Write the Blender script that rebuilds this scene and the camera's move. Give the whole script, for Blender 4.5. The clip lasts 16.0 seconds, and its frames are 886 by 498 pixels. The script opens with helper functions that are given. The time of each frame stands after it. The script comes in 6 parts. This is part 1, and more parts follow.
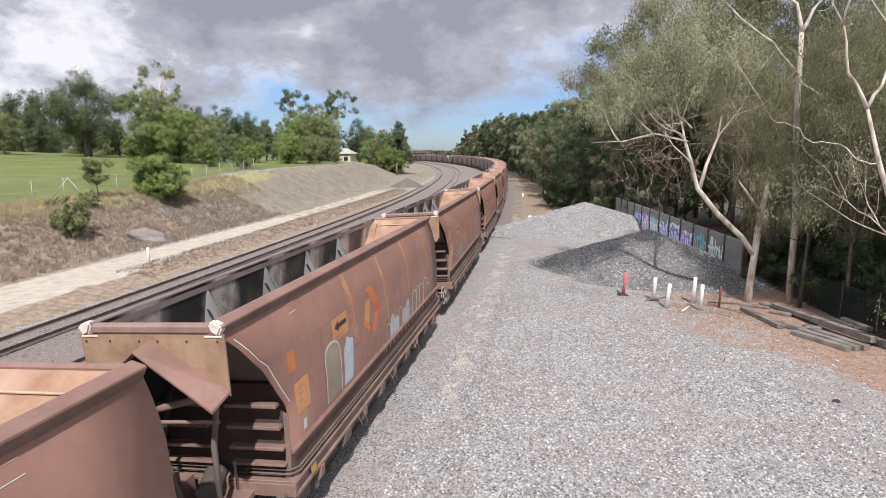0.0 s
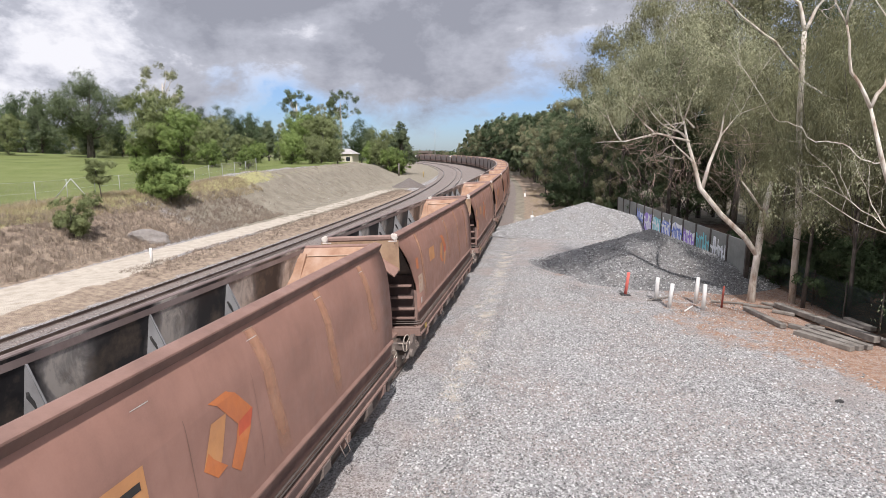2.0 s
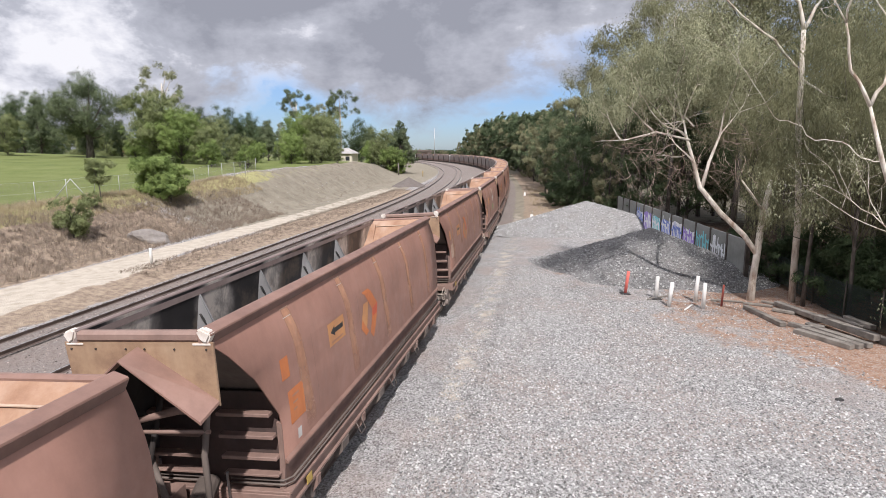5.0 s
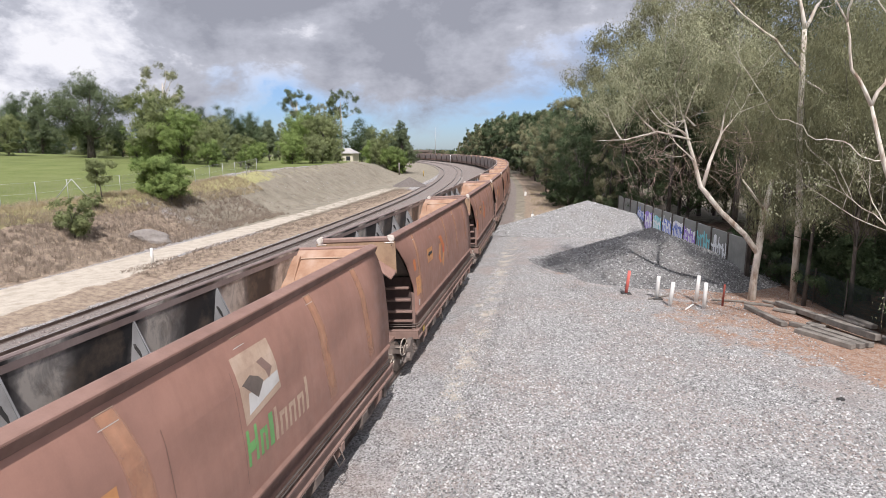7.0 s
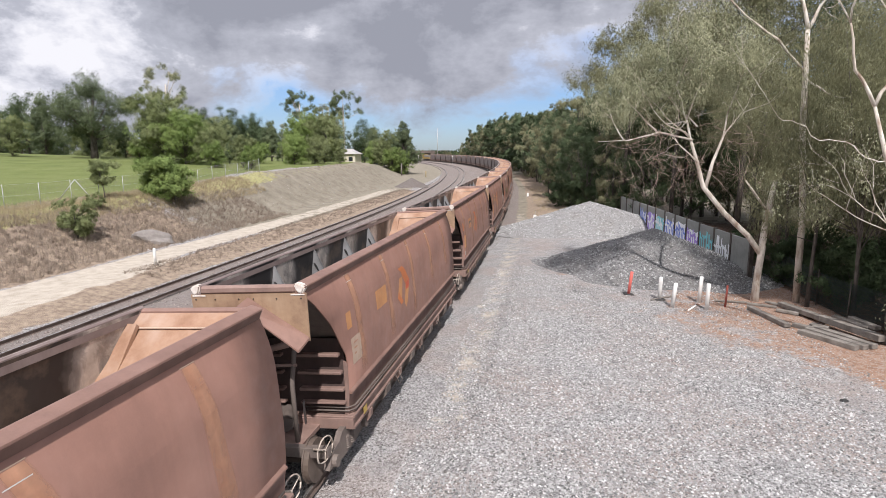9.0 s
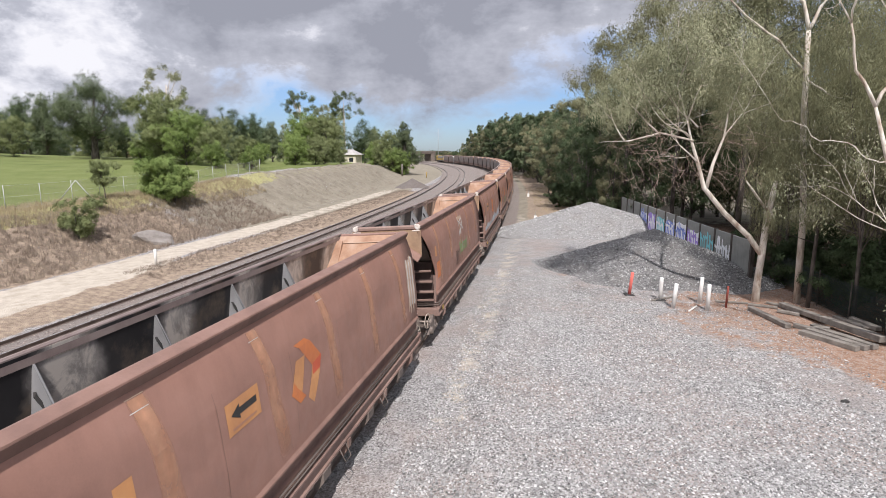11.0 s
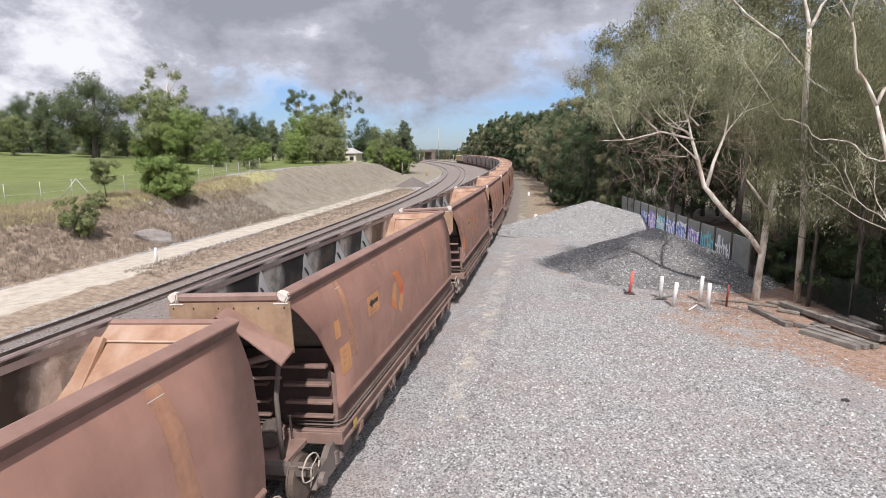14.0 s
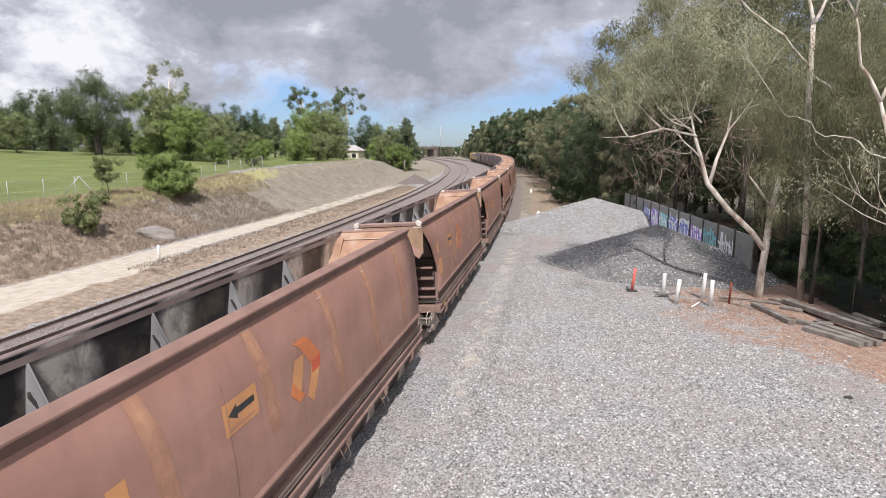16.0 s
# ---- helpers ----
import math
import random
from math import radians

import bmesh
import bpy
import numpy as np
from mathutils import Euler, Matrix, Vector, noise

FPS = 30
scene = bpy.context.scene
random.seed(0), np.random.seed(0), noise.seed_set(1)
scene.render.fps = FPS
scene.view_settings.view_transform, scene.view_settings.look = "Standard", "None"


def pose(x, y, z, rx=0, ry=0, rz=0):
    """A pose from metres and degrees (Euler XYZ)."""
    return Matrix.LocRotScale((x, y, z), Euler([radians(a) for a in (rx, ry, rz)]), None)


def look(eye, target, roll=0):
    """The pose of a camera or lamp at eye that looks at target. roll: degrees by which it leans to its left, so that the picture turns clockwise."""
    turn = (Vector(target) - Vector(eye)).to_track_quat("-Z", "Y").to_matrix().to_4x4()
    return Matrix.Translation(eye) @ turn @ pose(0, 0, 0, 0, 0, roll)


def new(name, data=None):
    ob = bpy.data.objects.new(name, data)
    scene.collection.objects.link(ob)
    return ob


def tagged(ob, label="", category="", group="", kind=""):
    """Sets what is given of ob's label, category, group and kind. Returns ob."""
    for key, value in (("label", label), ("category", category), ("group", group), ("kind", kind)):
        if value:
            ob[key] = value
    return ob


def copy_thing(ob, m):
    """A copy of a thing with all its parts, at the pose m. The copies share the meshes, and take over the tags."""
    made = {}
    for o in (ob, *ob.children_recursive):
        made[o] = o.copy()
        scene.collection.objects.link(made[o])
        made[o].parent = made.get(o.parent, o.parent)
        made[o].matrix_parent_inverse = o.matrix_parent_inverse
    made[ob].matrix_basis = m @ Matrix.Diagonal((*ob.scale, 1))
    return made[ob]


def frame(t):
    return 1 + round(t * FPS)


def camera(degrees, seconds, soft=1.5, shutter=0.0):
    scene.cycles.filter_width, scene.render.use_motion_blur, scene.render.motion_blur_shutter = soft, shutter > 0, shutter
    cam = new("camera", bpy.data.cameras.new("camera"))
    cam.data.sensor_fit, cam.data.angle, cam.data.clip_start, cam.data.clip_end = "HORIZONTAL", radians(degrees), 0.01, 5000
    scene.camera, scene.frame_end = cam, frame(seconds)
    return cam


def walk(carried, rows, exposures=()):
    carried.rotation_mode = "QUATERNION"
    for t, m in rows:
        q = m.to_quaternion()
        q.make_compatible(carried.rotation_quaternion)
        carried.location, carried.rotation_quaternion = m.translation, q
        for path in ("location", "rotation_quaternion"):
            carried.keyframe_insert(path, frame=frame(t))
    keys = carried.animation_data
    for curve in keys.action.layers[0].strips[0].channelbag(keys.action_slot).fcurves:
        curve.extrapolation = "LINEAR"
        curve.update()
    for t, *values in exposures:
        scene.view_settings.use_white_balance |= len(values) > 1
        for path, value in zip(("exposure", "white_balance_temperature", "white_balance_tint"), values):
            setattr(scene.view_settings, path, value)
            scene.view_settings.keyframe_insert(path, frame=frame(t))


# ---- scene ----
EYE = (0.0, 0.0, 7.0)
# seconds, turn to the left, tilt below the horizon, lean, in degrees
AIM = [(0.0, 0.0, 9.898, 0.0), (0.5, 0.05, 9.819, 0.02), (1.0, 0.079, 9.797, 0.09), (1.5, 0.138, 9.852, 0.106),
       (2.0, 0.224, 9.879, 0.105), (2.5, 0.291, 9.874, 0.116), (3.0, 0.296, 9.861, 0.135), (3.5, 0.278, 9.897, 0.19),
       (4.0, 0.234, 9.931, 0.19), (5.2, 0.20, 9.955, 0.24), (6.5, 0.203, 9.969, 0.278), (7.0, 0.285, 9.972, 0.295),
       (7.5, 0.365, 9.975, 0.355), (8.0, 0.456, 10.0, 0.36), (8.5, 0.505, 9.974, 0.32), (9.0, 0.515, 9.902, 0.29),
       (10.2, 0.56, 9.85, 0.29), (11.5, 0.581, 9.814, 0.29), (12.0, 0.559, 9.77, 0.245), (12.5, 0.507, 9.753, 0.222),
       (13.0, 0.511, 9.767, 0.215), (13.5, 0.574, 9.846, 0.243), (14.0, 0.606, 9.969, 0.281), (14.5, 0.655, 10.073, 0.32),
       (15.0, 0.717, 10.16, 0.335), (15.5, 0.765, 10.235, 0.325), (16.0, 0.843, 10.26, 0.346)]


def aim(turn, tilt, lean):
    """Camera pose at the railing of the bridge."""
    a, b = radians(turn), radians(tilt)
    way = Vector((-math.sin(a) * math.cos(b), math.cos(a) * math.cos(b), -math.sin(b)))
    return look(EYE, Vector(EYE) + way * 10, -lean)


cam = camera(76.2, 16.0, soft=0.2)
walk(cam, [(t, aim(a, b, c)) for t, a, b, c in AIM])

# ---- sky, sun and exposure ----
SUN_AZ, SUN_EL = radians(173), radians(51)      # clockwise from +y, above the horizon
world = bpy.data.worlds.new("world")
scene.world = world
world.use_nodes = True
wn, wl = world.node_tree.nodes, world.node_tree.links
wn.clear()


def wnode(kind, **values):
    n = wn.new(kind)
    for key, value in values.items():
        n.inputs[key].default_value = value
    return n


def wmath(op, a, b=None, clamp=False):
    n = wn.new("ShaderNodeMath")
    n.operation, n.use_clamp = op, clamp
    for i, v in enumerate((a, b)):
        if v is None:
            continue
        if isinstance(v, (int, float)):
            n.inputs[i].default_value = v
        else:
            wl.new(v, n.inputs[i])
    return n.outputs[0]


def wramp(value, stops):
    n = wn.new("ShaderNodeValToRGB")
    els = n.color_ramp.elements
    while len(els) < len(stops):
        els.new(0.5)
    for e, (p, c) in zip(els, stops):
        e.position, e.color = p, (*c, 1)
    wl.new(value, n.inputs[0])
    return n.outputs[0]


def wmix(fac, a, b):
    n = wn.new("ShaderNodeMix")
    n.data_type = "RGBA"
    wl.new(fac, n.inputs[0])
    for sock, v in ((n.inputs[6], a), (n.inputs[7], b)):
        if isinstance(v, tuple):
            sock.default_value = (*v, 1)
        else:
            wl.new(v, sock)
    return n.outputs[2]


sky = wn.new("ShaderNodeTexSky")
sky.sky_type, sky.sun_disc = "NISHITA", False
sky.sun_elevation, sky.sun_rotation = SUN_EL, SUN_AZ
sky.air_density, sky.dust_density, sky.ozone_density = 1.0, 0.2, 4.0
coord = wn.new("ShaderNodeTexCoord")
sep = wn.new("ShaderNodeSeparateXYZ")
wl.new(coord.outputs["Generated"], sep.inputs[0])
# clouds: noise over the dome, flattened, thicker with height
comb = wn.new("ShaderNodeMapping")
comb.inputs["Scale"].default_value = (1.0, 1.0, 1.7)
wl.new(coord.outputs["Generated"], comb.inputs[0])


def wnoise(scale, detail, rough, offset, dist=0.0):
    m = wn.new("ShaderNodeMapping")
    m.inputs["Location"].default_value = offset
    wl.new(comb.outputs[0], m.inputs[0])
    n = wnode("ShaderNodeTexNoise", Scale=scale, Detail=detail, Roughness=rough, Distortion=dist)
    wl.new(m.outputs[0], n.inputs["Vector"])
    return n.outputs["Fac"]


big = wnoise(2.0, 3, 0.5, (0.35, 0.1, 0.62), 0.0)
fine = wnoise(4.6, 12, 0.6, (1.3, 2.2, 0.4), 0.15)
field = wmath("ADD", wmath("MULTIPLY", big, 0.55), wmath("MULTIPLY", fine, 0.45))
lift = wmath("MULTIPLY", wmath("SUBTRACT", sep.outputs[2], 0.115), 1.3)
lift = wmath("MINIMUM", lift, 0.22)
cover = wmath("ADD", field, lift)
cover = wmath("ADD", cover, wmath("MULTIPLY", wmath("MAXIMUM", wmath("SUBTRACT", -0.36, sep.outputs[0]), 0.0), 0.9))
mask = wramp(cover, [(0.46, (0, 0, 0)), (0.55, (1, 1, 1))])
dark = wmath("ADD", wmath("MULTIPLY", fine, 1.15), wmath("SUBTRACT", wmath("MULTIPLY", big, 0.3), 0.285))
dark = wmath("ADD", dark, wmath("MULTIPLY", wmath("MINIMUM", wmath("SUBTRACT", sep.outputs[2], 0.12), 0.13), 0.9))
high = wmath("MULTIPLY", wmath("SUBTRACT", sep.outputs[2], 0.09), 11.0, True)
dark = wmath("SUBTRACT", dark, wmath("MULTIPLY", wmath("MULTIPLY", wmath("MAXIMUM", wmath("SUBTRACT", -0.40, sep.outputs[0]), 0.0), 0.5), high))
shade = wramp(dark, [(0.34, (0.76, 0.775, 0.81)), (0.395, (0.62, 0.64, 0.695)), (0.45, (0.42, 0.442, 0.499)), (0.60, (0.275, 0.292, 0.34))])
# the cloud deck brightens towards the zenith
zenith = wmath("ADD", 1.0, wmath("MULTIPLY", wmath("MULTIPLY", wmath("SUBTRACT", sep.outputs[2], 0.26), 1.7, True), 0.9))
deck = wn.new("ShaderNodeVectorMath")
deck.operation = "SCALE"
wl.new(shade, deck.inputs[0])
wl.new(zenith, deck.inputs["Scale"])
sky_part = wn.new("ShaderNodeVectorMath")
sky_part.operation = "SCALE"
sky_part.inputs["Scale"].default_value = 0.082
clear = wn.new("ShaderNodeVectorMath")
clear.operation = "MULTIPLY"
wl.new(wramp(sep.outputs[2], [(0.0, (0.56, 0.70, 0.98)), (0.14, (0.92, 1.0, 1.2))]), clear.inputs[1])
wl.new(sky.outputs[0], clear.inputs[0])
wl.new(clear.outputs[0], sky_part.inputs[0])
both = wmix(mask, sky_part.outputs[0], deck.outputs[0])
back = wnode("ShaderNodeBackground", Strength=1.0)
wl.new(both, back.inputs[0])
wout = wn.new("ShaderNodeOutputWorld")
wl.new(back.outputs[0], wout.inputs[0])

sun = new("sun", bpy.data.lights.new("sun", "SUN"))
sun.data.energy, sun.data.angle, sun.data.color = 4.3, radians(1.2), (1.0, 0.98, 0.955)
sun.matrix_world = look((0, 0, 60), Vector((0, 0, 60)) - Vector((math.sin(SUN_AZ) * math.cos(SUN_EL), math.cos(SUN_AZ) * math.cos(SUN_EL), math.sin(SUN_EL))))
scene.view_settings.exposure = 0.28
scene.view_settings.use_white_balance = True
scene.view_settings.white_balance_tint = 14

# ---- materials ----


class Mat:
    """A node material under construction."""

    def __init__(self, name, rough=0.8, metal=0.0):
        self.m = bpy.data.materials.new(name)
        self.m.use_nodes = True
        self.n, self.l = self.m.node_tree.nodes, self.m.node_tree.links
        self.b = self.n["Principled BSDF"]
        self.b.inputs["Roughness"].default_value = rough
        self.b.inputs["Metallic"].default_value = metal
        self.co = self.n.new("ShaderNodeTexCoord").outputs["Object"]

    def noise(self, scale, detail=4, rough=0.55, stretch=None, dist=0.0, co=None):
        n = self.n.new("ShaderNodeTexNoise")
        n.inputs["Scale"].default_value, n.inputs["Detail"].default_value = scale, detail
        n.inputs["Roughness"].default_value, n.inputs["Distortion"].default_value = rough, dist
        src = co or self.co
        if stretch:
            m = self.n.new("ShaderNodeMapping")
            m.inputs["Scale"].default_value = stretch
            self.l.new(src, m.inputs[0])
            src = m.outputs[0]
        self.l.new(src, n.inputs["Vector"])
        return n.outputs["Fac"]

    def voro(self, scale, feature="F1", out="Color"):
        n = self.n.new("ShaderNodeTexVoronoi")
        n.feature = feature
        n.inputs["Scale"].default_value = scale
        self.l.new(self.co, n.inputs["Vector"])
        return n.outputs[out]

    def attr(self, name):
        n = self.n.new("ShaderNodeAttribute")
        n.attribute_name = name
        return n.outputs["Fac"]

    def ramp(self, value, stops):
        n = self.n.new("ShaderNodeValToRGB")
        els = n.color_ramp.elements
        while len(els) < len(stops):
            els.new(0.5)
        for e, (p, c) in zip(els, stops):
            e.position = p
            e.color = (*c, 1) if isinstance(c, tuple) else (c, c, c, 1)
        self.l.new(value, n.inputs[0])
        return n.outputs[0]

    def math(self, op, a, b=0.0, clamp=False):
        n = self.n.new("ShaderNodeMath")
        n.operation, n.use_clamp = op, clamp
        for i, v in enumerate((a, b)):
            if isinstance(v, (int, float)):
                n.inputs[i].default_value = v
            else:
                self.l.new(v, n.inputs[i])
        return n.outputs[0]

    def mix(self, fac, a, b, mode="MIX"):
        n = self.n.new("ShaderNodeMix")
        n.data_type, n.blend_type = "RGBA", mode
        for sock, v in ((n.inputs[0], fac), (n.inputs[6], a), (n.inputs[7], b)):
            if isinstance(v, (int, float)):
                sock.default_value = v
            elif isinstance(v, tuple):
                sock.default_value = (*v, 1)
            else:
                self.l.new(v, sock)
        return n.outputs[2]

    def random(self):
        return self.n.new("ShaderNodeObjectInfo").outputs["Random"]

    def island(self):
        return self.n.new("ShaderNodeNewGeometry").outputs["Random Per Island"]

    def color(self, c):
        if isinstance(c, tuple):
            self.b.inputs["Base Color"].default_value = (*c, 1)
        else:
            self.l.new(c, self.b.inputs["Base Color"])
        return self

    def rough(self, r):
        self.l.new(r, self.b.inputs["Roughness"])
        return self

    def bump(self, h, strength=0.3, dist=0.02):
        n = self.n.new("ShaderNodeBump")
        n.inputs["Strength"].default_value, n.inputs["Distance"].default_value = strength, dist
        self.l.new(h, n.inputs["Height"])
        self.l.new(n.outputs[0], self.b.inputs["Normal"])
        return self


def tint(c, k):
    return tuple(min(1.0, x * k) for x in c)


def painted(name, base, dark, light, rough=0.6, scale=1.0, metal=0.0, streak=True, vary=0.0):
    """Weathered paint or steel: blotches, fine grain and streaks running down."""
    m = Mat(name, rough, metal)
    blot = m.ramp(m.noise(0.9 * scale, 6, 0.65), [(0.32, dark), (0.52, base), (0.75, light)])
    if streak:
        st = m.ramp(m.noise(1.0, 4, 0.6, (5.0, 5.0, 0.35)), [(0.45, 0.0), (0.75, 1.0)])
        blot = m.mix(m.math("MULTIPLY", st, 0.35), blot, tint(dark, 0.8))
    if vary:
        blot = m.mix(m.math("MULTIPLY", m.random(), vary), blot, tint(dark, 0.62))
    grain = m.noise(40 * scale, 3, 0.6)
    col = m.mix(m.math("MULTIPLY", grain, 0.22), blot, tint(light, 1.1))
    m.color(col).bump(m.math("ADD", grain, m.noise(6 * scale, 3)), 0.08, 0.01)
    m.rough(m.ramp(m.noise(3 * scale, 3), [(0.3, rough - 0.12), (0.7, min(1, rough + 0.12))]))
    return m.m


M = {}
M["wagon"] = painted("wagon_paint", (0.335, 0.178, 0.135), (0.265, 0.142, 0.109), (0.395, 0.22, 0.17), 0.6, vary=0.25)
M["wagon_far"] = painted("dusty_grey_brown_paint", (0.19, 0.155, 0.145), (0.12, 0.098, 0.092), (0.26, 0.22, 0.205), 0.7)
# coping paint darkened to hold the shade under the lip
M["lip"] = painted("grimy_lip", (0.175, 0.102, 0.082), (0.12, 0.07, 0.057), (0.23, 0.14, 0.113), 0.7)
M["coping_far"] = painted("dusty_coping_steel", (0.235, 0.18, 0.165), (0.16, 0.115, 0.105), (0.31, 0.25, 0.23), 0.6)
M["coping"] = painted("coping_steel", (0.225, 0.13, 0.10), (0.16, 0.09, 0.07), (0.29, 0.175, 0.14), 0.55)
M["cream"] = painted("end_panel_paint", (0.33, 0.215, 0.135), (0.19, 0.112, 0.075), (0.42, 0.30, 0.20), 0.6, 1.8)
M["orange_inner"] = painted("rusty_orange_sheet", (0.34, 0.195, 0.12), (0.215, 0.098, 0.05), (0.42, 0.30, 0.23), 0.7, 1.6)


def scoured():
    """Hopper lining: black coal dust, scoured to dull steel and rust; bay light and shade painted in."""
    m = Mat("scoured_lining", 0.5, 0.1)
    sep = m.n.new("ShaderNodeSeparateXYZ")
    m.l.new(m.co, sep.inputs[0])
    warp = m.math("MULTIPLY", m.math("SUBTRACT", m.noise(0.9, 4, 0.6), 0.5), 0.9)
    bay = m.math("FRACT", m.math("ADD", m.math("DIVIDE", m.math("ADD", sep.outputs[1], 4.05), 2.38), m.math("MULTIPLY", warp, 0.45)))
    # painted light: bright just past each rib, shade before the next
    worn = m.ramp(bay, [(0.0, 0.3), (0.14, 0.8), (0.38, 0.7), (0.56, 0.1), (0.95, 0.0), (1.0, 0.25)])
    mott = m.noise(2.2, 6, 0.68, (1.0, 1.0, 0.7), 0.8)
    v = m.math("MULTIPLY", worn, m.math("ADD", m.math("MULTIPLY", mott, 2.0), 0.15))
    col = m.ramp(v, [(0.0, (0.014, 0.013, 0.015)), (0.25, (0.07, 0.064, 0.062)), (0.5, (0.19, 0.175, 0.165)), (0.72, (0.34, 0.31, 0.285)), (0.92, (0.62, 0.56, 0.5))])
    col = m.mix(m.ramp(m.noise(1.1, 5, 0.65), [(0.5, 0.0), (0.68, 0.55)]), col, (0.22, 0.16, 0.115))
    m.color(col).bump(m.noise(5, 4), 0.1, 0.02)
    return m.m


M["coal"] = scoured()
M["gusset"] = painted("grey_scoured_steel", (0.23, 0.228, 0.232), (0.155, 0.15, 0.15), (0.30, 0.29, 0.285), 0.5)
# underframe dirt, darkened further to carry the deep shade of the end recess
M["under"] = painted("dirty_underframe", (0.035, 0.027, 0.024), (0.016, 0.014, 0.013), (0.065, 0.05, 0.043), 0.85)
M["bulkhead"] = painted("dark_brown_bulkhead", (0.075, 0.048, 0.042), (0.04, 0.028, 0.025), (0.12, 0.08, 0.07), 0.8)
M["sill"] = painted("dusty_sill", (0.235, 0.15, 0.122), (0.145, 0.092, 0.077), (0.31, 0.215, 0.178), 0.65)
M["wheel"] = painted("wheel_steel", (0.10, 0.075, 0.06), (0.05, 0.04, 0.035), (0.18, 0.13, 0.10), 0.6)
M["white_cap"] = painted("worn_white_cap", (0.66, 0.60, 0.54), (0.45, 0.36, 0.30), (0.78, 0.74, 0.69), 0.6, 3)
M["wheel_pale"] = painted("cream_handwheel", (0.46, 0.39, 0.32), (0.28, 0.21, 0.17), (0.58, 0.52, 0.45), 0.6, 3)
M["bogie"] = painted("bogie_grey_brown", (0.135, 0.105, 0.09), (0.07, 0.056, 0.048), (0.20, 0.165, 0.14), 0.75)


def soft_streak():
    """Tan rust run with blurred edges: the paint below shows through."""
    m = Mat("soft_rust_run", 0.7)
    m.color(m.ramp(m.noise(2.0, 5, 0.6, (3, 3, 0.6)), [(0.3, (0.50, 0.25, 0.15)), (0.6, (0.56, 0.305, 0.19)), (0.8, (0.60, 0.375, 0.26))]))
    thick = m.math("MULTIPLY", m.attr("fade"), m.math("ADD", m.math("MULTIPLY", m.noise(3.0, 4, 0.6), 1.1), 0.25), True)
    clear = m.n.new("ShaderNodeBsdfTransparent")
    mx = m.n.new("ShaderNodeMixShader")
    m.l.new(thick, mx.inputs[0])
    m.l.new(clear.outputs[0], mx.inputs[1])
    m.l.new(m.b.outputs[0], mx.inputs[2])
    m.l.new(mx.outputs[0], m.n["Material Output"].inputs[0])
    return m.m


M["soft_streak"] = soft_streak()
M["streak"] = painted("rust_streak", (0.425, 0.215, 0.14), (0.37, 0.18, 0.118), (0.47, 0.255, 0.172), 0.7)
M["orange"] = painted("orange_decal", (0.55, 0.17, 0.05), (0.42, 0.13, 0.06), (0.62, 0.24, 0.10), 0.6)
M["pale_orange"] = painted("faded_orange_decal", (0.56, 0.26, 0.10), (0.44, 0.20, 0.09), (0.62, 0.34, 0.16), 0.6)
M["pale"] = painted("pale_faded_patch", (0.46, 0.33, 0.24), (0.34, 0.225, 0.165), (0.55, 0.42, 0.33), 0.7, 2)
M["peeled"] = painted("peeled_primer", (0.30, 0.25, 0.185), (0.23, 0.18, 0.135), (0.37, 0.33, 0.27), 0.7)
M["red_orange"] = painted("red_orange_decal", (0.55, 0.10, 0.045), (0.42, 0.085, 0.045), (0.62, 0.15, 0.08), 0.6)
M["whitewash"] = painted("white_spray", (0.55, 0.53, 0.50), (0.38, 0.33, 0.29), (0.66, 0.64, 0.62), 0.7)
M["green_spray"] = painted("green_spray", (0.13, 0.36, 0.11), (0.12, 0.22, 0.10), (0.3, 0.5, 0.2), 0.7)
M["bluegrey"] = painted("blue_grey_spray", (0.42, 0.46, 0.50), (0.28, 0.29, 0.31), (0.55, 0.59, 0.63), 0.7)
M["black"] = painted("black_paint", (0.03, 0.028, 0.027), (0.02, 0.02, 0.02), (0.05, 0.045, 0.04), 0.6)
M["rail"] = painted("rail_steel", (0.16, 0.12, 0.10), (0.09, 0.065, 0.055), (0.24, 0.2, 0.18), 0.45, 1, 0.3)
M["rail_head"] = painted("polished_rail_head", (0.42, 0.40, 0.38), (0.3, 0.28, 0.26), (0.5, 0.48, 0.46), 0.3, 1, 0.8, False)
M["sleeper"] = painted("concrete_sleeper", (0.24, 0.215, 0.195), (0.16, 0.14, 0.125), (0.31, 0.285, 0.265), 0.9)
M["post_white"] = painted("white_post", (0.78, 0.77, 0.74), (0.66, 0.63, 0.59), (0.82, 0.81, 0.8), 0.6)
M["post_orange"] = painted("red_orange_post", (0.72, 0.16, 0.13), (0.55, 0.12, 0.10), (0.78, 0.25, 0.2), 0.6)
M["post_red"] = painted("dull_red_post", (0.30, 0.07, 0.05), (0.2, 0.05, 0.04), (0.4, 0.12, 0.09), 0.7)
M["rubber"] = painted("black_rubber", (0.035, 0.033, 0.032), (0.02, 0.02, 0.02), (0.06, 0.055, 0.05), 0.8)
M["timber"] = painted("weathered_timber", (0.20, 0.178, 0.155), (0.10, 0.085, 0.072), (0.29, 0.265, 0.235), 0.9, 3)
M["concrete"] = painted("concrete_panel", (0.235, 0.24, 0.225), (0.16, 0.165, 0.155), (0.29, 0.295, 0.275), 0.9)
M["galv"] = painted("galvanised_pipe", (0.42, 0.43, 0.43), (0.33, 0.33, 0.33), (0.5, 0.5, 0.5), 0.5, 1, 0.4)
M["yellow"] = painted("loco_yellow", (0.46, 0.31, 0.07), (0.34, 0.22, 0.06), (0.52, 0.36, 0.11), 0.6)
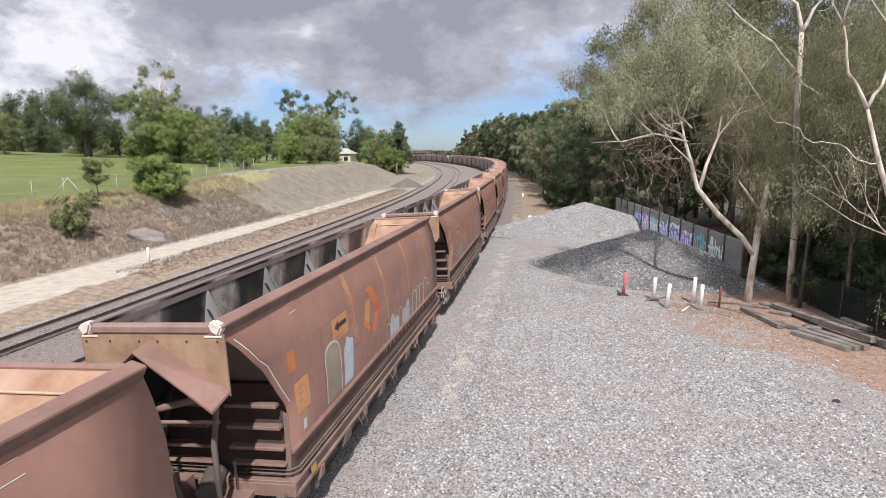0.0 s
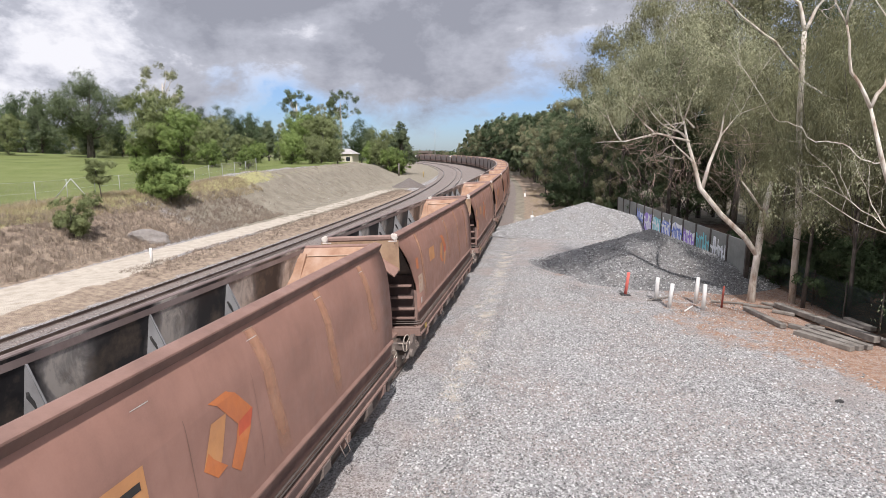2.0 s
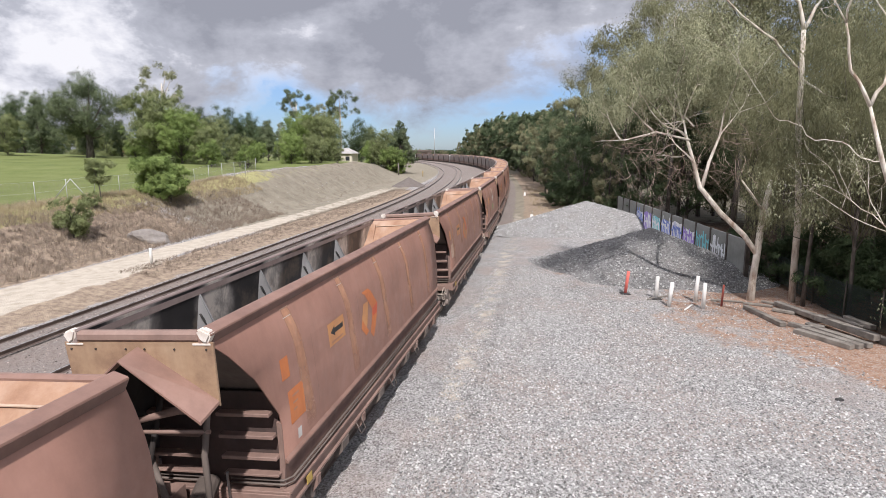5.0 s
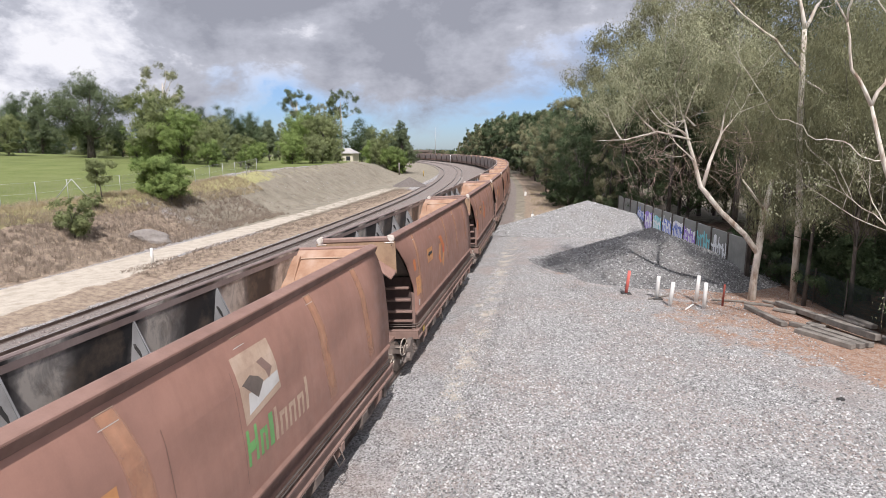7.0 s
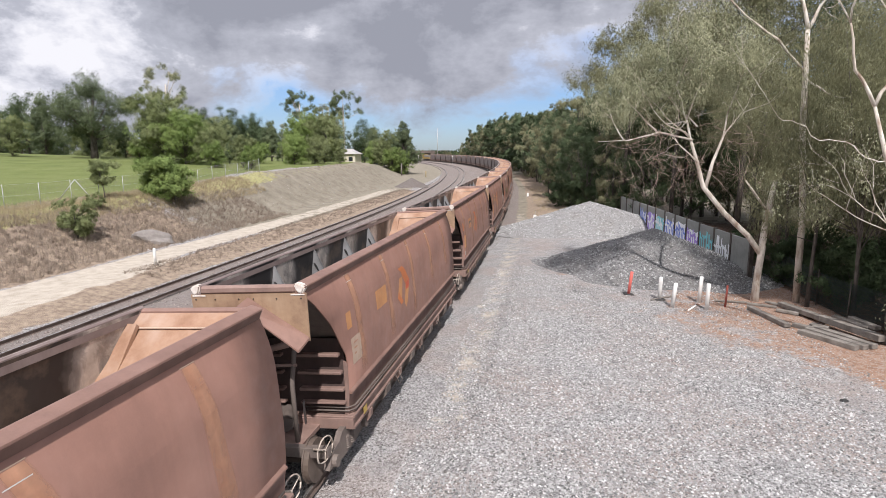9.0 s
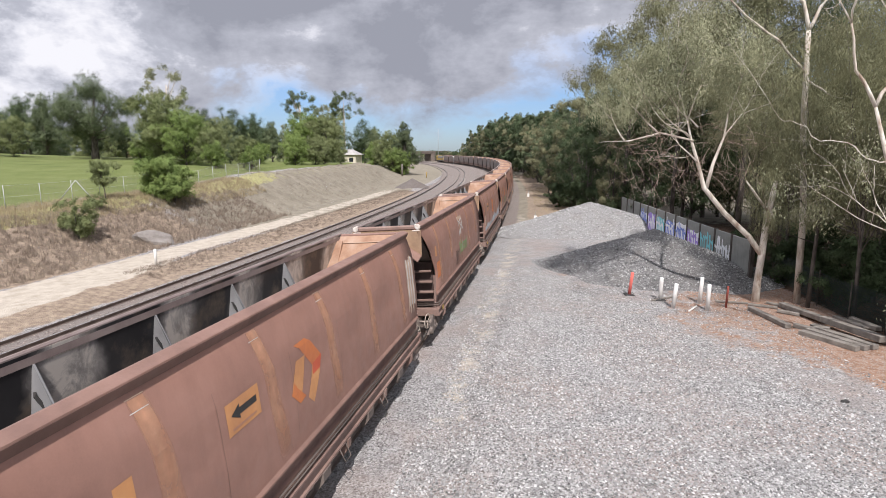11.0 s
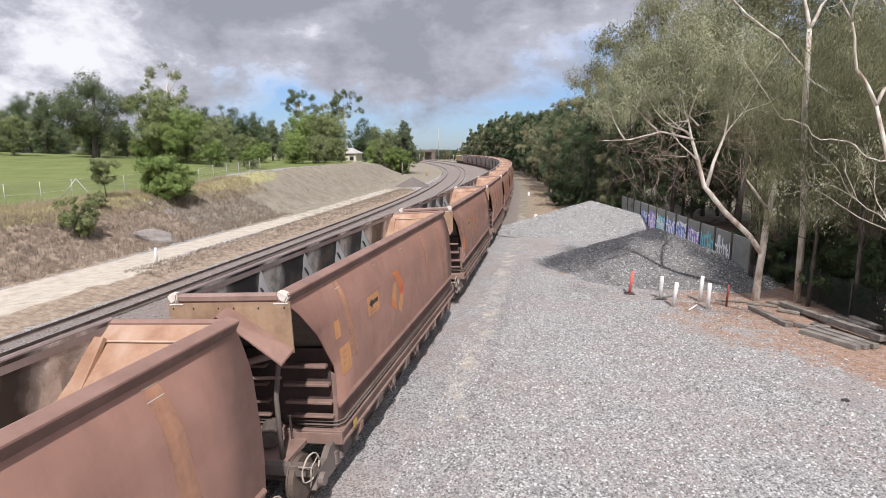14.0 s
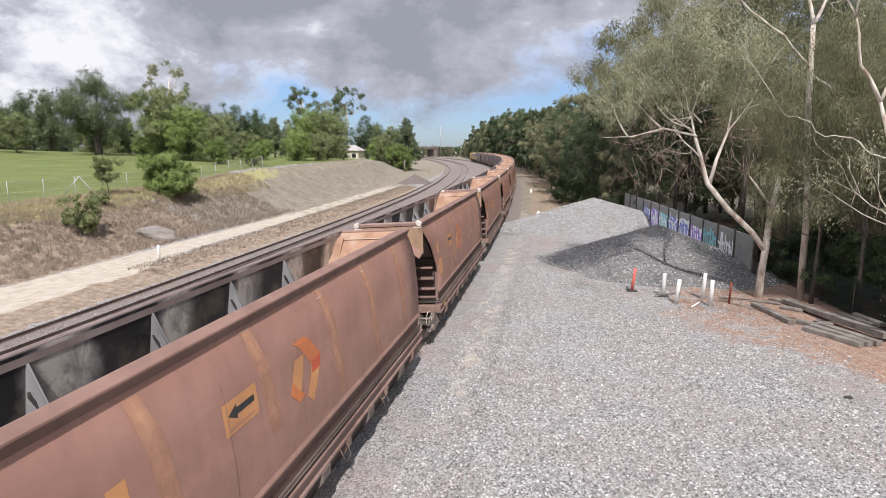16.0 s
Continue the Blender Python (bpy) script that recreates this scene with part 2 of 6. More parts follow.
M["roof"] = painted("roof_sheet", (0.42, 0.40, 0.38), (0.33, 0.30, 0.28), (0.48, 0.46, 0.44), 0.6)
M["tile_roof"] = painted("terracotta_roof", (0.40, 0.14, 0.08), (0.3, 0.1, 0.06), (0.48, 0.2, 0.12), 0.7)
M["house"] = painted("cream_house_wall", (0.66, 0.60, 0.48), (0.55, 0.5, 0.4), (0.7, 0.65, 0.55), 0.8)
M["glass_dark"] = painted("dark_window_glass", (0.03, 0.035, 0.04), (0.02, 0.02, 0.025), (0.05, 0.055, 0.06), 0.12, 1, 0, False)
M["car"] = painted("dark_car_paint", (0.03, 0.032, 0.035), (0.02, 0.02, 0.02), (0.05, 0.05, 0.055), 0.25, 1, 0, False)
M["bridge"] = painted("bridge_concrete", (0.17, 0.135, 0.115), (0.09, 0.07, 0.06), (0.25, 0.21, 0.18), 0.9)
M["paint_purple"] = painted("purple_spray", (0.33, 0.21, 0.66), (0.25, 0.16, 0.5), (0.5, 0.4, 0.75), 0.6)
M["paint_teal"] = painted("teal_spray", (0.16, 0.56, 0.62), (0.13, 0.42, 0.47), (0.34, 0.68, 0.7), 0.6)
M["paint_white"] = painted("white_tag_spray", (0.80, 0.81, 0.83), (0.68, 0.69, 0.72), (0.85, 0.85, 0.86), 0.6)
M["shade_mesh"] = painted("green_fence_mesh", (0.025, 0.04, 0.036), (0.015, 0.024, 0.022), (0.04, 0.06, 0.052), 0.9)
M["paint_blue"] = painted("blue_spray", (0.14, 0.22, 0.62), (0.1, 0.15, 0.45), (0.28, 0.36, 0.7), 0.6)


def bark(name, base, dark, light):
    m = Mat(name, 0.85)
    v = m.noise(2.2, 6, 0.65, (1.6, 1.6, 0.5))
    col = m.ramp(v, [(0.34, dark), (0.5, base), (0.68, light)])
    m.color(col).bump(m.noise(9, 5, 0.6, (2, 2, 0.4)), 0.5, 0.03)
    return m.m


M["gum_bark"] = bark("pale_gum_bark", (0.56, 0.50, 0.43), (0.28, 0.20, 0.15), (0.72, 0.68, 0.62))
M["dark_bark"] = bark("grey_brown_bark", (0.085, 0.07, 0.06), (0.04, 0.033, 0.028), (0.15, 0.128, 0.11))
M["twig"] = bark("dead_twig", (0.42, 0.31, 0.25), (0.28, 0.19, 0.15), (0.56, 0.46, 0.39))


def leaves(name, base, dark, light):
    """Leaf colour that varies leaf by leaf and tree by tree; light passes through."""
    m = Mat(name, 0.75)
    m.b.inputs["Specular IOR Level"].default_value = 0.12
    col = m.ramp(m.island(), [(0.0, tuple(a * 0.25 + b * 0.75 for a, b in zip(dark, base))), (0.5, base), (1.0, tuple(a * 0.25 + b * 0.75 for a, b in zip(light, base)))])
    col = m.mix(m.math("MULTIPLY", m.random(), 0.55), col, dark)
    patch = m.ramp(m.noise(0.55, 3), [(0.38, 0.0), (0.62, 1.0)])
    col = m.mix(m.math("MULTIPLY", patch, 0.5), col, light)
    spray = m.ramp(m.noise(2.4, 4, 0.6), [(0.36, 1.0), (0.56, 0.0)])
    col = m.mix(m.math("MULTIPLY", spray, 0.5), col, tint(dark, 0.75))
    m.color(col)
    tr = m.n.new("ShaderNodeBsdfTranslucent")
    m.l.new(col, tr.inputs[0])
    mx = m.n.new("ShaderNodeMixShader")
    mx.inputs[0].default_value = 0.22
    m.l.new(m.b.outputs[0], mx.inputs[1])
    m.l.new(tr.outputs[0], mx.inputs[2])
    m.l.new(mx.outputs[0], m.n["Material Output"].inputs[0])
    return m.m


M["leaf_gum"] = leaves("gum_leaves", (0.36, 0.37, 0.235), (0.17, 0.18, 0.112), (0.54, 0.53, 0.345))
M["leaf_she"] = leaves("sheoak_needles", (0.24, 0.24, 0.142), (0.10, 0.105, 0.062), (0.38, 0.37, 0.21))
M["leaf_dark"] = leaves("dark_leaves", (0.085, 0.12, 0.06), (0.045, 0.066, 0.036), (0.135, 0.175, 0.09))
M["leaf_fig"] = leaves("fig_leaves", (0.15, 0.185, 0.10), (0.075, 0.10, 0.058), (0.24, 0.275, 0.15))
M["leaf_bright"] = leaves("bright_leaves", (0.23, 0.31, 0.10), (0.10, 0.15, 0.045), (0.36, 0.44, 0.15))
M["leaf_olive"] = leaves("olive_leaves", (0.23, 0.265, 0.12), (0.11, 0.135, 0.06), (0.34, 0.37, 0.18))
M["dry_blade"] = leaves("dry_grass_blades", (0.42, 0.35, 0.22), (0.27, 0.215, 0.14), (0.54, 0.46, 0.31))
M["dead_brush"] = leaves("dead_brush_stems", (0.31, 0.25, 0.20), (0.18, 0.14, 0.11), (0.43, 0.36, 0.29))


def ground_material():
    m = Mat("ground_mixed", 0.95)
    m.b.inputs["Specular IOR Level"].default_value = 0.2
    # gravel: crushed stone, each stone its own grey
    st = m.voro(24.0)
    stone = m.ramp(m.math("ADD", m.math("MULTIPLY", st, 0.6), m.math("MULTIPLY", m.noise(26, 3), 0.4)),
                   [(0.24, (0.084, 0.08, 0.0776)), (0.42, (0.264, 0.254, 0.246)), (0.58, (0.408, 0.396, 0.386)), (0.85, (0.6, 0.588, 0.576))])
    stone = m.mix(m.ramp(m.noise(0.35, 5, 0.6), [(0.42, 0.0), (0.64, 0.5)]), stone, (0.335, 0.262, 0.225))
    stone = m.mix(m.ramp(m.noise(1.3, 4, 0.6), [(0.48, 0.0), (0.7, 0.5)]), stone, (0.216, 0.21, 0.206))
    brk = m.math("MULTIPLY", m.math("SUBTRACT", m.noise(1.1, 6, 0.7), 0.5), 1.1)

    def zone(name):
        return m.ramp(m.math("ADD", m.attr(name), brk), [(0.42, 0.0), (0.58, 1.0)])
    red = m.ramp(m.noise(3.0, 6, 0.7), [(0.3, (0.22, 0.125, 0.085)), (0.55, (0.35, 0.22, 0.155)), (0.75, (0.42, 0.315, 0.25))])
    red = m.mix(m.ramp(st, [(0.62, 0.0), (0.75, 0.7)]), red, (0.42, 0.39, 0.36))
    road = m.ramp(m.noise(1.5, 6, 0.65), [(0.3, (0.40, 0.342, 0.275)), (0.55, (0.53, 0.47, 0.39)), (0.8, (0.62, 0.57, 0.495))])
    road = m.mix(m.ramp(m.noise(9, 4, 0.7), [(0.58, 0.0), (0.72, 0.4)]), road, (0.299, 0.255, 0.211))
    dry = m.ramp(m.noise(2.4, 7, 0.72), [(0.28, (0.15, 0.11, 0.085)), (0.5, (0.31, 0.24, 0.18)), (0.72, (0.46, 0.37, 0.27))])
    straw = m.ramp(m.noise(3.5, 7, 0.7), [(0.3, (0.20, 0.205, 0.085)), (0.5, (0.35, 0.33, 0.155)), (0.75, (0.48, 0.425, 0.23))])
    mound = m.ramp(m.math("ADD", m.math("MULTIPLY", m.noise(0.7, 6, 0.65), 0.6), m.math("MULTIPLY", m.noise(14, 4, 0.7), 0.4)),
                   [(0.33, (0.175, 0.152, 0.115)), (0.5, (0.26, 0.23, 0.178)), (0.68, (0.345, 0.308, 0.245))])
    lawn = m.ramp(m.math("ADD", m.math("MULTIPLY", m.noise(0.22, 5, 0.6), 0.6), m.math("MULTIPLY", m.noise(5, 5, 0.7), 0.4)),
                  [(0.32, (0.106, 0.136, 0.0396)), (0.5, (0.158, 0.189, 0.0616)), (0.7, (0.211, 0.224, 0.0924))])
    ballast = m.mix(0.7, stone, (0.20, 0.158, 0.135))
    litter = m.ramp(m.noise(4.0, 6, 0.7), [(0.3, (0.055, 0.035, 0.025)), (0.6, (0.13, 0.085, 0.06)), (0.8, (0.2, 0.15, 0.11))])
    col = stone
    for name, c in (("ballast", ballast), ("red", red), ("litter", litter), ("mound", mound), ("dry", dry), ("road", road), ("straw", straw), ("lawn", lawn)):
        col = m.mix(zone(name), col, c)
    m.color(col)
    rel = m.math("ADD", m.voro(24.0, "F1", "Distance"), m.math("MULTIPLY", m.noise(30, 3), 0.5))
    m.bump(rel, 0.9, 0.038)
    return m.m


M["ground"] = ground_material()


def gravel_material(name, k=1.0, hue=(1.0, 1.0, 1.0)):
    m = Mat(name, 0.95)
    st = m.voro(21.0)
    c = m.ramp(m.math("ADD", m.math("MULTIPLY", st, 0.55), m.math("MULTIPLY", m.noise(30, 4), 0.45)),
               [(0.22, tint((0.115, 0.112, 0.112), k)), (0.5, tint((0.254, 0.249, 0.246), k)), (0.75, tint((0.385, 0.38, 0.373), k))])
    c = m.mix(m.ramp(m.noise(0.8, 5, 0.6), [(0.4, 0.0), (0.7, 0.5)]), c, tint((0.197, 0.176, 0.156), k))
    if hue != (1.0, 1.0, 1.0):
        c = m.mix(0.6, c, hue)
    m.color(c).bump(m.math("ADD", m.voro(21.0, "F1", "Distance"), m.noise(35, 3)), 0.8, 0.03)
    return m.m


M["pile"] = gravel_material("crushed_stone", 1.05)
M["pile_b"] = gravel_material("dark_crushed_stone", 0.74)
M["spoil"] = gravel_material("brown_spoil", 0.7, (0.135, 0.10, 0.08))


def loose_stone(name="loose_stone", k=1.0, hue=(1.01, 1.0, 0.975)):
    m = Mat(name, 0.95)
    greys = ((0.0, 0.105), (0.3, 0.245), (0.75, 0.412), (1.0, 0.665))
    m.color(m.ramp(m.island(), [(p, tuple(g * k * h for h in hue)) for p, g in greys]))
    return m.m


M["stone"] = loose_stone("loose_stone", 0.93)
M["stone_brown"] = loose_stone("loose_brown_stone", 0.62, (1.15, 0.95, 0.84))
M["stone_dark"] = loose_stone("loose_dark_stone", 0.78)

# ---- mesh helpers ----


def mesh_ob(name, verts, faces, material, parent=None, label="", smooth=False):
    me = bpy.data.meshes.new(name)
    me.from_pydata([tuple(v) for v in verts], [], [tuple(f) for f in faces])
    me.materials.append(material)
    if smooth:
        for p in me.polygons:
            p.use_smooth = True
    ob = new(name, me)
    ob.parent = parent
    if label:
        ob["label"] = label
    return ob


def part(name, bm, material, parent=None, label="", smooth=False):
    """One bmesh as one mesh object under a thing or a part."""
    bmesh.ops.recalc_face_normals(bm, faces=bm.faces)
    me = bpy.data.meshes.new(name)
    bm.to_mesh(me)
    bm.free()
    me.materials.append(material)
    if smooth:
        for p in me.polygons:
            p.use_smooth = True
    ob = new(name, me)
    ob.parent = parent
    if label:
        ob["label"] = label
    return ob


def share(ob, m, parent):
    """Another piece on the same mesh."""
    o = new(ob.name.split(".")[0], ob.data)
    o.parent = parent
    o.matrix_basis = m
    return o


def box(bm, x0, x1, y0, y1, z0, z1, bevel=0.0, m=None):
    r = bmesh.ops.create_cube(bm, size=1.0)
    vs = r["verts"]
    for v in vs:
        v.co = Vector(((x0 + x1) / 2 + v.co.x * (x1 - x0), (y0 + y1) / 2 + v.co.y * (y1 - y0), (z0 + z1) / 2 + v.co.z * (z1 - z0)))
    if bevel:
        es = list({e for v in vs for e in v.link_edges})
        out = bmesh.ops.bevel(bm, geom=es, offset=bevel, segments=1, affect="EDGES", profile=0.5)
        vs = list({v for f in out["faces"] for v in f.verts} | {v for v in vs if v.is_valid})
    if m is not None:
        bmesh.ops.transform(bm, matrix=m, verts=vs)
    return vs


def boxed(name, dims, material, parent=None, label="", bevel=0.01, m=None):
    bm = bmesh.new()
    box(bm, *dims, bevel=bevel, m=m)
    return part(name, bm, material, parent, label)


def tube(bm, points, radii, sides=8):
    """A tapered tube along points."""
    rings = []
    up = Vector((0.31, 0.2, 0.93))
    for i, p in enumerate(points):
        p = Vector(p)
        a = Vector(points[max(i - 1, 0)])
        b = Vector(points[min(i + 1, len(points) - 1)])
        d = (b - a).normalized()
        if abs(d.dot(up)) > 0.95:
            u = d.cross(Vector((1, 0, 0))).normalized()
        else:
            u = d.cross(up).normalized()
        w = d.cross(u)
        r = radii[i] if isinstance(radii, (list, tuple)) else radii
        rings.append([bm.verts.new(p + (u * math.cos(k) + w * math.sin(k)) * r) for k in [2 * math.pi * j / sides for j in range(sides)]])
    for r0, r1 in zip(rings, rings[1:]):
        for j in range(sides):
            bm.faces.new((r0[j], r0[(j + 1) % sides], r1[(j + 1) % sides], r1[j]))
    bm.faces.new(rings[0][::-1])
    bm.faces.new(rings[-1])


def tubed(name, points, radii, material, parent=None, label="", sides=8):
    bm = bmesh.new()
    tube(bm, points, radii, sides)
    return part(name, bm, material, parent, label, smooth=True)


def plate(bm, pts, depth):
    """A flat polygon with thickness along the vector depth."""
    d = Vector(depth)
    a = [bm.verts.new(Vector(p)) for p in pts]
    b = [bm.verts.new(Vector(p) + d) for p in pts]
    bm.faces.new(a)
    bm.faces.new(b[::-1])
    for i in range(len(a)):
        j = (i + 1) % len(a)
        bm.faces.new((a[i], b[i], b[j], a[j]))


def empty(name, m=None):
    ob = new(name)
    ob.empty_display_size = 0.3
    if m is not None:
        ob.matrix_basis = m
    return ob


# ---- the line: heading and bend of the train's track ----
BEND_S = [0.0, 26.1, 52.2, 78.3, 104.4, 139.2, 191.4, 261.0, 348.0]
BEND_K = [-0.001391, 0.000437, 0.001184, 0.000655, 0.001034, 0.001368, 0.001379, 0.001345, 0.001379]
CANT = 0.0611
LINE_S = np.arange(0, 900, 0.5)
LINE_H = 0.1656 - np.cumsum(np.interp(LINE_S, BEND_S, BEND_K)) * 0.5
LINE_X = -5.275 + np.cumsum(np.sin(LINE_H)) * 0.5
LINE_Y = np.cumsum(np.cos(LINE_H)) * 0.5


# the train's own track, bent apart from the line to fit the camera's view
RUN_H = 0.1976 - np.cumsum(np.interp(LINE_S, BEND_S, [-0.0005, 0.0016, 0.0008] + BEND_K[3:])) * 0.5
RUN_X = -5.8066 + np.cumsum(np.sin(RUN_H)) * 0.5
RUN_Y = np.cumsum(np.cos(RUN_H)) * 0.5


def line(s, left=0.0):
    """Place and heading of the line at s metres, offset to the left."""
    h = float(np.interp(s, LINE_S, LINE_H))
    back = min(s, 0.0)
    x = float(np.interp(s, LINE_S, LINE_X)) + back * math.sin(h) - left * math.cos(h)
    y = float(np.interp(s, LINE_S, LINE_Y)) + back * math.cos(h) + left * math.sin(h)
    return x, y, h


def run(s, left=0.0):
    """Place and heading of the train's track at s metres, offset to the left."""
    h = float(np.interp(s, LINE_S, RUN_H))
    back = min(s, 0.0)
    x = float(np.interp(s, LINE_S, RUN_X)) + back * math.sin(h) - left * math.cos(h)
    y = float(np.interp(s, LINE_S, RUN_Y)) + back * math.cos(h) + left * math.sin(h)
    return x, y, h


def along(px, py):
    """s and left offset of points, as arrays."""
    ext = np.arange(-120, 0, 0.5)
    sx = np.concatenate([LINE_X[0] + ext * math.sin(LINE_H[0]), LINE_X])
    sy = np.concatenate([LINE_Y[0] + ext * math.cos(LINE_H[0]), LINE_Y])
    ss = np.concatenate([ext, LINE_S])
    hh = np.concatenate([np.full(len(ext), LINE_H[0]), LINE_H])
    sx, sy, ss, hh = sx[::4], sy[::4], ss[::4], hh[::4]
    s_out, d_out = np.empty(len(px)), np.empty(len(px))
    for i in range(0, len(px), 4000):
        dx = px[i:i + 4000, None] - sx[None]
        dy = py[i:i + 4000, None] - sy[None]
        k = np.argmin(dx * dx + dy * dy, axis=1)
        r = np.arange(len(k))
        s_out[i:i + 4000] = ss[k] + dx[r, k] * np.sin(hh[k]) + dy[r, k] * np.cos(hh[k])
        d_out[i:i + 4000] = -dx[r, k] * np.cos(hh[k]) + dy[r, k] * np.sin(hh[k])
    return s_out, d_out


def smooth(a, b, v):
    t = np.clip((v - a) / (b - a), 0, 1)
    return t * t * (3 - 2 * t)


def lumps(x, y, scale, seed=0.0):
    """Cheap sum of waves for uneven ground."""
    v = np.zeros_like(x)
    for i, (a, b) in enumerate(((1.0, 0.3), (-0.6, 0.9), (0.35, -1.1), (1.7, 1.3), (-1.9, 0.8), (2.7, -2.1))):
        v += np.sin((a * x + b * y) / scale + seed * (i + 1.3) + 1.7 * np.sin((b * x - a * y) / scale * 0.6 + seed)) / (1 + i * 0.5)
    return v / 3


def height(x, y, s, d):
    """Ground height: flat yard and tracks, cutting bank and rising lawn beyond."""
    top = np.interp(s, [-40, 20, 40, 60, 72, 135, 165, 220, 400], [2.6, 2.8, 3.0, 3.5, 4.15, 4.2, 3.0, 1.5, 1.0])
    foot = np.interp(s, [0, 30, 45, 120, 160, 220, 300], [22.4, 22.5, 23.6, 24.0, 27, 27, 25])
    wide = np.interp(s, [0, 40, 60, 140, 200], [8.5, 8.5, 9.0, 9.5, 12])
    z = top * smooth(0, 1, (d - foot) / wide)
    far = np.maximum(d - foot - wide, 0)
    rise = far * 0.036 + far * far * 0.00008
    rise = np.where(far > 260, 260 * 0.036 + 260 * 260 * 0.00008, rise)
    z = z + rise * np.interp(s, [-40, 120, 180, 260], [1.0, 0.8, 0.25, 0.1])
    onbank = smooth(0, 2, d - foot) * (1 - smooth(0, 6, far - 1))
    z = z + onbank * (lumps(x, y, 1.7, 2.0) * 0.22 + lumps(x, y, 0.6, 5.0) * 0.1)
    yard = smooth(2.6, 3.6, -d)
    bed = 1 - smooth(15.2, 16.8, d - 4 * smooth(120, 240, s))
    z = z - 0.16 * bed * (1 - yard)
    strip = smooth(16.2, 17.6, d) * (1 - smooth(18.2, 19.6, d)) * (1 - smooth(90, 130, s))
    z = z + strip * (0.12 + 0.15 * lumps(x, y, 0.9, 1.0))
    z = z + yard * 0.035 * lumps(x, y, 1.4, 3.0)
    z = z + 0.6 * smooth(16, 60, -d)
    return z


def ground_z(x, y):
    a, b = np.array([float(x)]), np.array([float(y)])
    s, d = along(a, b)
    return float(height(a, b, s, d)[0])


def axis(stops):
    out = []
    for (a, b, step) in stops:
        out += list(np.arange(a, b, step))
    return np.array(out)


def build_ground():
    xs = axis([(-1500, -400, 110), (-400, -120, 14), (-120, -50, 3.0), (-50, -14, 0.6), (-14, 20, 0.5), (20, 60, 2.5), (60, 200, 14), (200, 1501, 130)])
    ys = axis([(-300, -40, 26), (-40, 4, 3.0), (4, 70, 0.55), (70, 150, 1.1), (150, 320, 4), (320, 600, 14), (600, 2600, 125)])
    gx, gy = np.meshgrid(xs, ys)
    px, py = gx.ravel(), gy.ravel()
    s, d = along(px, py)
    z = height(px, py, s, d)
    nx, ny = len(xs), len(ys)
    idx = np.arange(nx * ny).reshape(ny, nx)
    f = np.stack([idx[:-1, :-1], idx[:-1, 1:], idx[1:, 1:], idx[1:, :-1]], -1).reshape(-1, 4)
    me = bpy.data.meshes.new("ground")
    me.from_pydata(np.stack([px, py, z], -1).tolist(), [], f.tolist())
    me.materials.append(M["ground"])
    me.polygons.foreach_set("use_smooth", np.ones(len(f), dtype=bool))

    foot = np.interp(s, [0, 30, 45, 120, 160, 220, 300], [22.4, 22.5, 23.6, 24.0, 27, 27, 25])
    wide = np.interp(s, [0, 40, 60, 140, 200], [8.5, 8.5, 9.0, 9.5, 12])
    q = d - foot
    mound_s = smooth(40, 52, s)
    beyond = smooth(150, 185, s)
    zones = {
        "ballast": np.clip(smooth(1.5, 2.5, d + 4.5) * (1 - smooth(15.5, 16.5, d - 4 * smooth(120, 240, s))) * np.maximum(smooth(34, 60, s), 0.85 * smooth(1.2, 2.0, d) * (1 - smooth(15.2, 15.8, d))), 0, 1),
        "red": np.clip(np.maximum(smooth(7.0, 13.0, px + 0.3 * (py - 20) + lumps(px, py, 2.5, 1.0) * 3.0), 0.56 * smooth(3, 9, px) * (0.5 + 0.5 * lumps(px, py, 1.2, 7.0))) * (1 - smooth(30, 45, py)) * (d < -3) * (0.52 + 0.26 * smooth(11.5, 14.5, px)), 0, 1),
        "litter": np.clip(smooth(15.5, 17.5, px - 0.06 * (py - 20)) * (d < -6), 0, 1),
        "mound": np.clip(smooth(16.5, 18, d) * smooth(32, 55, s) * 0.75 * (1 - smooth(wide - 0.5, wide + 2.5, q)) + smooth(18, 20, d) * (1 - smooth(45, 60, d)) * smooth(100, 118, s) * (1 - smooth(170, 210, s)) * 0.75 + 0.75 * smooth(1.5, 2.6, -d) * smooth(46, 66, s) * (d < 0), 0, 1),
        "dry": np.clip(np.maximum(smooth(-0.5, 0.6, q) * (1 - smooth(5.0, 7.5, q)) * (1 - mound_s),
                                  np.maximum(smooth(15.2, 15.9, d) * (1 - smooth(18.2, 19.6, d)) * (1 - smooth(90, 110, s)) * 0.85, smooth(2.7, 3.8, -d) * (1 - smooth(9, 12, -d)) * smooth(50, 62, s) * (1 - smooth(150, 190, s)) * 0.8)), 0, 1),
        "road": np.clip(smooth(17.0, 18.2, d - 2.0 * smooth(28, 36, s)) * (1 - smooth(22.0, 22.8, d)) * (1 - 0.45 * smooth(45, 60, s)) * (1 - smooth(95, 120, s)) + 0.44 * smooth(1.7, 2.3, -d) * (1 - smooth(2.9, 4.4, -d)) * smooth(8, 16, s) * (1 - smooth(60, 80, s)), 0, 1),
        "straw": np.clip(smooth(5.0, 7.0, q) * (1 - smooth(9.0, 11.5, q)) * (1 - 0.65 * smooth(60, 80, s)), 0, 1),
        "lawn": np.clip(np.maximum(smooth(9.5, 12.5, q) * (1 - 0.35 * beyond), smooth(60, 90, -d)), 0, 1),
    }
    for name, v in zones.items():
        a = me.attributes.new(name, "FLOAT", "POINT")
        a.data.foreach_set("value", v.astype(np.float32))
    return tagged(new("ground", me), "gravel yard, dirt road, dry bank and mown lawn", "ground", kind="structure")


build_ground()

# ---- tracks ----


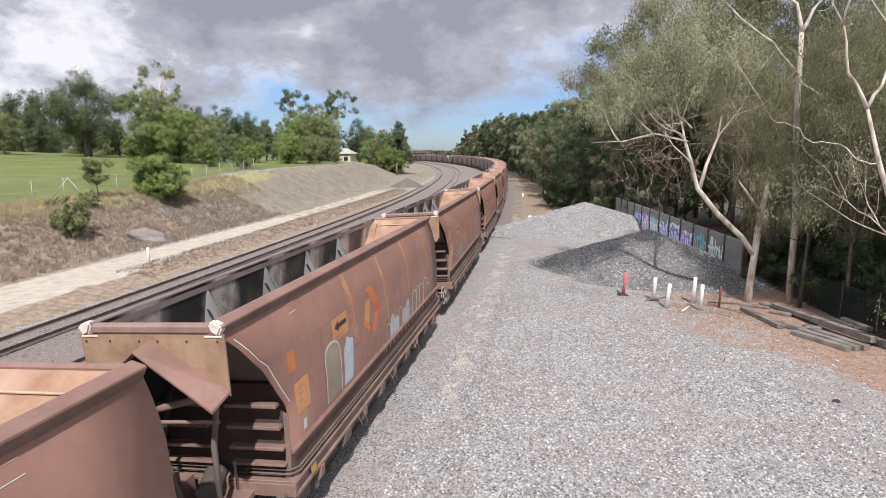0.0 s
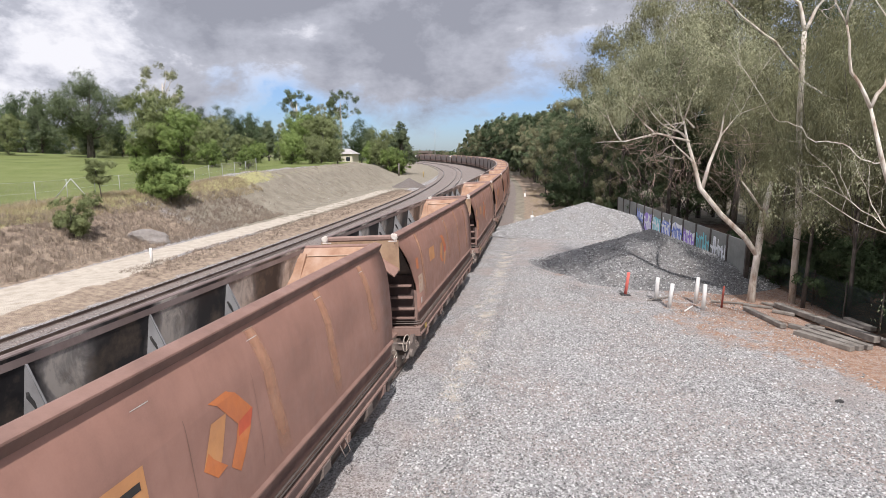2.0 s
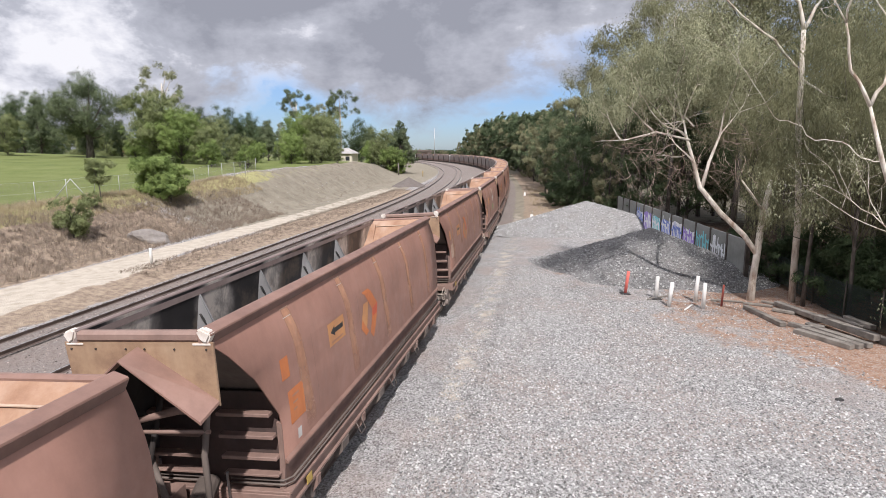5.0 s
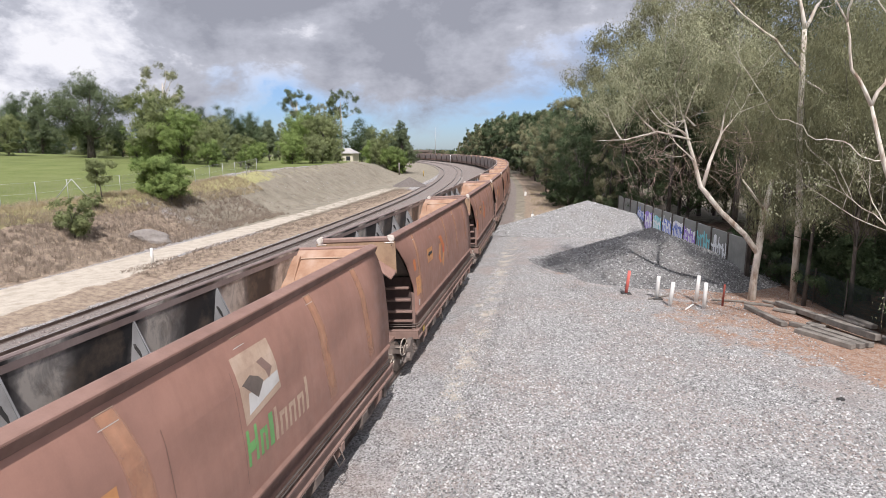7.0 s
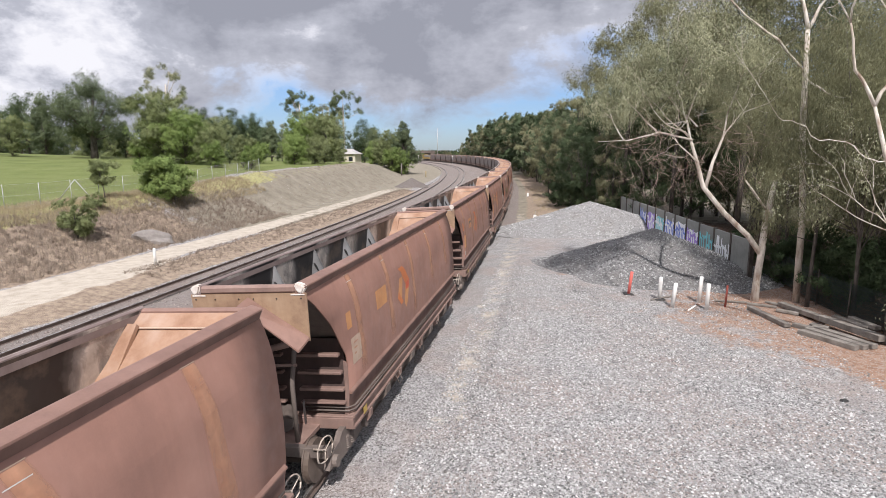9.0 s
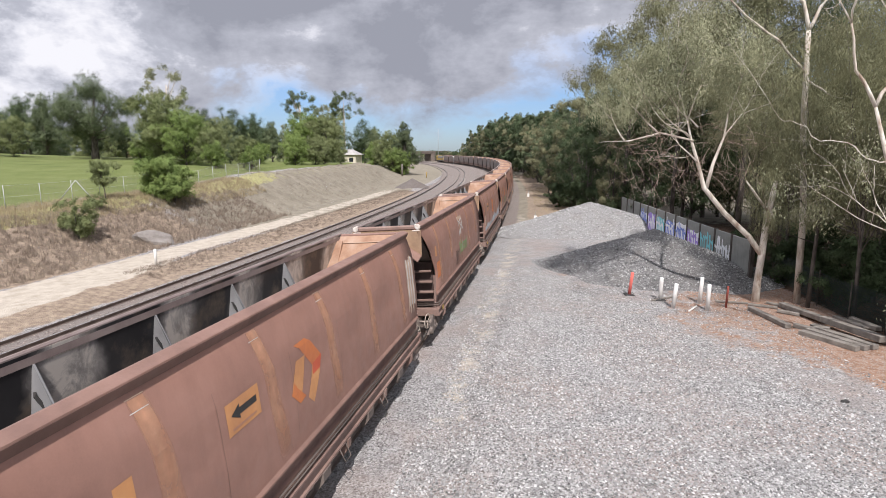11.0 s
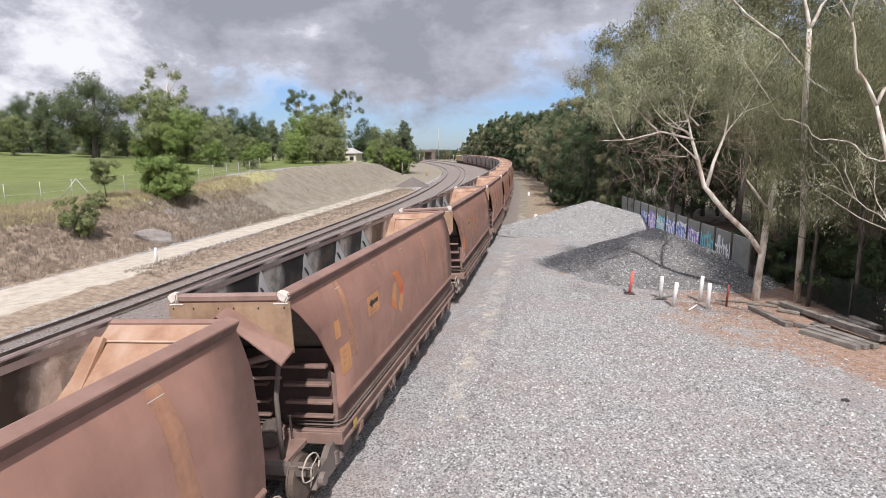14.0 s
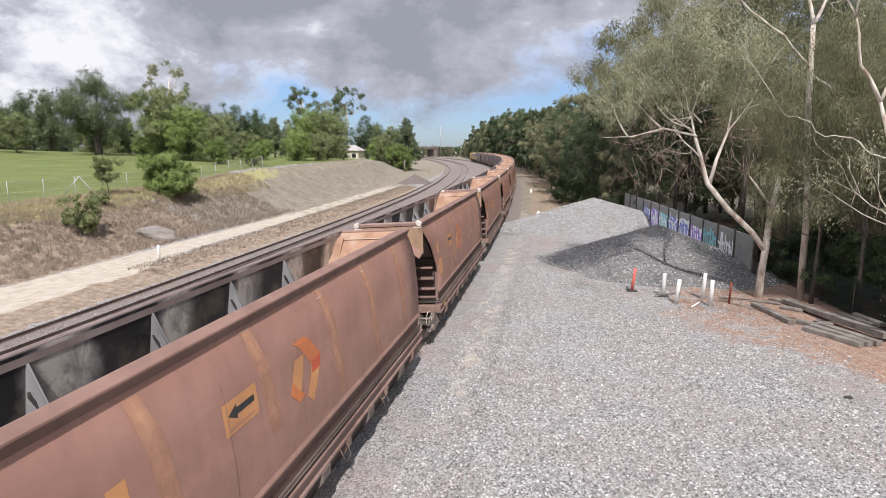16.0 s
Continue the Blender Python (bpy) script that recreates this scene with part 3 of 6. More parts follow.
def rail_strip(name, left, s0, s1, profile, material, z0, parent, step=3.0, way=line):
    """A profile (x, z) swept along the line at an offset, canted with the track."""
    ss = np.arange(s0, s1 + step, step)
    verts, faces = [], []
    n = len(profile)
    for s in ss:
        x, y, h = way(s, float(np.interp(s, *left[0])) + left[1])
        for px, pz in profile:
            verts.append((x + px * math.cos(h), y - px * math.sin(h), z0 + pz))
    for i in range(len(ss) - 1):
        for j in range(n):
            a, b = i * n + j, i * n + (j + 1) % n
            faces.append((a, b, b + n, a + n))
    return mesh_ob(name, verts, faces, material, parent)


RAIL = [(-0.07, -0.17), (0.07, -0.17), (0.07, -0.155), (0.012, -0.14), (0.012, -0.045), (0.036, -0.035), (0.036, -0.004), (-0.036, -0.004), (-0.036, -0.035), (-0.012, -0.045), (-0.012, -0.14), (-0.07, -0.155)]
HEAD = [(-0.03, -0.004), (0.03, -0.004), (0.022, 0.003), (-0.022, 0.003)]


def sleeper_mesh():
    bm = bmesh.new()
    box(bm, -1.25, 1.25, -0.12, 0.12, -0.14, 0.02, bevel=0.02)
    ob = part("sleeper", bm, M["sleeper"])
    return ob


def build_track(left, s0, s1, label, spacing, sunk=-0.2, way=line):
    t = empty("railway_track")
    tagged(t, label, "railway track", "tracks", "structure")
    lift = 1.435 / 2 * math.sin(CANT)
    for side in (-1, 1):
        r = rail_strip("rail", (left, -side * 0.7525), s0, s1, RAIL, M["rail"], 0.05 + side * lift, t, way=way)
        rail_strip("rail_head", (left, -side * 0.7525), s0, s1, HEAD, M["rail_head"], 0.05 + side * lift, r, way=way)
    global SLEEPER
    n = 0
    s = s0
    while s < min(s1, 150):
        x, y, h = way(s, float(np.interp(s, *left)))
        m = pose(x, y, sunk, 0, -math.degrees(CANT), -math.degrees(h))
        if n == 0 and SLEEPER is None:
            SLEEPER = sleeper_mesh()
            SLEEPER.parent, SLEEPER.matrix_basis = t, m
        else:
            share(SLEEPER, m, t)
        n += 1
        s += spacing
    return t


SLEEPER = None
build_track(([0, 1], [0, 0]), -40, 620, "steel rails under the coal train on ballast", 0.65, -0.29, run)
build_track(([25, 100, 160, 240, 400], [9.5, 10.4, 11.3, 10.4, 10.0]), -10, 600, "curving rails with concrete sleepers in ballast", 0.65)
build_track(([25, 85, 140, 245, 400], [14.2, 14.5, 15.9, 18.0, 17.0]), 5, 600, "curving rusty rails with concrete sleepers beside the dirt road", 0.65, -0.25)

# ---- coal hopper wagon ----
WAGON_L = 15.61
END = 7.055
TOP = 4.22       # before settle()
STEP = 1.43      # the underframe platform begins this far inside the stepped end
PROFILE = [(1.30, 1.17), (1.70, 1.20), (1.97, 1.235), (2.2, 1.27), (2.4, 1.30), (2.6, 1.325), (2.8, 1.338), (3.0, 1.338), (3.2, 1.328), (3.4, 1.305), (3.6, 1.265), (3.8, 1.215), (4.05, 1.135)]
PZ = [p[0] for p in PROFILE]
PW = [p[1] for p in PROFILE]


# drawn heights and widths; settle() remaps them to fit the camera's view
DRAWN_Z = [0.0, 0.84, 1.0, 1.345, 1.95, 2.85, 3.18, 3.99, 4.22, 4.3]
BODY_Z = [0.0, 0.69, 0.77, 1.08, 1.571, 2.70, 3.37, 4.18, 4.41, 4.49]
WIDE_Z = [0.9, 1.95, 2.9, 3.6, 4.0]
WIDE_K = [1.06, 1.068, 1.0, 0.99, 0.985]


def wide(z):
    return float(np.interp(z, WIDE_Z, WIDE_K))


def fit_z(z):
    return float(np.interp(z, DRAWN_Z, BODY_Z))


def settle(thing):
    """Remap body heights and widths to fit the camera's view; the bogies keep theirs."""
    done = set()
    for ob in thing.children_recursive:
        if ob.type != "MESH" or "bogie" in ob.parent.name or ob.data.name in done:
            continue
        done.add(ob.data.name)
        for v in ob.data.vertices:
            v.co = (v.co.x * wide(v.co.z), v.co.y, fit_z(v.co.z))


def nodes(z0, z1):
    """Heights between z0 and z1 at which the side's outline bends."""
    return [z for z in sorted(set(PZ + WIDE_Z + DRAWN_Z)) if z0 + 0.002 < z < z1 - 0.002]


def half(z):
    return float(np.interp(z, PZ, PW))


def cut(z):
    """Where the side sheet begins at the stepped end: a sweep from the coping down to the post."""
    return float(np.interp(z, [2.5, 2.68, 2.85, 3.06, 3.2, 3.36, 3.69, 3.92, 4.05], [-END + STEP, -5.68, -5.82, -6.10, -6.30, -6.44, -6.70, -6.93, -END + 0.03]))


def far_cut(z):
    return END - 0.02 - 0.06 * max(0.0, (2.4 - z)) ** 1.5


def side_sheet(side):
    bm = bmesh.new()
    zs = nodes(1.30, 4.045) + [1.30, 1.70, 1.97, 2.2, 2.4, 2.5, 2.6, 2.68, 2.76, 2.85, 2.95, 3.06, 3.2, 3.36, 3.52, 3.69, 3.82, 3.92, 4.0, 4.045]
    zs = sorted(set(zs))
    grid = []
    for inner in (0, 1):
        g = []
        for z in zs:
            row = []
            w = half(z) - 0.035 * inner
            y0, y1 = cut(z), far_cut(z)
            for i in range(13):
                row.append(bm.verts.new((side * w, y0 + (y1 - y0) * i / 12, z)))
            g.append(row)
        grid.append(g)
    a, b = grid
    nz = len(zs)
    for g in (a, b):
        for i in range(nz - 1):
            for j in range(12):
                bm.faces.new((g[i][j], g[i][j + 1], g[i + 1][j + 1], g[i + 1][j]))
    for i in range(nz - 1):
        for j in (0, 12):
            bm.faces.new((a[i][j], a[i + 1][j], b[i + 1][j], b[i][j]))
    for j in range(12):
        for i in (0, nz - 1):
            bm.faces.new((a[i][j], a[i][j + 1], b[i][j + 1], b[i][j]))
    return bm


def liner(side):
    """Inner hopper wall: down from the coping, then leaning in to the doors."""
    bm = bmesh.new()
    plate(bm, [(side * 1.035, -END + 0.15, 4.17), (side * 1.035, END - 0.16, 4.17), (side * 1.18, END - 0.8, 3.2), (side * 1.18, -END + 1.9, 3.2)], (-side * 0.02, 0, 0))
    plate(bm, [(side * 1.18, -END + 1.9, 3.2), (side * 1.18, END - 0.8, 3.2), (side * 0.5, END - 3.2, 1.2), (side * 0.5, -END + 4.0, 1.2)], (-side * 0.02, 0, 0))
    return bm


def build_bogie(name, parent, y):
    b = new(name)
    b.empty_display_size = 0.2
    b.parent, b.matrix_basis = parent, pose(0, y, 0)
    for side in (-1, 1):
        bm = bmesh.new()
        pts = [(-1.15, 0.36), (-0.98, 0.66), (-0.55, 0.70), (-0.34, 0.84), (0.34, 0.84), (0.55, 0.70), (0.98, 0.66), (1.15, 0.36), (0.80, 0.34), (0.42, 0.26), (-0.42, 0.26), (-0.80, 0.34)]
        plate(bm, [(side * 1.06, py, pz) for py, pz in pts], (side * 0.14, 0, 0))
        for ye in (-0.9, 0.9):
            r = bmesh.ops.create_cone(bm, cap_ends=True, segments=12, radius1=0.15, radius2=0.13, depth=0.2)
            bmesh.ops.transform(bm, matrix=pose(side * 1.2, ye, 0.46, 0, 90, 0), verts=r["verts"])
        part("side_frame", bm, M["bogie"], b)
        for yo in (-0.13, 0.13):
            bm = bmesh.new()
            zs = [0.33 + k * 0.025 for k in range(13)]
            tube(bm, [(side * 1.17, yo, z) for z in zs], [0.09 if k % 2 else 0.06 for k in range(13)], 9)
            part("spring", bm, M["bogie"], b)
    for ye in (-0.9, 0.9):
        bm = bmesh.new()
        r = bmesh.ops.create_cone(bm, cap_ends=True, segments=10, radius1=0.08, radius2=0.08, depth=2.1)
        bmesh.ops.transform(bm, matrix=pose(0, ye, 0.46, 0, 90, 0), verts=r["verts"])
        for side in (-1, 1):
            for r0, dx, dep in ((0.46, 0.76, 0.13), (0.49, 0.70, 0.03)):
                r = bmesh.ops.create_cone(bm, cap_ends=True, segments=24, radius1=r0, radius2=r0, depth=dep)
                bmesh.ops.transform(bm, matrix=pose(side * dx, ye, 0.46, 0, 90, 0), verts=r["verts"])
        part("wheelset", bm, M["wheel"], b)
    return b


def handwheel(parent, m, material):
    bm = bmesh.new()
    n = 16
    ring = [(0.32 * math.cos(2 * math.pi * k / n), 0, 0.32 * math.sin(2 * math.pi * k / n)) for k in range(n + 1)]
    tube(bm, ring, 0.018, 6)
    for k in range(3):
        a = 2 * math.pi * k / 3 + 0.4
        tube(bm, [(0, 0, 0), (0.32 * math.cos(a), 0, 0.32 * math.sin(a))], 0.012, 5)
    tube(bm, [(0, -0.02, 0), (0, 0.25, 0)], 0.025, 6)
    bmesh.ops.transform(bm, matrix=m, verts=bm.verts)
    return part("handwheel", bm, material, parent, "pale steel brake handwheel", smooth=True)


def build_wagon():
    w = empty("coal_hopper_wagon")
    y_sill = -END + STEP
    for side in (1, -1):
        sheet = part("side_sheet", side_sheet(side), M["wagon" if side > 0 else "wagon_far"], w, "bulging brown painted side sheet" if side > 0 else "bulging grey-brown side sheet")
        for p in sheet.data.polygons:
            p.use_smooth = True
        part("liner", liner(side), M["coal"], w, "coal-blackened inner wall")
        # pressed coping with a lip that overhangs the side
        bm = bmesh.new()
        plate(bm, [(side * 1.03, -END, 4.0), (side * 1.155, -END, 3.985), (side * 1.168, -END, 3.995), (side * 1.248, -END, 4.135), (side * 1.245, -END, 4.155), (side * 1.225, -END, 4.168), (side * 1.075, -END, TOP), (side * 1.04, -END, TOP), (side * 1.02, -END, 4.19)], (0, 2 * END - 0.05, 0))
        cope = part("coping", bm, M["coping" if side > 0 else "coping_far"], w, "pressed steel coping rail")
        # strip on the undercut lip, its shade put into the colour
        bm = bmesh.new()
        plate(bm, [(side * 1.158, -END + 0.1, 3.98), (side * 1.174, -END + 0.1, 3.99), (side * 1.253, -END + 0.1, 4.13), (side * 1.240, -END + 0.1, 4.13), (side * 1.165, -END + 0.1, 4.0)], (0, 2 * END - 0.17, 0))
        part("coping_lip", bm, M["lip"], cope, "under-lip with its shade put into the brown")
        bm = bmesh.new()
        plate(bm, [(side * 1.17, -END - 0.03, 4.0), (side * 1.255, -END - 0.03, 4.135), (side * 1.235, -END - 0.03, 4.18), (side * 1.09, -END - 0.03, 4.24), (side * 1.01, -END - 0.03, 4.20), (side * 1.06, -END - 0.03, 4.06)], (0, 0.15, 0))
        bmesh.ops.bevel(bm, geom=list(bm.edges), offset=0.028, segments=2, affect="EDGES")
        part("corner_cap", bm, M["white_cap"], cope, "worn white corner cap")
        bm = bmesh.new()
        box(bm, *sorted((side * 0.93, side * 1.22)), -END - 0.012, -END + 0.05, 3.985, 4.015, 0.006)
        part("corner_plate", bm, M["white_cap"], cope)
        # ledge, sill and pipes
        bm = bmesh.new()
        plate(bm, [(side * 1.22, y_sill, 1.93), (side * 1.285, y_sill, 1.93), (side * 1.285, y_sill, 1.965), (side * 1.22, y_sill, 2.02)], (0, 2 * END - STEP - 0.1, 0))
        part("ledge", bm, M["coping"], w)
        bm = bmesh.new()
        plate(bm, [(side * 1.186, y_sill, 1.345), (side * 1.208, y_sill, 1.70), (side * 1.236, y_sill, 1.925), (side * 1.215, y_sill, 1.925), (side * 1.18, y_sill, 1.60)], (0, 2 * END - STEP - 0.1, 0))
        part("lower_web", bm, M["lip"], w, "dark brown web plate above the sill")
        bm = bmesh.new()
        plate(bm, [(side * 1.15, y_sill - 0.08, 1.0), (side * 1.32, y_sill - 0.08, 0.99), (side * 1.32, y_sill - 0.08, 1.05), (side * 1.275, y_sill - 0.08, 1.06), (side * 1.275, y_sill - 0.08, 1.29), (side * 1.335, y_sill - 0.08, 1.30), (side * 1.335, y_sill - 0.08, 1.345), (side * 1.15, y_sill - 0.08, 1.345)], (0, 2 * END - STEP, 0))
        sill = part("side_sill", bm, M["sill"], w, "dusty steel channel sill")
        bm = bmesh.new()
        plate(bm, [(side * 1.325, y_sill + 0.5, 1.08), (side * 1.325, y_sill + 0.72, 1.08), (side * 1.325, y_sill + 0.72, 1.26), (side * 1.325, y_sill + 0.5, 1.26)], (side * 0.01, 0, 0))
        part("reflector", bm, M["yellow"], sill, "yellow reflector")
        for z, dx in ((1.46, 1.295), (1.56, 1.29)):
            pts = [(side * 0.25, y_sill - 0.04, z), (side * (dx - 0.1), y_sill - 0.04, z), (side * dx, y_sill + 0.1, z), (side * dx, END - 0.3, z)]
            tubed("brake_pipe", pts, 0.024, M["bogie"], w, sides=6)
        for k in range(9):
            y = y_sill + 0.9 + k * 1.3
            bm = bmesh.new()
            plate(bm, [(side * 1.12, y, 1.0), (side * 1.345, y, 1.0), (side * 1.33, y, 0.70), (side * 1.20, y, 0.50), (side * 1.12, y, 0.5)], (0, 0.16 + 0.2 * (k % 2), 0))
            part("bracket", bm, M["bogie" if k % 2 else "sill"], w)
        for k in range(3):
            y = -2.4 + k * 2.6
            tubed("step_iron", [(side * 1.33, y - 0.15, 1.0), (side * 1.42, y - 0.15, 0.62), (side * 1.42, y + 0.15, 0.62), (side * 1.33, y + 0.15, 1.0)], 0.013, M["bogie"], w, sides=5)
        # corner post and rungs at the stepped end
        bm = bmesh.new()
        plate(bm, [(side * 1.10, y_sill - 0.02, 1.34), (side * 1.19, y_sill - 0.02, 1.34), (side * 1.23, y_sill - 0.02, 1.97), (side * 1.285, y_sill - 0.02, 2.4), (side * 1.295, y_sill - 0.02, 2.52), (side * 1.21, y_sill - 0.02, 2.55), (side * 1.15, y_sill - 0.02, 2.0)], (0, 0.05, 0))
        part("corner_post", bm, M["sill"], w)
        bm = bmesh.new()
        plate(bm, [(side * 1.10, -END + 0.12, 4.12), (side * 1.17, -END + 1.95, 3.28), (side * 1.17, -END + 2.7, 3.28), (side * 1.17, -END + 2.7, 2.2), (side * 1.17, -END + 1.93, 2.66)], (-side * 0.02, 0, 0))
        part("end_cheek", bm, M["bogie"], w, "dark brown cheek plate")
        for z in (1.69, 2.02, 2.33, 2.65):
            bm = bmesh.new()
            box(bm, *sorted((side * 0.18, side * 1.16)), y_sill - 0.14, y_sill + 0.02, z, z + 0.055, 0.01)
            part("ladder_rung", bm, M["sill"], w)
    for k in range(4):
        y = -2.4 + k * 2.2
        bm = bmesh.new()
        plate(bm, [(-1.1, y - 1.0, 1.1), (1.1, y - 1.0, 1.1), (0.5, y - 0.45, 0.30), (-0.5, y - 0.45, 0.30)], (0, 0.05, 0))
        plate(bm, [(-1.1, y + 1.0, 1.1), (1.1, y + 1.0, 1.1), (0.5, y + 0.45, 0.30), (-0.5, y + 0.45, 0.30)], (0, -0.05, 0))
        plate(bm, [(-1.1, y - 1.0, 1.1), (-1.1, y + 1.0, 1.1), (-0.5, y + 0.45, 0.30), (-0.5, y - 0.45, 0.30)], (0.05, 0, 0))
        plate(bm, [(1.1, y - 1.0, 1.1), (1.1, y + 1.0, 1.1), (0.5, y + 0.45, 0.30), (0.5, y - 0.45, 0.30)], (-0.05, 0, 0))
        part("hopper_door", bm, M["under"], w)
    # cross ribs inside: a sloped plate on the wall with a standing web
    for k in range(4):
        y = -4.05 + k * 2.38
        for side in (1, -1):
            bm = bmesh.new()
            plate(bm, [(side * 1.08, y - 0.05, 4.0), (side * 1.02, y - 0.05, 4.0), (side * 0.66, y - 0.12, 3.3), (side * -0.05, y - 0.15, 1.75), (side * 1.1, y - 0.15, 1.75), (side * 1.2, y - 0.1, 3.2)], (0, 0.03, 0))
            part("rib_web", bm, M["gusset"], w, "grey scoured cross rib")
            bm = bmesh.new()
            plate(bm, [(side * 1.10, y - 0.05, 3.62), (side * 0.98, y - 0.16, 3.57), (side * 0.92, y - 0.10, 3.38), (side * 1.10, y - 0.02, 3.47)], (0, 0.05, 0.03))
            part("gusset_bracket", bm, M["black"], w)
    # slope sheets at both ends
    bm = bmesh.new()
    plate(bm, [(-1.08, END - 0.12, 4.12), (1.08, END - 0.12, 4.12), (1.10, END - 0.38, 3.92), (-1.10, END - 0.38, 3.92)], (0, -0.03, 0))
    plate(bm, [(-1.10, END - 0.38, 3.92), (1.10, END - 0.38, 3.92), (1.18, END - 1.25, 3.2), (-1.18, END - 1.25, 3.2)], (0, -0.03, 0))
    plate(bm, [(-1.18, END - 1.25, 3.2), (1.18, END - 1.25, 3.2), (0.6, END - 3.6, 1.2), (-0.6, END - 3.6, 1.2)], (0, -0.03, 0))
    bmesh.ops.remove_doubles(bm, verts=bm.verts, dist=0.001)
    slope = part("far_slope_sheet", bm, M["orange_inner"], w, "orange rusty slope sheet")
    bm = bmesh.new()
    plate(bm, [(-1.08, END - 0.40, 3.97), (-0.84, END - 0.42, 3.97), (-0.80, END - 1.85, 2.75), (-1.12, END - 1.85, 2.75)], (0, -0.05, 0.06))
    part("slope_rib", bm, M["orange_inner"], slope)
    bm = bmesh.new()
    box(bm, -1.04, 1.04, END - 0.44, END - 0.40, 3.93, 3.955, 0.006)
    part("slope_flange", bm, M["pale"], slope)
    bm = bmesh.new()
    plate(bm, [(-1.08, -END + 0.1, 4.08), (1.08, -END + 0.1, 4.08), (1.15, -END + 1.9, 2.75), (-1.15, -END + 1.9, 2.75)], (0, 0.03, 0))
    plate(bm, [(-1.15, -END + 1.9, 2.75), (1.15, -END + 1.9, 2.75), (0.6, -END + 4.0, 1.2), (-0.6, -END + 4.0, 1.2)], (0, 0.03, 0))
    bmesh.ops.remove_doubles(bm, verts=bm.verts, dist=0.001)
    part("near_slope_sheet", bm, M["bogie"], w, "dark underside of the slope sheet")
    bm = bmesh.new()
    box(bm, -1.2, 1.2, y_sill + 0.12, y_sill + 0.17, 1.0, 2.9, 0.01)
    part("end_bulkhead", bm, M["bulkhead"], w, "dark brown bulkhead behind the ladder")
    # added black sheet that stands in for the shade beside the hood
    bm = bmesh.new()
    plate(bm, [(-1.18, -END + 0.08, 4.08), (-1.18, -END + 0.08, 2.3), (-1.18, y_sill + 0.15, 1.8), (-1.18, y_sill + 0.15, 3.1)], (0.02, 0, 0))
    part("end_shield", bm, M["under"], w, "black sheet added as shade beside the hood")
    # end coping and panel with its folded hood
    for y0, y1 in ((-END - 0.02, -END + 0.14), (END - 0.15, END - 0.03)):
        bm = bmesh.new()
        box(bm, -1.04, 1.04, y0, y1, 4.03, 4.19, 0.04)
        part("end_coping", bm, M["sill" if y0 < 0 else "coping"], w, "worn dusty end coping" if y0 < 0 else "")
    bm = bmesh.new()
    plate(bm, [(-1.26, -END + 0.0, 4.03), (1.26, -END + 0.0, 4.03), (1.22, -END + 0.02, 3.35), (1.20, -END + 0.04, 3.12), (0.0, -END + 0.01, 3.93), (-1.20, -END + 0.04, 3.12), (-1.22, -END + 0.02, 3.35)], (0, 0.03, 0))
    panel = part("end_panel", bm, M["cream"], w, "cream-brown end panel with rivets")
    for k in range(6):
        bm = bmesh.new()
        r = bmesh.ops.create_icosphere(bm, subdivisions=1, radius=0.018)
        bmesh.ops.transform(bm, matrix=pose((-1.15, -0.72, -0.2, 0.12, 0.62, 1.14)[k], -END - 0.002, 3.925), verts=r["verts"])
        part("rivet", bm, M["under"], panel)
    for side in (1, -1):
        bm = bmesh.new()
        plate(bm, [(0, -END + 0.03, 3.94), (side * 1.20, -END + 0.05, 3.14), (side * 1.14, -END - 0.36, 3.07), (0, -END - 0.40, 3.87)], (0, 0, 0.022))
        part("hood", bm, M["coping"], panel, "folded brown hood plate")
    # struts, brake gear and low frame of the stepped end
    # added dark panel in place of the shade between the wagon ends
    boxed("side_brace", (-1.24, -1.19, -END + 0.55, y_sill, 1.05, 2.95), M["under"], w, "dark panel added as shade in the end gap")
    boxed("platform", (-1.30, 1.30, y_sill - 0.10, y_sill + 0.3, 1.28, 1.33), M["sill"], w)
    boxed("platform_beam", (-1.30, 1.30, y_sill - 0.12, y_sill - 0.02, 1.0, 1.28), M["sill"], w)
    boxed("headstock", (-1.15, 1.15, -END + 0.25, -END + 0.42, 0.80, 1.12), M["bogie"], w)
    boxed("frame_plate", (-0.55, 0.55, -END + 0.42, y_sill, 1.0, 1.12), M["sill"], w)
    boxed("far_headstock", (-1.30, 1.30, END - 0.16, END - 0.02, 0.95, 1.32), M["sill"], w)
    boxed("far_end_wall", (-1.2, 1.2, END - 0.62, END - 0.57, 1.1, 3.45), M["under"], w)
    tubed("strut", [(0.42, -END + 0.5, 1.1), (0.42, -END + 0.55, 2.4), (0.55, -END + 0.75, 3.15)], 0.05, M["bogie"], w)
    tubed("strut", [(-0.85, -END + 0.45, 1.1), (-0.45, -END + 0.95, 3.1)], 0.045, M["under"], w)
    tubed("strut", [(-0.2, -END + 0.5, 1.1), (-0.7, -END + 0.75, 2.2)], 0.055, M["bogie"], w)
    tubed("cross_tie", [(-1.05, -END + 0.55, 2.78), (0.5, -END + 0.45, 3.02)], 0.04, M["sill"], w, sides=6)
    tubed("cross_tie", [(-1.05, -END + 0.52, 2.70), (0.55, -END + 0.6, 2.72)], 0.03, M["sill"], w, sides=6)
    bm = bmesh.new()
    r = bmesh.ops.create_cone(bm, cap_ends=True, segments=14, radius1=0.2, radius2=0.2, depth=0.7)
    bmesh.ops.transform(bm, matrix=pose(-0.1, -END + 1.1, 1.38, 90, 0, 20), verts=r["verts"])
    part("brake_cylinder", bm, M["bogie"], w)
    boxed("valve_box", (-0.95, -0.45, -END + 0.7, -END + 1.15, 1.1, 1.55), M["sill"], w)
    bm = bmesh.new()
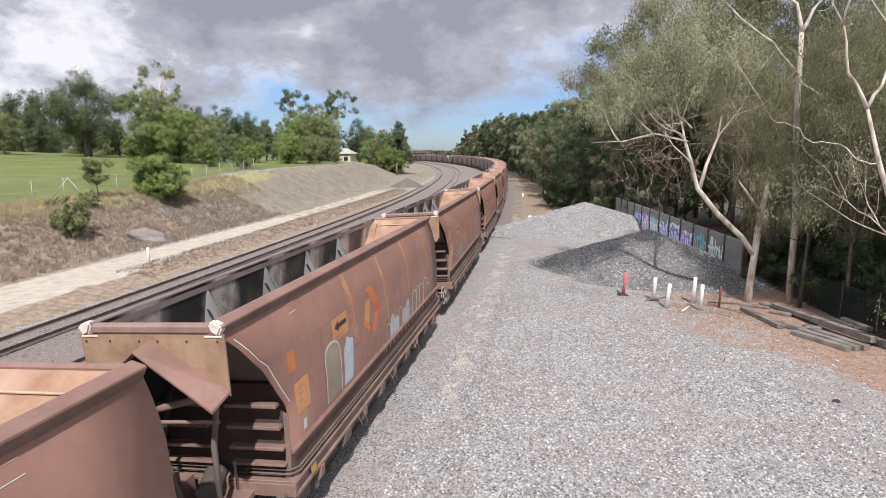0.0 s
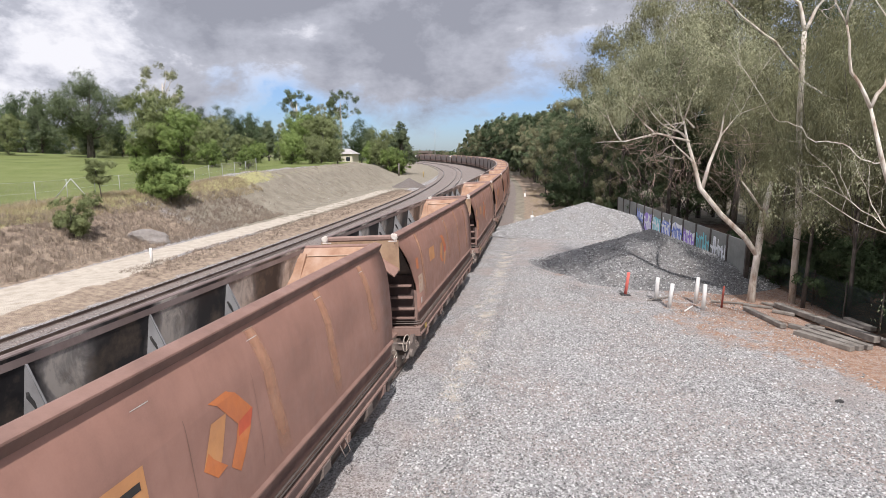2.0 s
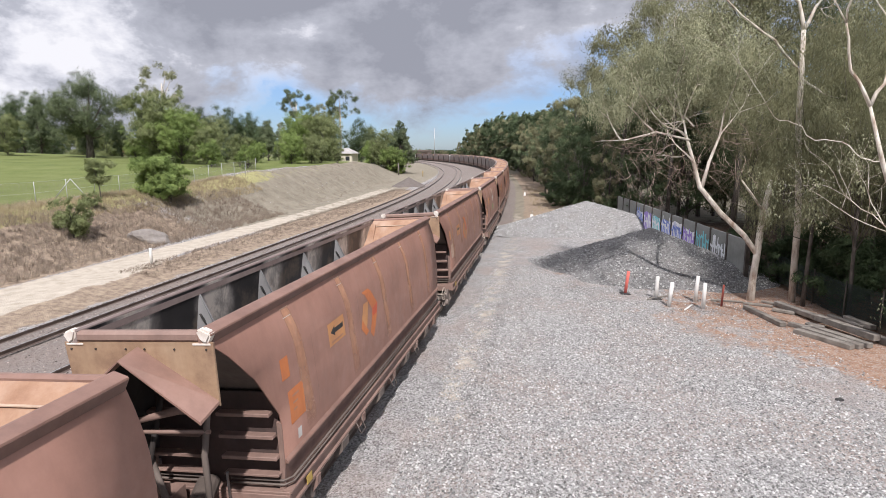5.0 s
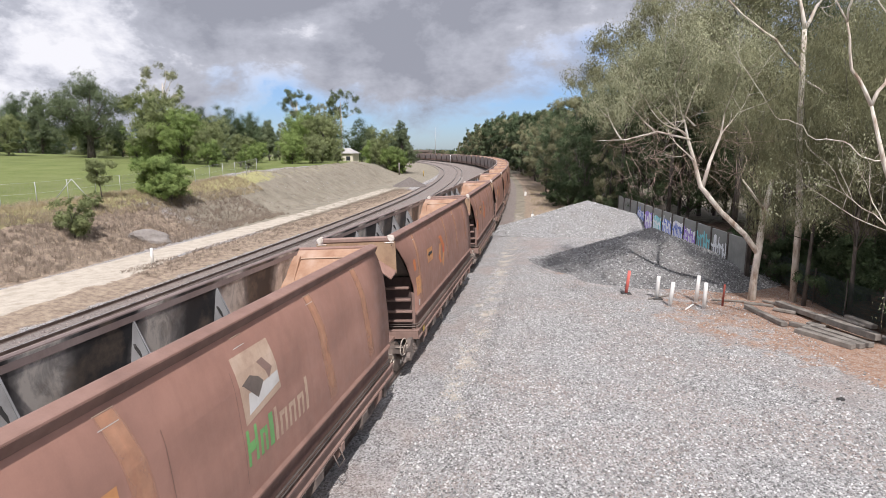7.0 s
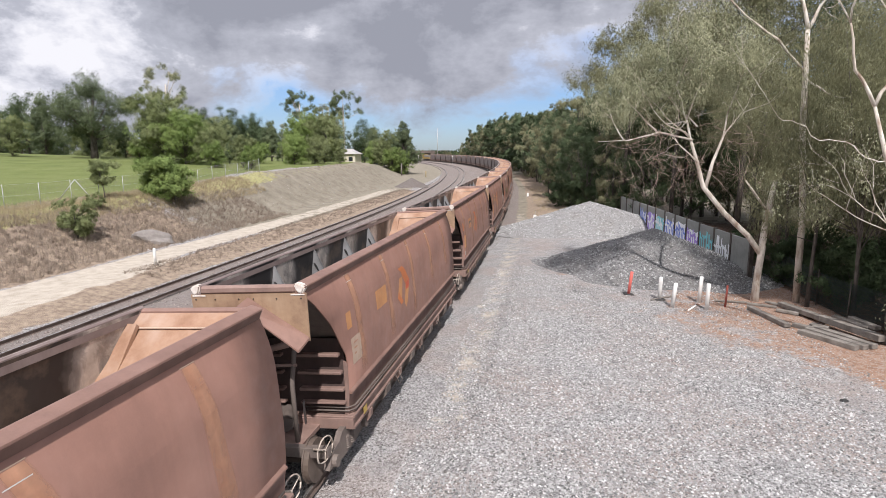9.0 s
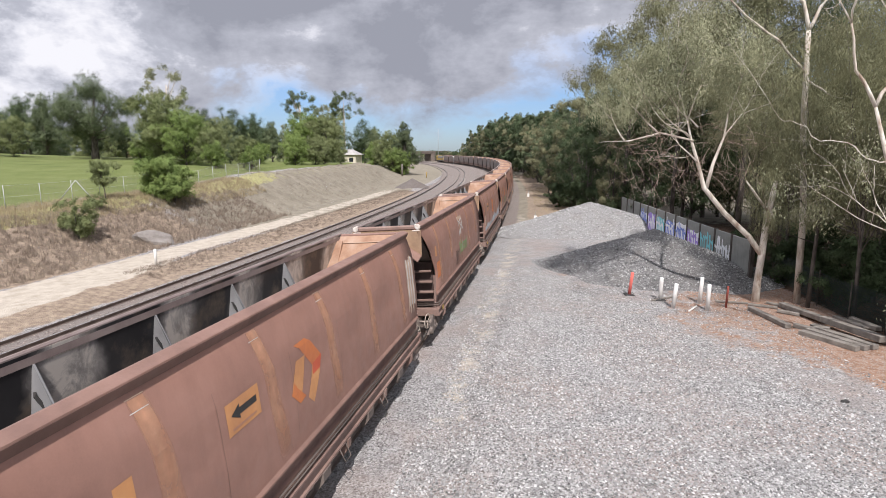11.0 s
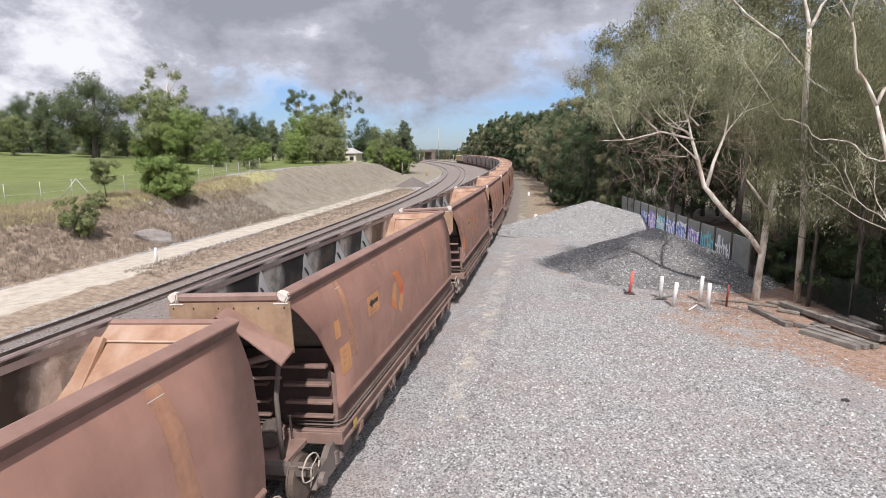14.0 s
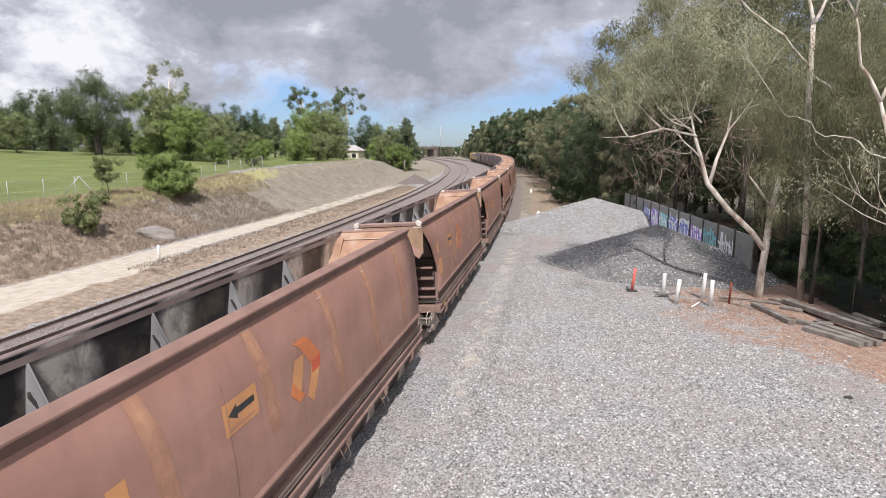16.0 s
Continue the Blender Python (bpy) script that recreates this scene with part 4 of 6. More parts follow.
    plate(bm, [(-0.95, -END + 0.35, 2.35), (-0.4, -END + 0.35, 2.05), (-0.85, -END + 0.35, 1.75)], (0, 0.04, 0))
    part("gusset_plate", bm, M["gusset"], w)
    tubed("grab_rail", [(0.25, y_sill - 0.15, 1.0), (0.25, y_sill - 0.15, 1.75), (0.27, y_sill - 0.15, 1.77)], 0.025, M["galv"], w, sides=6)
    handwheel(w, pose(1.12, -6.85, 1.12, 0, 0, 86), M["wheel_pale"])
    handwheel(w, pose(1.12, 7.30, 1.14, 0, 0, 86), M["wheel_pale"])
    for y, sgn in ((-END + 0.25, -1), (END, 1)):
        bm = bmesh.new()
        box(bm, -0.13, 0.13, *sorted((y, y + sgn * 0.40)), 0.72, 0.94, 0.03)
        box(bm, -0.20, 0.20, *sorted((y + sgn * 0.36, y + sgn * 0.60)), 0.68, 1.0, 0.05)
        part("coupler", bm, M["under"], w)
    boxed("centre_sill", (-0.25, 0.25, -END + 0.3, END, 0.76, 1.0), M["under"], w)
    build_bogie("near_bogie", w, -END + 1.45)
    build_bogie("far_bogie", w, END - 1.55)
    settle(w)
    return w


def decal(parent, name, y0, y1, z0, z1, material, lean=0.0, label="", off=0.007, steps=4):
    """A painted patch that follows the bulge of the camera-side sheet."""
    verts, faces = [], []
    zs = sorted(set([z0, z1] + nodes(z0, z1) + [z0 + (z1 - z0) * i / steps for i in range(1, steps)]))
    for z in zs:
        for y in (y0, y1):
            verts.append((half(z) * wide(z) + off * 0.5, y + lean * (z - z0), fit_z(z)))
    for i in range(len(zs) - 1):
        a = 2 * i
        faces.append((a, a + 1, a + 3, a + 2))
    return mesh_ob(name, verts, faces, material, parent, label)


def shape_decal(parent, name, pts, material, label="", off=0.011):
    """A flat outline (y, z) laid on the side."""
    zs = sorted({p[1] for p in pts} | set(nodes(min(p[1] for p in pts), max(p[1] for p in pts))) | set(np.linspace(min(p[1] for p in pts), max(p[1] for p in pts), 9)))
    verts, faces = [], []
    for z in zs:
        ys = []
        for (ya, za), (yb, zb) in zip(pts, pts[1:] + pts[:1]):
            if za == z:
                ys.append(ya)
            if (za - z) * (zb - z) < 0:
                ys.append(ya + (yb - ya) * (z - za) / (zb - za))
        verts += [(half(z) * wide(z) + off * 0.5, min(ys), fit_z(z)), (half(z) * wide(z) + off * 0.5, max(ys), fit_z(z))]
    for i in range(len(zs) - 1):
        faces.append((2 * i, 2 * i + 1, 2 * i + 3, 2 * i + 2))
    return mesh_ob(name, verts, faces, material, parent, label)


def rust_run(parent, y, width, z1, z0, lean):
    """A soft-edged rust run down the side sheet."""
    cols, rows = (0.0, 0.12, 0.5, 0.88, 1.0), 12
    edge = (0.0, 0.75, 1.0, 0.75, 0.0)
    verts, faces, fade = [], [], []
    for i in range(rows + 1):
        q = i / rows
        z = z1 + (z0 - z1) * q
        near = min(nodes(1.3, 4.045), key=lambda n: abs(n - z))
        z = near if abs(near - z) < 0.07 and 0 < i < rows else z
        for c, e in zip(cols, edge):
            spread = width * (1 + 0.5 * q)
            verts.append((half(z) * wide(z) + 0.0035, y + lean * (z1 - z) + spread * c, fit_z(z)))
            fade.append(e * (0.95 if q < 0.85 else 0.95 * (1 - q) / 0.15) * (1 - 0.35 * q))
    for i in range(rows):
        for k in range(4):
            a = i * 5 + k
            faces.append((a, a + 1, a + 6, a + 5))
    ob = mesh_ob("rust_run", verts, faces, M["soft_streak"], parent)
    a = ob.data.attributes.new("fade", "FLOAT", "POINT")
    a.data.foreach_set("value", np.array(fade, dtype=np.float32))
    return ob


def side_line(parent, name, pts, width, material, off=0.013):
    """A painted line on the side sheet through points (y, z)."""
    verts, faces = [], []
    fine = []
    for (ya, za), (yb, zb) in zip(pts, pts[1:]):
        n = max(1, int(abs(zb - za) / 0.05))
        fine += [(ya + (yb - ya) * k / n, za + (zb - za) * k / n) for k in range(n)]
    pts = fine + [pts[-1]]
    for i, (y, z) in enumerate(pts):
        a, b = pts[max(i - 1, 0)], pts[min(i + 1, len(pts) - 1)]
        dy, dz = b[0] - a[0], (fit_z(b[1]) - fit_z(a[1]))
        ln = math.hypot(dy, dz) or 1.0
        for k in (-0.5, 0.5):
            yy, zz = y - dz / ln * width * k, z + dy / ln * width * k * 0.6
            verts.append((half(zz) * wide(zz) + off * 0.7, yy, fit_z(zz)))
    for i in range(len(pts) - 1):
        faces.append((2 * i, 2 * i + 1, 2 * i + 3, 2 * i + 2))
    return mesh_ob(name, verts, faces, material, parent)


def bubble(parent, y, wd, z0, z1, line_mat, fill_mat):
    """One bubble letter: a filled loop with an outline, its top rounded."""
    arc = [(y + wd / 2 - wd / 2 * math.cos(math.pi * k / 8), z1 - 0.12 + 0.12 * math.sin(math.pi * k / 8)) for k in range(9)]
    if fill_mat:
        shape_decal(parent, "spray_fill", [(y, z0)] + arc + [(y + wd, z0)], M[fill_mat], off=0.009)
    side_line(parent, "spray_outline", [(y, z0)] + arc + [(y + wd, z0)], 0.045, M[line_mat])


def ribbon_emblem(w, worn):
    """A folded ribbon: fold across the top, two legs, darker shade where they overlap."""
    a, b, c = ("orange", "pale_orange", "red_orange")
    shape_decal(w, "emblem", [(-1.25, 3.28), (-0.82, 3.29), (-0.24, 2.98), (-0.36, 2.86), (-0.66, 2.95)], M[a], "orange ribbon emblem")
    shape_decal(w, "emblem", [(-0.66, 2.95), (-0.24, 2.98), (-0.74, 2.45), (-0.96, 2.60)], M[b if worn else a], "", 0.0125)
    shape_decal(w, "emblem", [(-0.64, 2.96), (-0.24, 2.99), (-0.34, 2.87), (-0.68, 2.86)], M[c], "", 0.014)
    if worn != 2:
        shape_decal(w, "emblem", [(-1.26, 3.09), (-0.90, 3.09), (-1.28, 2.62), (-1.55, 2.82)], M[b], "", 0.0125)
        shape_decal(w, "emblem", [(-1.40, 2.92), (-1.04, 2.66), (-1.28, 2.62), (-1.55, 2.82)], M[a], "", 0.014)
    else:
        shape_decal(w, "emblem", [(-1.26, 3.09), (-0.90, 3.09), (-1.12, 2.94)], M[b], "", 0.0125)
        shape_decal(w, "emblem_ghost", [(-1.28, 3.02), (-1.0, 2.9), (-1.28, 2.62), (-1.55, 2.82)], M["peeled"], "", 0.011)


LETTERS = ((0.0, 0.30, 1.0), (0.36, 0.22, 0.72), (0.64, 0.13, 0.95), (0.82, 0.09, 0.98), (0.98, 0.25, 0.72), (1.30, 0.24, 0.72), (1.62, 0.24, 0.72), (1.94, 0.10, 1.05))


def dress(w, j, rng):
    """Markings of one wagon; each differs."""
    # weld seats below the coping, most with a rust run under them
    for k in range(5):
        y = -5.0 + k * 2.5 + rng.uniform(-0.06, 0.06)
        if rng.random() < 0.85:
            rust_run(w, y + 0.0, 0.31, 3.90, rng.choice([2.06, 2.06, 2.5]), rng.uniform(0.05, 0.25))
        for z in (3.91, 3.75):
            if rng.random() < 0.75:
                if j < 24:
                    decal(w, "weld_mark", y, y + 0.30, z, z + 0.012, M["whitewash" if z < 3.8 else "pale"], off=0.013, steps=1)
    for k in range(3 if j < 24 else 0):
        y = -3.6 + k * 1.9 + rng.uniform(-0.6, 0.6)
        side_line(w, "scuff", [(y, 3.5 - 0.3 * rng.random()), (y + 0.04, 2.9), (y + 0.06, 2.2)], 0.012, M["coping"], 0.006)
    # small plate and tall notice near the stepped end
    decal(w, "number_plate", -5.46, -5.17, 2.98, 3.17, M["orange" if j % 3 == 0 else "pale_orange"], -0.05)
    decal(w, "notice", -5.33, -4.75, 2.38, 2.86, M[("pale_orange", "pale_orange", "orange", "pale")[j % 4]], -0.03)
    for k in range(3 if j < 24 else 0):
        decal(w, "notice_text", -5.20, -4.95 - 0.06 * k, 2.75 - 0.1 * k, 2.78 - 0.1 * k, M["streak"], -0.03, off=0.013, steps=1)
    if j % 3 == 0:
        decal(w, "label", -5.1, -4.95, 2.08, 2.24, M["whitewash"], 0.0)
    # arrow sign
    if j not in (14,):
        y = -3.40
        decal(w, "sign", y, y + 0.88, 2.92, 3.16, M["pale_orange"], -0.05)
        if j not in (3, 4, 5, 8, 11):
            shape_decal(w, "arrow", [(y + 0.10, 3.06), (y + 0.32, 3.115), (y + 0.32, 3.005)], M["black"], "black arrow head", 0.017)
            decal(w, "arrow_shaft", y + 0.32, y + 0.78, 3.035, 3.085, M["black"], off=0.017, steps=1)
            decal(w, "sign_text", y + 0.10, y + 0.74, 2.95, 2.966, M["streak"], off=0.017, steps=1)
    if j not in (8, 14, 15, 16):
        ribbon_emblem(w, 2 if j == 1 else j % 2)
    # sprayed bubble letters in silver
    if j == 0:
        for k, (y, wd, z1) in enumerate(((2.65, 0.4, 2.2), (3.1, 0.5, 2.56), (3.66, 0.4, 2.58), (4.1, 0.5, 2.56), (4.66, 0.55, 2.62), (5.2, 0.35, 2.4))):
            bubble(w, y, wd, 1.45, z1, "whitewash", None)
        for k in range(6):
            bubble(w, 0.2 + k * 0.42, 0.38, 1.45, 2.36 + 0.12 * (k % 2), "whitewash", "bluegrey" if k % 3 else None)
        bubble(w, -3.95, 0.8, 2.06, 2.95, "whitewash", "peeled")
        shape_decal(w, "peeled_sheet", [(-3.0, 2.06), (-2.95, 2.7), (-2.7, 2.88), (-2.35, 2.78), (-2.45, 2.06)], M["bluegrey"], "pale grey peeled patch", 0.012)
        side_line(w, "scratch", [(cut(z) + 0.13, z) for z in (3.86, 3.6, 3.36, 3.06, 2.85, 2.7)], 0.03, M["whitewash"])
    if j == 1:
        n = 34
        for k in range(n):
            y = -3.86 + k * 0.125
            top = float(np.interp(y, [-3.86, -2.1, -1.5, 0.3], [2.40, 2.43, 2.27, 2.2])) + 0.025 * math.sin(k * 2.1) + 0.03 * rng.random()
            decal(w, "peeled_band", y, y + 0.1252, 2.05, top, M["peeled"])
        side_line(w, "scratch", [(2.58, 3.31), (2.85, 3.1), (3.03, 2.91), (3.14, 2.52)], 0.025, M["whitewash"])
    if j == 15:
        for k in range(72):
            y = -5.1 + k * 0.16
            top = 2.2 + 0.1 * math.sin(k * 0.2) + 0.0024 * k + rng.uniform(-0.05, 0.07) + 0.05 * math.sin(k * 0.9)
            decal(w, "sprayed_band", y, y + 0.1602, 2.03, top, M["bluegrey"])
        decal(w, "sprayed_sill", -5.4, 6.7, 1.36, 1.92, M["bluegrey"])
    if j == 16:
        for k in range(9):
            bubble(w, -0.3 + k * 0.44, 0.4, 2.05, 2.42 + 0.16 * math.sin(k * 1.3), "green_spray" if k < 6 else "whitewash", "peeled" if k % 2 else None)
        for k in range(6):
            bubble(w, -4.4 + k * 0.5, 0.42, 2.05, 2.3 + 0.05 * (k % 3), "whitewash", None)
    if j in (15, 16):
        shape_decal(w, "faded_stamp", [(0.2, 3.19), (1.22, 3.12), (1.16, 2.55), (0.06, 2.68)], M["orange"], "faded orange square stamp", 0.011)
        for a, b in (((0.35, 2.72), (0.42, 3.08)), ((0.42, 3.08), (0.95, 3.02)), ((0.95, 3.02), (0.92, 2.66)), ((0.42, 3.08), (0.82, 2.66))):
            side_line(w, "stamp_stroke", [a, b], 0.06, M["pale_orange"], 0.015)
    if j == 8:
        shape_decal(w, "peeled_sheet", [(-0.16, 3.66), (0.9, 3.65), (1.05, 2.96), (-0.07, 2.88)], M["pale"], "torn tan paint sheet", 0.011)
        shape_decal(w, "peeled_sheet", [(-0.05, 3.2), (0.2, 3.28), (0.55, 3.12), (0.35, 3.02)], M["bogie"], "", 0.016)
        shape_decal(w, "peeled_sheet", [(0.45, 3.4), (0.62, 3.42), (0.85, 3.18), (0.72, 3.1)], M["sill"], "", 0.016)
        shape_decal(w, "peeled_sheet", [(0.1, 3.1), (1.0, 3.12), (1.02, 3.02), (0.05, 2.94)], M["whitewash"], "", 0.0145)
    if j == 14:
        shape_decal(w, "peeled_sheet", [(-0.07, 3.66), (1.12, 3.62), (1.1, 3.48), (0.0, 3.5)], M["pale"], "torn pale paint edge", 0.011)
        for pts in (((0.1, 3.5), (0.12, 3.0), (0.2, 2.97)), ((0.12, 3.0), (0.75, 3.16)), ((0.15, 3.45), (0.75, 3.16)), ((0.3, 3.4), (0.95, 3.5), (0.98, 3.28)), ((0.98, 3.28), (0.72, 3.3), (1.02, 3.08))):
            side_line(w, "emblem_stroke", list(pts), 0.11, M["whitewash"], 0.016)
        for k in range(3):
            bubble(w, -1.2 + k * 0.34, 0.28, 2.12, 2.62, "under", None)
    if j == 13:
        for k in range(9):
            decal(w, "peeled_sheet", 6.08 + k * 0.085, 6.08 + k * 0.085 + 0.086, 2.3 + 0.12 * math.sin(k * 1.9), 3.36 + 0.05 * math.sin(k * 1.4) + 0.012 * k, M["whitewash" if k % 3 == 1 else "pale"], 0.0)
    if j in (8, 14):
        for k, (dy, wd, tall) in enumerate(LETTERS):
            paint = "green_spray" if k < 3 else ("pale" if j == 8 else ("whitewash" if k == 3 else "green_spray"))
            y, top = -0.14 + dy * 1.03, 2.39 + 0.46 * tall
            thin = 0.075
            if wd < 0.15:
                decal(w, "letter_bar", y, y + wd, 2.39, top, M[paint], 0.03)
            else:
                decal(w, "letter_bar", y, y + thin, 2.39, top, M[paint], 0.03)
                decal(w, "letter_bar", y + wd - thin, y + wd, 2.39, top, M[paint], 0.03)
                decal(w, "letter_bar", y + thin, y + wd - thin, (top - 0.07) if k != 0 else 2.55, top if k != 0 else 2.68, M[paint], 0.0, steps=1)
    for k in range(3 if j < 24 else 0):
        decal(w, "sill_mark", 0.6 + k * 0.14, 0.68 + k * 0.14, 1.12, 1.22, M["whitewash"], off=0.09, steps=1)


# phase nudges that fit the wagons to the camera's view, in wagon lengths
PHASE_FIT_T = [0, 0.5, 1, 1.5, 2, 2.5, 3, 3.5, 4, 6.5, 7, 7.5, 8, 8.5, 9, 11.5, 12, 12.5, 13, 13.5, 14, 14.5, 15, 15.5, 16]
PHASE_FIT = [0, -0.008, 0.007, -0.003, 0.0, 0.0206, 0.018, 0.031, 0.021, 0.013, 0.006, 0.016, -0.002, 0.004, 0.022, -0.004, -0.011, -0.001, -0.020, -0.015, -0.014, -0.015, -0.009, -0.018, -0.006]


def phase(t):
    return 0.498 - 1.2095 * t + 0.00033 * t * t + float(np.interp(t, PHASE_FIT_T, PHASE_FIT))


def rolling_pose(s, half_base):
    """Pose on the line of a vehicle with its bogies half_base before and behind s."""
    ax, ay, _ = run(s - half_base)
    bx, by, _ = run(s + half_base)
    h = math.atan2(bx - ax, by - ay)
    return pose((ax + bx) / 2, (ay + by) / 2, 0.055, 0, -math.degrees(CANT), -math.degrees(h))


TRAIN = []


def build_train():
    rng = random.Random(5)
    first = build_wagon()
    tagged(first, "brown steel coal hopper wagon, empty and rolling on rails", "wagon", "wagons of the coal train")
    made = [first]
    for j in range(-1, 35):
        made.append(copy_thing(first, Matrix.Identity(4)))
    for j, w in zip(range(-2, 35), made):
        dress(w, j, rng)
        TRAIN.append((w, j * WAGON_L + END, 5.5))
    return made


build_train()


def build_loco():
    t = empty("diesel_locomotive")
    tagged(t, "yellow and grey diesel locomotive pushing the train's tail", "locomotive")
    boxed("underframe", (-1.45, 1.45, -10, 10, 0.9, 1.25), M["under"], t, bevel=0.03)
    boxed("hood", (-1.2, 1.2, -9.4, 5.5, 1.25, 3.9), M["gusset"], t, "grey engine hood", bevel=0.12)
    cab = boxed("cab", (-1.45, 1.45, 5.5, 9.2, 1.25, 4.1), M["yellow"], t, "yellow driver's cab", bevel=0.15)
    for side in (-1, 1):
        boxed("stripe", (*sorted((side * 1.2, side * 1.215)), -9.2, 5.4, 1.5, 2.6), M["yellow"], t, "yellow side panel", bevel=0.002)
        boxed("cab_window", (*sorted((side * 1.45, side * 1.46)), 6.2, 7.6, 2.8, 3.6), M["glass_dark"], cab, bevel=0.002)
    boxed("end_panel", (-1.0, 1.0, -9.45, -9.40, 1.4, 3.6), M["yellow"], t, bevel=0.002)
    boxed("radiator_grille", (-1.0, 1.0, -9.0, -6.0, 3.9, 4.05), M["black"], t, bevel=0.02)
    boxed("fuel_tank", (-1.25, 1.25, -2.5, 2.5, 0.3, 0.9), M["under"], t, bevel=0.08)
    build_bogie("near_bogie", t, -6.8)
    build_bogie("far_bogie", t, 6.8)
    TRAIN.append((t, 35 * WAGON_L + 10.4, 6.8))
    return t


build_loco()

# ---- gravel piles ----


def gravel_pile(name, cx, cy, rx, ry, h, material, label, seed, ridge=0.0):
    """A tipped heap: cone with a rounded crest, slumped foot and uneven flanks."""
    n_a, n_r = 72, 26
    verts, faces = [], []
    for i in range(n_r + 1):
        q = i / n_r
        for k in range(n_a):
            a = 2 * math.pi * k / n_a
            wob = 1 + 0.10 * math.sin(2 * a + seed) + 0.06 * math.sin(5 * a + seed * 2) + 0.03 * math.sin(11 * a + seed)
            x, y = math.cos(a) * rx * q * wob + ridge * math.cos(a) * q * (1 - q), math.sin(a) * ry * q * wob
            z = h * (math.sqrt((1 - q) ** 2 + 0.006) - 0.0775) / 0.926
            foot = max(0.0, q - 0.75) / 0.25
            z = z * (1 - 0.25 * foot)
            z += 0.05 * noise.noise((x * 1.2, y * 1.2, seed)) + 0.02 * noise.noise((x * 5, y * 5, seed))
            if i == n_r:
                z = -0.12
            verts.append((x, y, z))
    for i in range(n_r):
        for k in range(n_a):
            a, b = i * n_a + k, i * n_a + (k + 1) % n_a
            faces.append((a, b, b + n_a, a + n_a))
    ob = mesh_ob(name, verts, faces, material, None, "", True)
    ob.matrix_basis = pose(cx, cy, 0)
    return tagged(ob, label, "gravel heap", "gravel heaps")


HEAP_A = gravel_pile("gravel_heap", 12.6, 50.2, 8.0, 6.6, 2.5, M["pile"], "tall pale grey heap of crushed stone on the yard", 1.0)
HEAP_B = gravel_pile("gravel_heap", 12.1, 33.0, 6.6, 5.8, 2.45, M["pile_b"], "darker grey heap of crushed stone with spread foot", 3.3)

# ---- graffiti wall ----


def build_wall():
    w = empty("wall_right")
    tagged(w, "concrete panel wall with coloured spray tags behind the gravel heaps", "wall", kind="structure")
    a, b = Vector((15.75, 29.0)), Vector((17.55, 57.2))
    run = (b - a).length
    u = (b - a) / run
    ang = math.degrees(math.atan2(u.y, u.x))
    n = 12
    step = run / n
    rng = random.Random(3)
    paints = ["paint_white", "paint_teal", "paint_purple", "paint_teal", "paint_white", "paint_purple", "paint_white", "paint_blue"]
    for i in range(n):
        c = a + u * step * (i + 0.5)
        m = pose(c.x, c.y, 1.15 + 0.004 * i, 0, 0, ang)
        p = boxed("panel", (-step / 2 + 0.06, step / 2 - 0.06, -0.06, 0.06, -1.2, 1.15), M["concrete"], w, "weathered concrete wall panel", 0.01)
        p.matrix_basis = m
        if 1 <= i <= 8:
            mat = M[paints[i - 1]]
            fill = {3: "paint_white", 4: "paint_white", 5: "paint_blue", 6: "paint_teal", 7: "paint_purple", 8: "paint_white"}.get(i)
            mat = M[{3: "paint_purple", 4: "paint_blue", 5: "paint_white", 6: "paint_white", 7: "paint_white", 8: "paint_blue"}.get(i, paints[i - 1])]
            if fill:
                bm = bmesh.new()
                lo, hi = rng.uniform(-0.95, -0.8), rng.uniform(0.55, 0.8)
                plate(bm, [(-step / 2 + 0.12, 0.061, lo + 0.2), (-step / 4, 0.061, lo), (step / 4, 0.061, lo + 0.1), (step / 2 - 0.1, 0.061, lo), (step / 2 - 0.15, 0.061, hi - 0.2), (step / 5, 0.061, hi), (-step / 4, 0.061, hi - 0.12), (-step / 2 + 0.2, 0.061, hi)], (0, 0.003, 0))
                part("tag_ground", bm, M[fill], p, "sprayed ground coat in " + fill.split("_")[1])
            bm = bmesh.new()
            x = -step / 2 + 0.15
            while x < step / 2 - 0.3:
                wd = rng.uniform(0.16, 0.34)
                top = rng.uniform(0.25, 0.85)
                bot = rng.uniform(-0.9, -0.5)
                lean = rng.uniform(-0.15, 0.15)
                plate(bm, [(x, 0.066, bot), (x + wd * 0.6, 0.066, bot + rng.uniform(-0.1, 0.1)), (x + wd * 0.6 + lean, 0.066, top), (x + lean, 0.066, top + rng.uniform(-0.1, 0.1))], (0, 0.004, 0))
                mid = rng.uniform(-0.3, 0.4)
                plate(bm, [(x, 0.072, mid), (x + wd * 1.5, 0.072, mid + 0.12), (x + wd * 1.5, 0.072, mid + 0.28), (x, 0.072, mid + 0.16)], (0, 0.004, 0))
                x += wd * 1.35
            t = part("spray_tag", bm, mat, p, "unreadable looping spray tag")
    for i in range(n + 1):
        c = a + u * step * i
        p = boxed("wall_post", (-0.08, 0.08, -0.11, 0.11, -0.05, 2.36), M["dark_bark"], w, bevel=0.01)
        p.matrix_basis = pose(c.x, c.y, 0, 0, 0, ang)


build_wall()

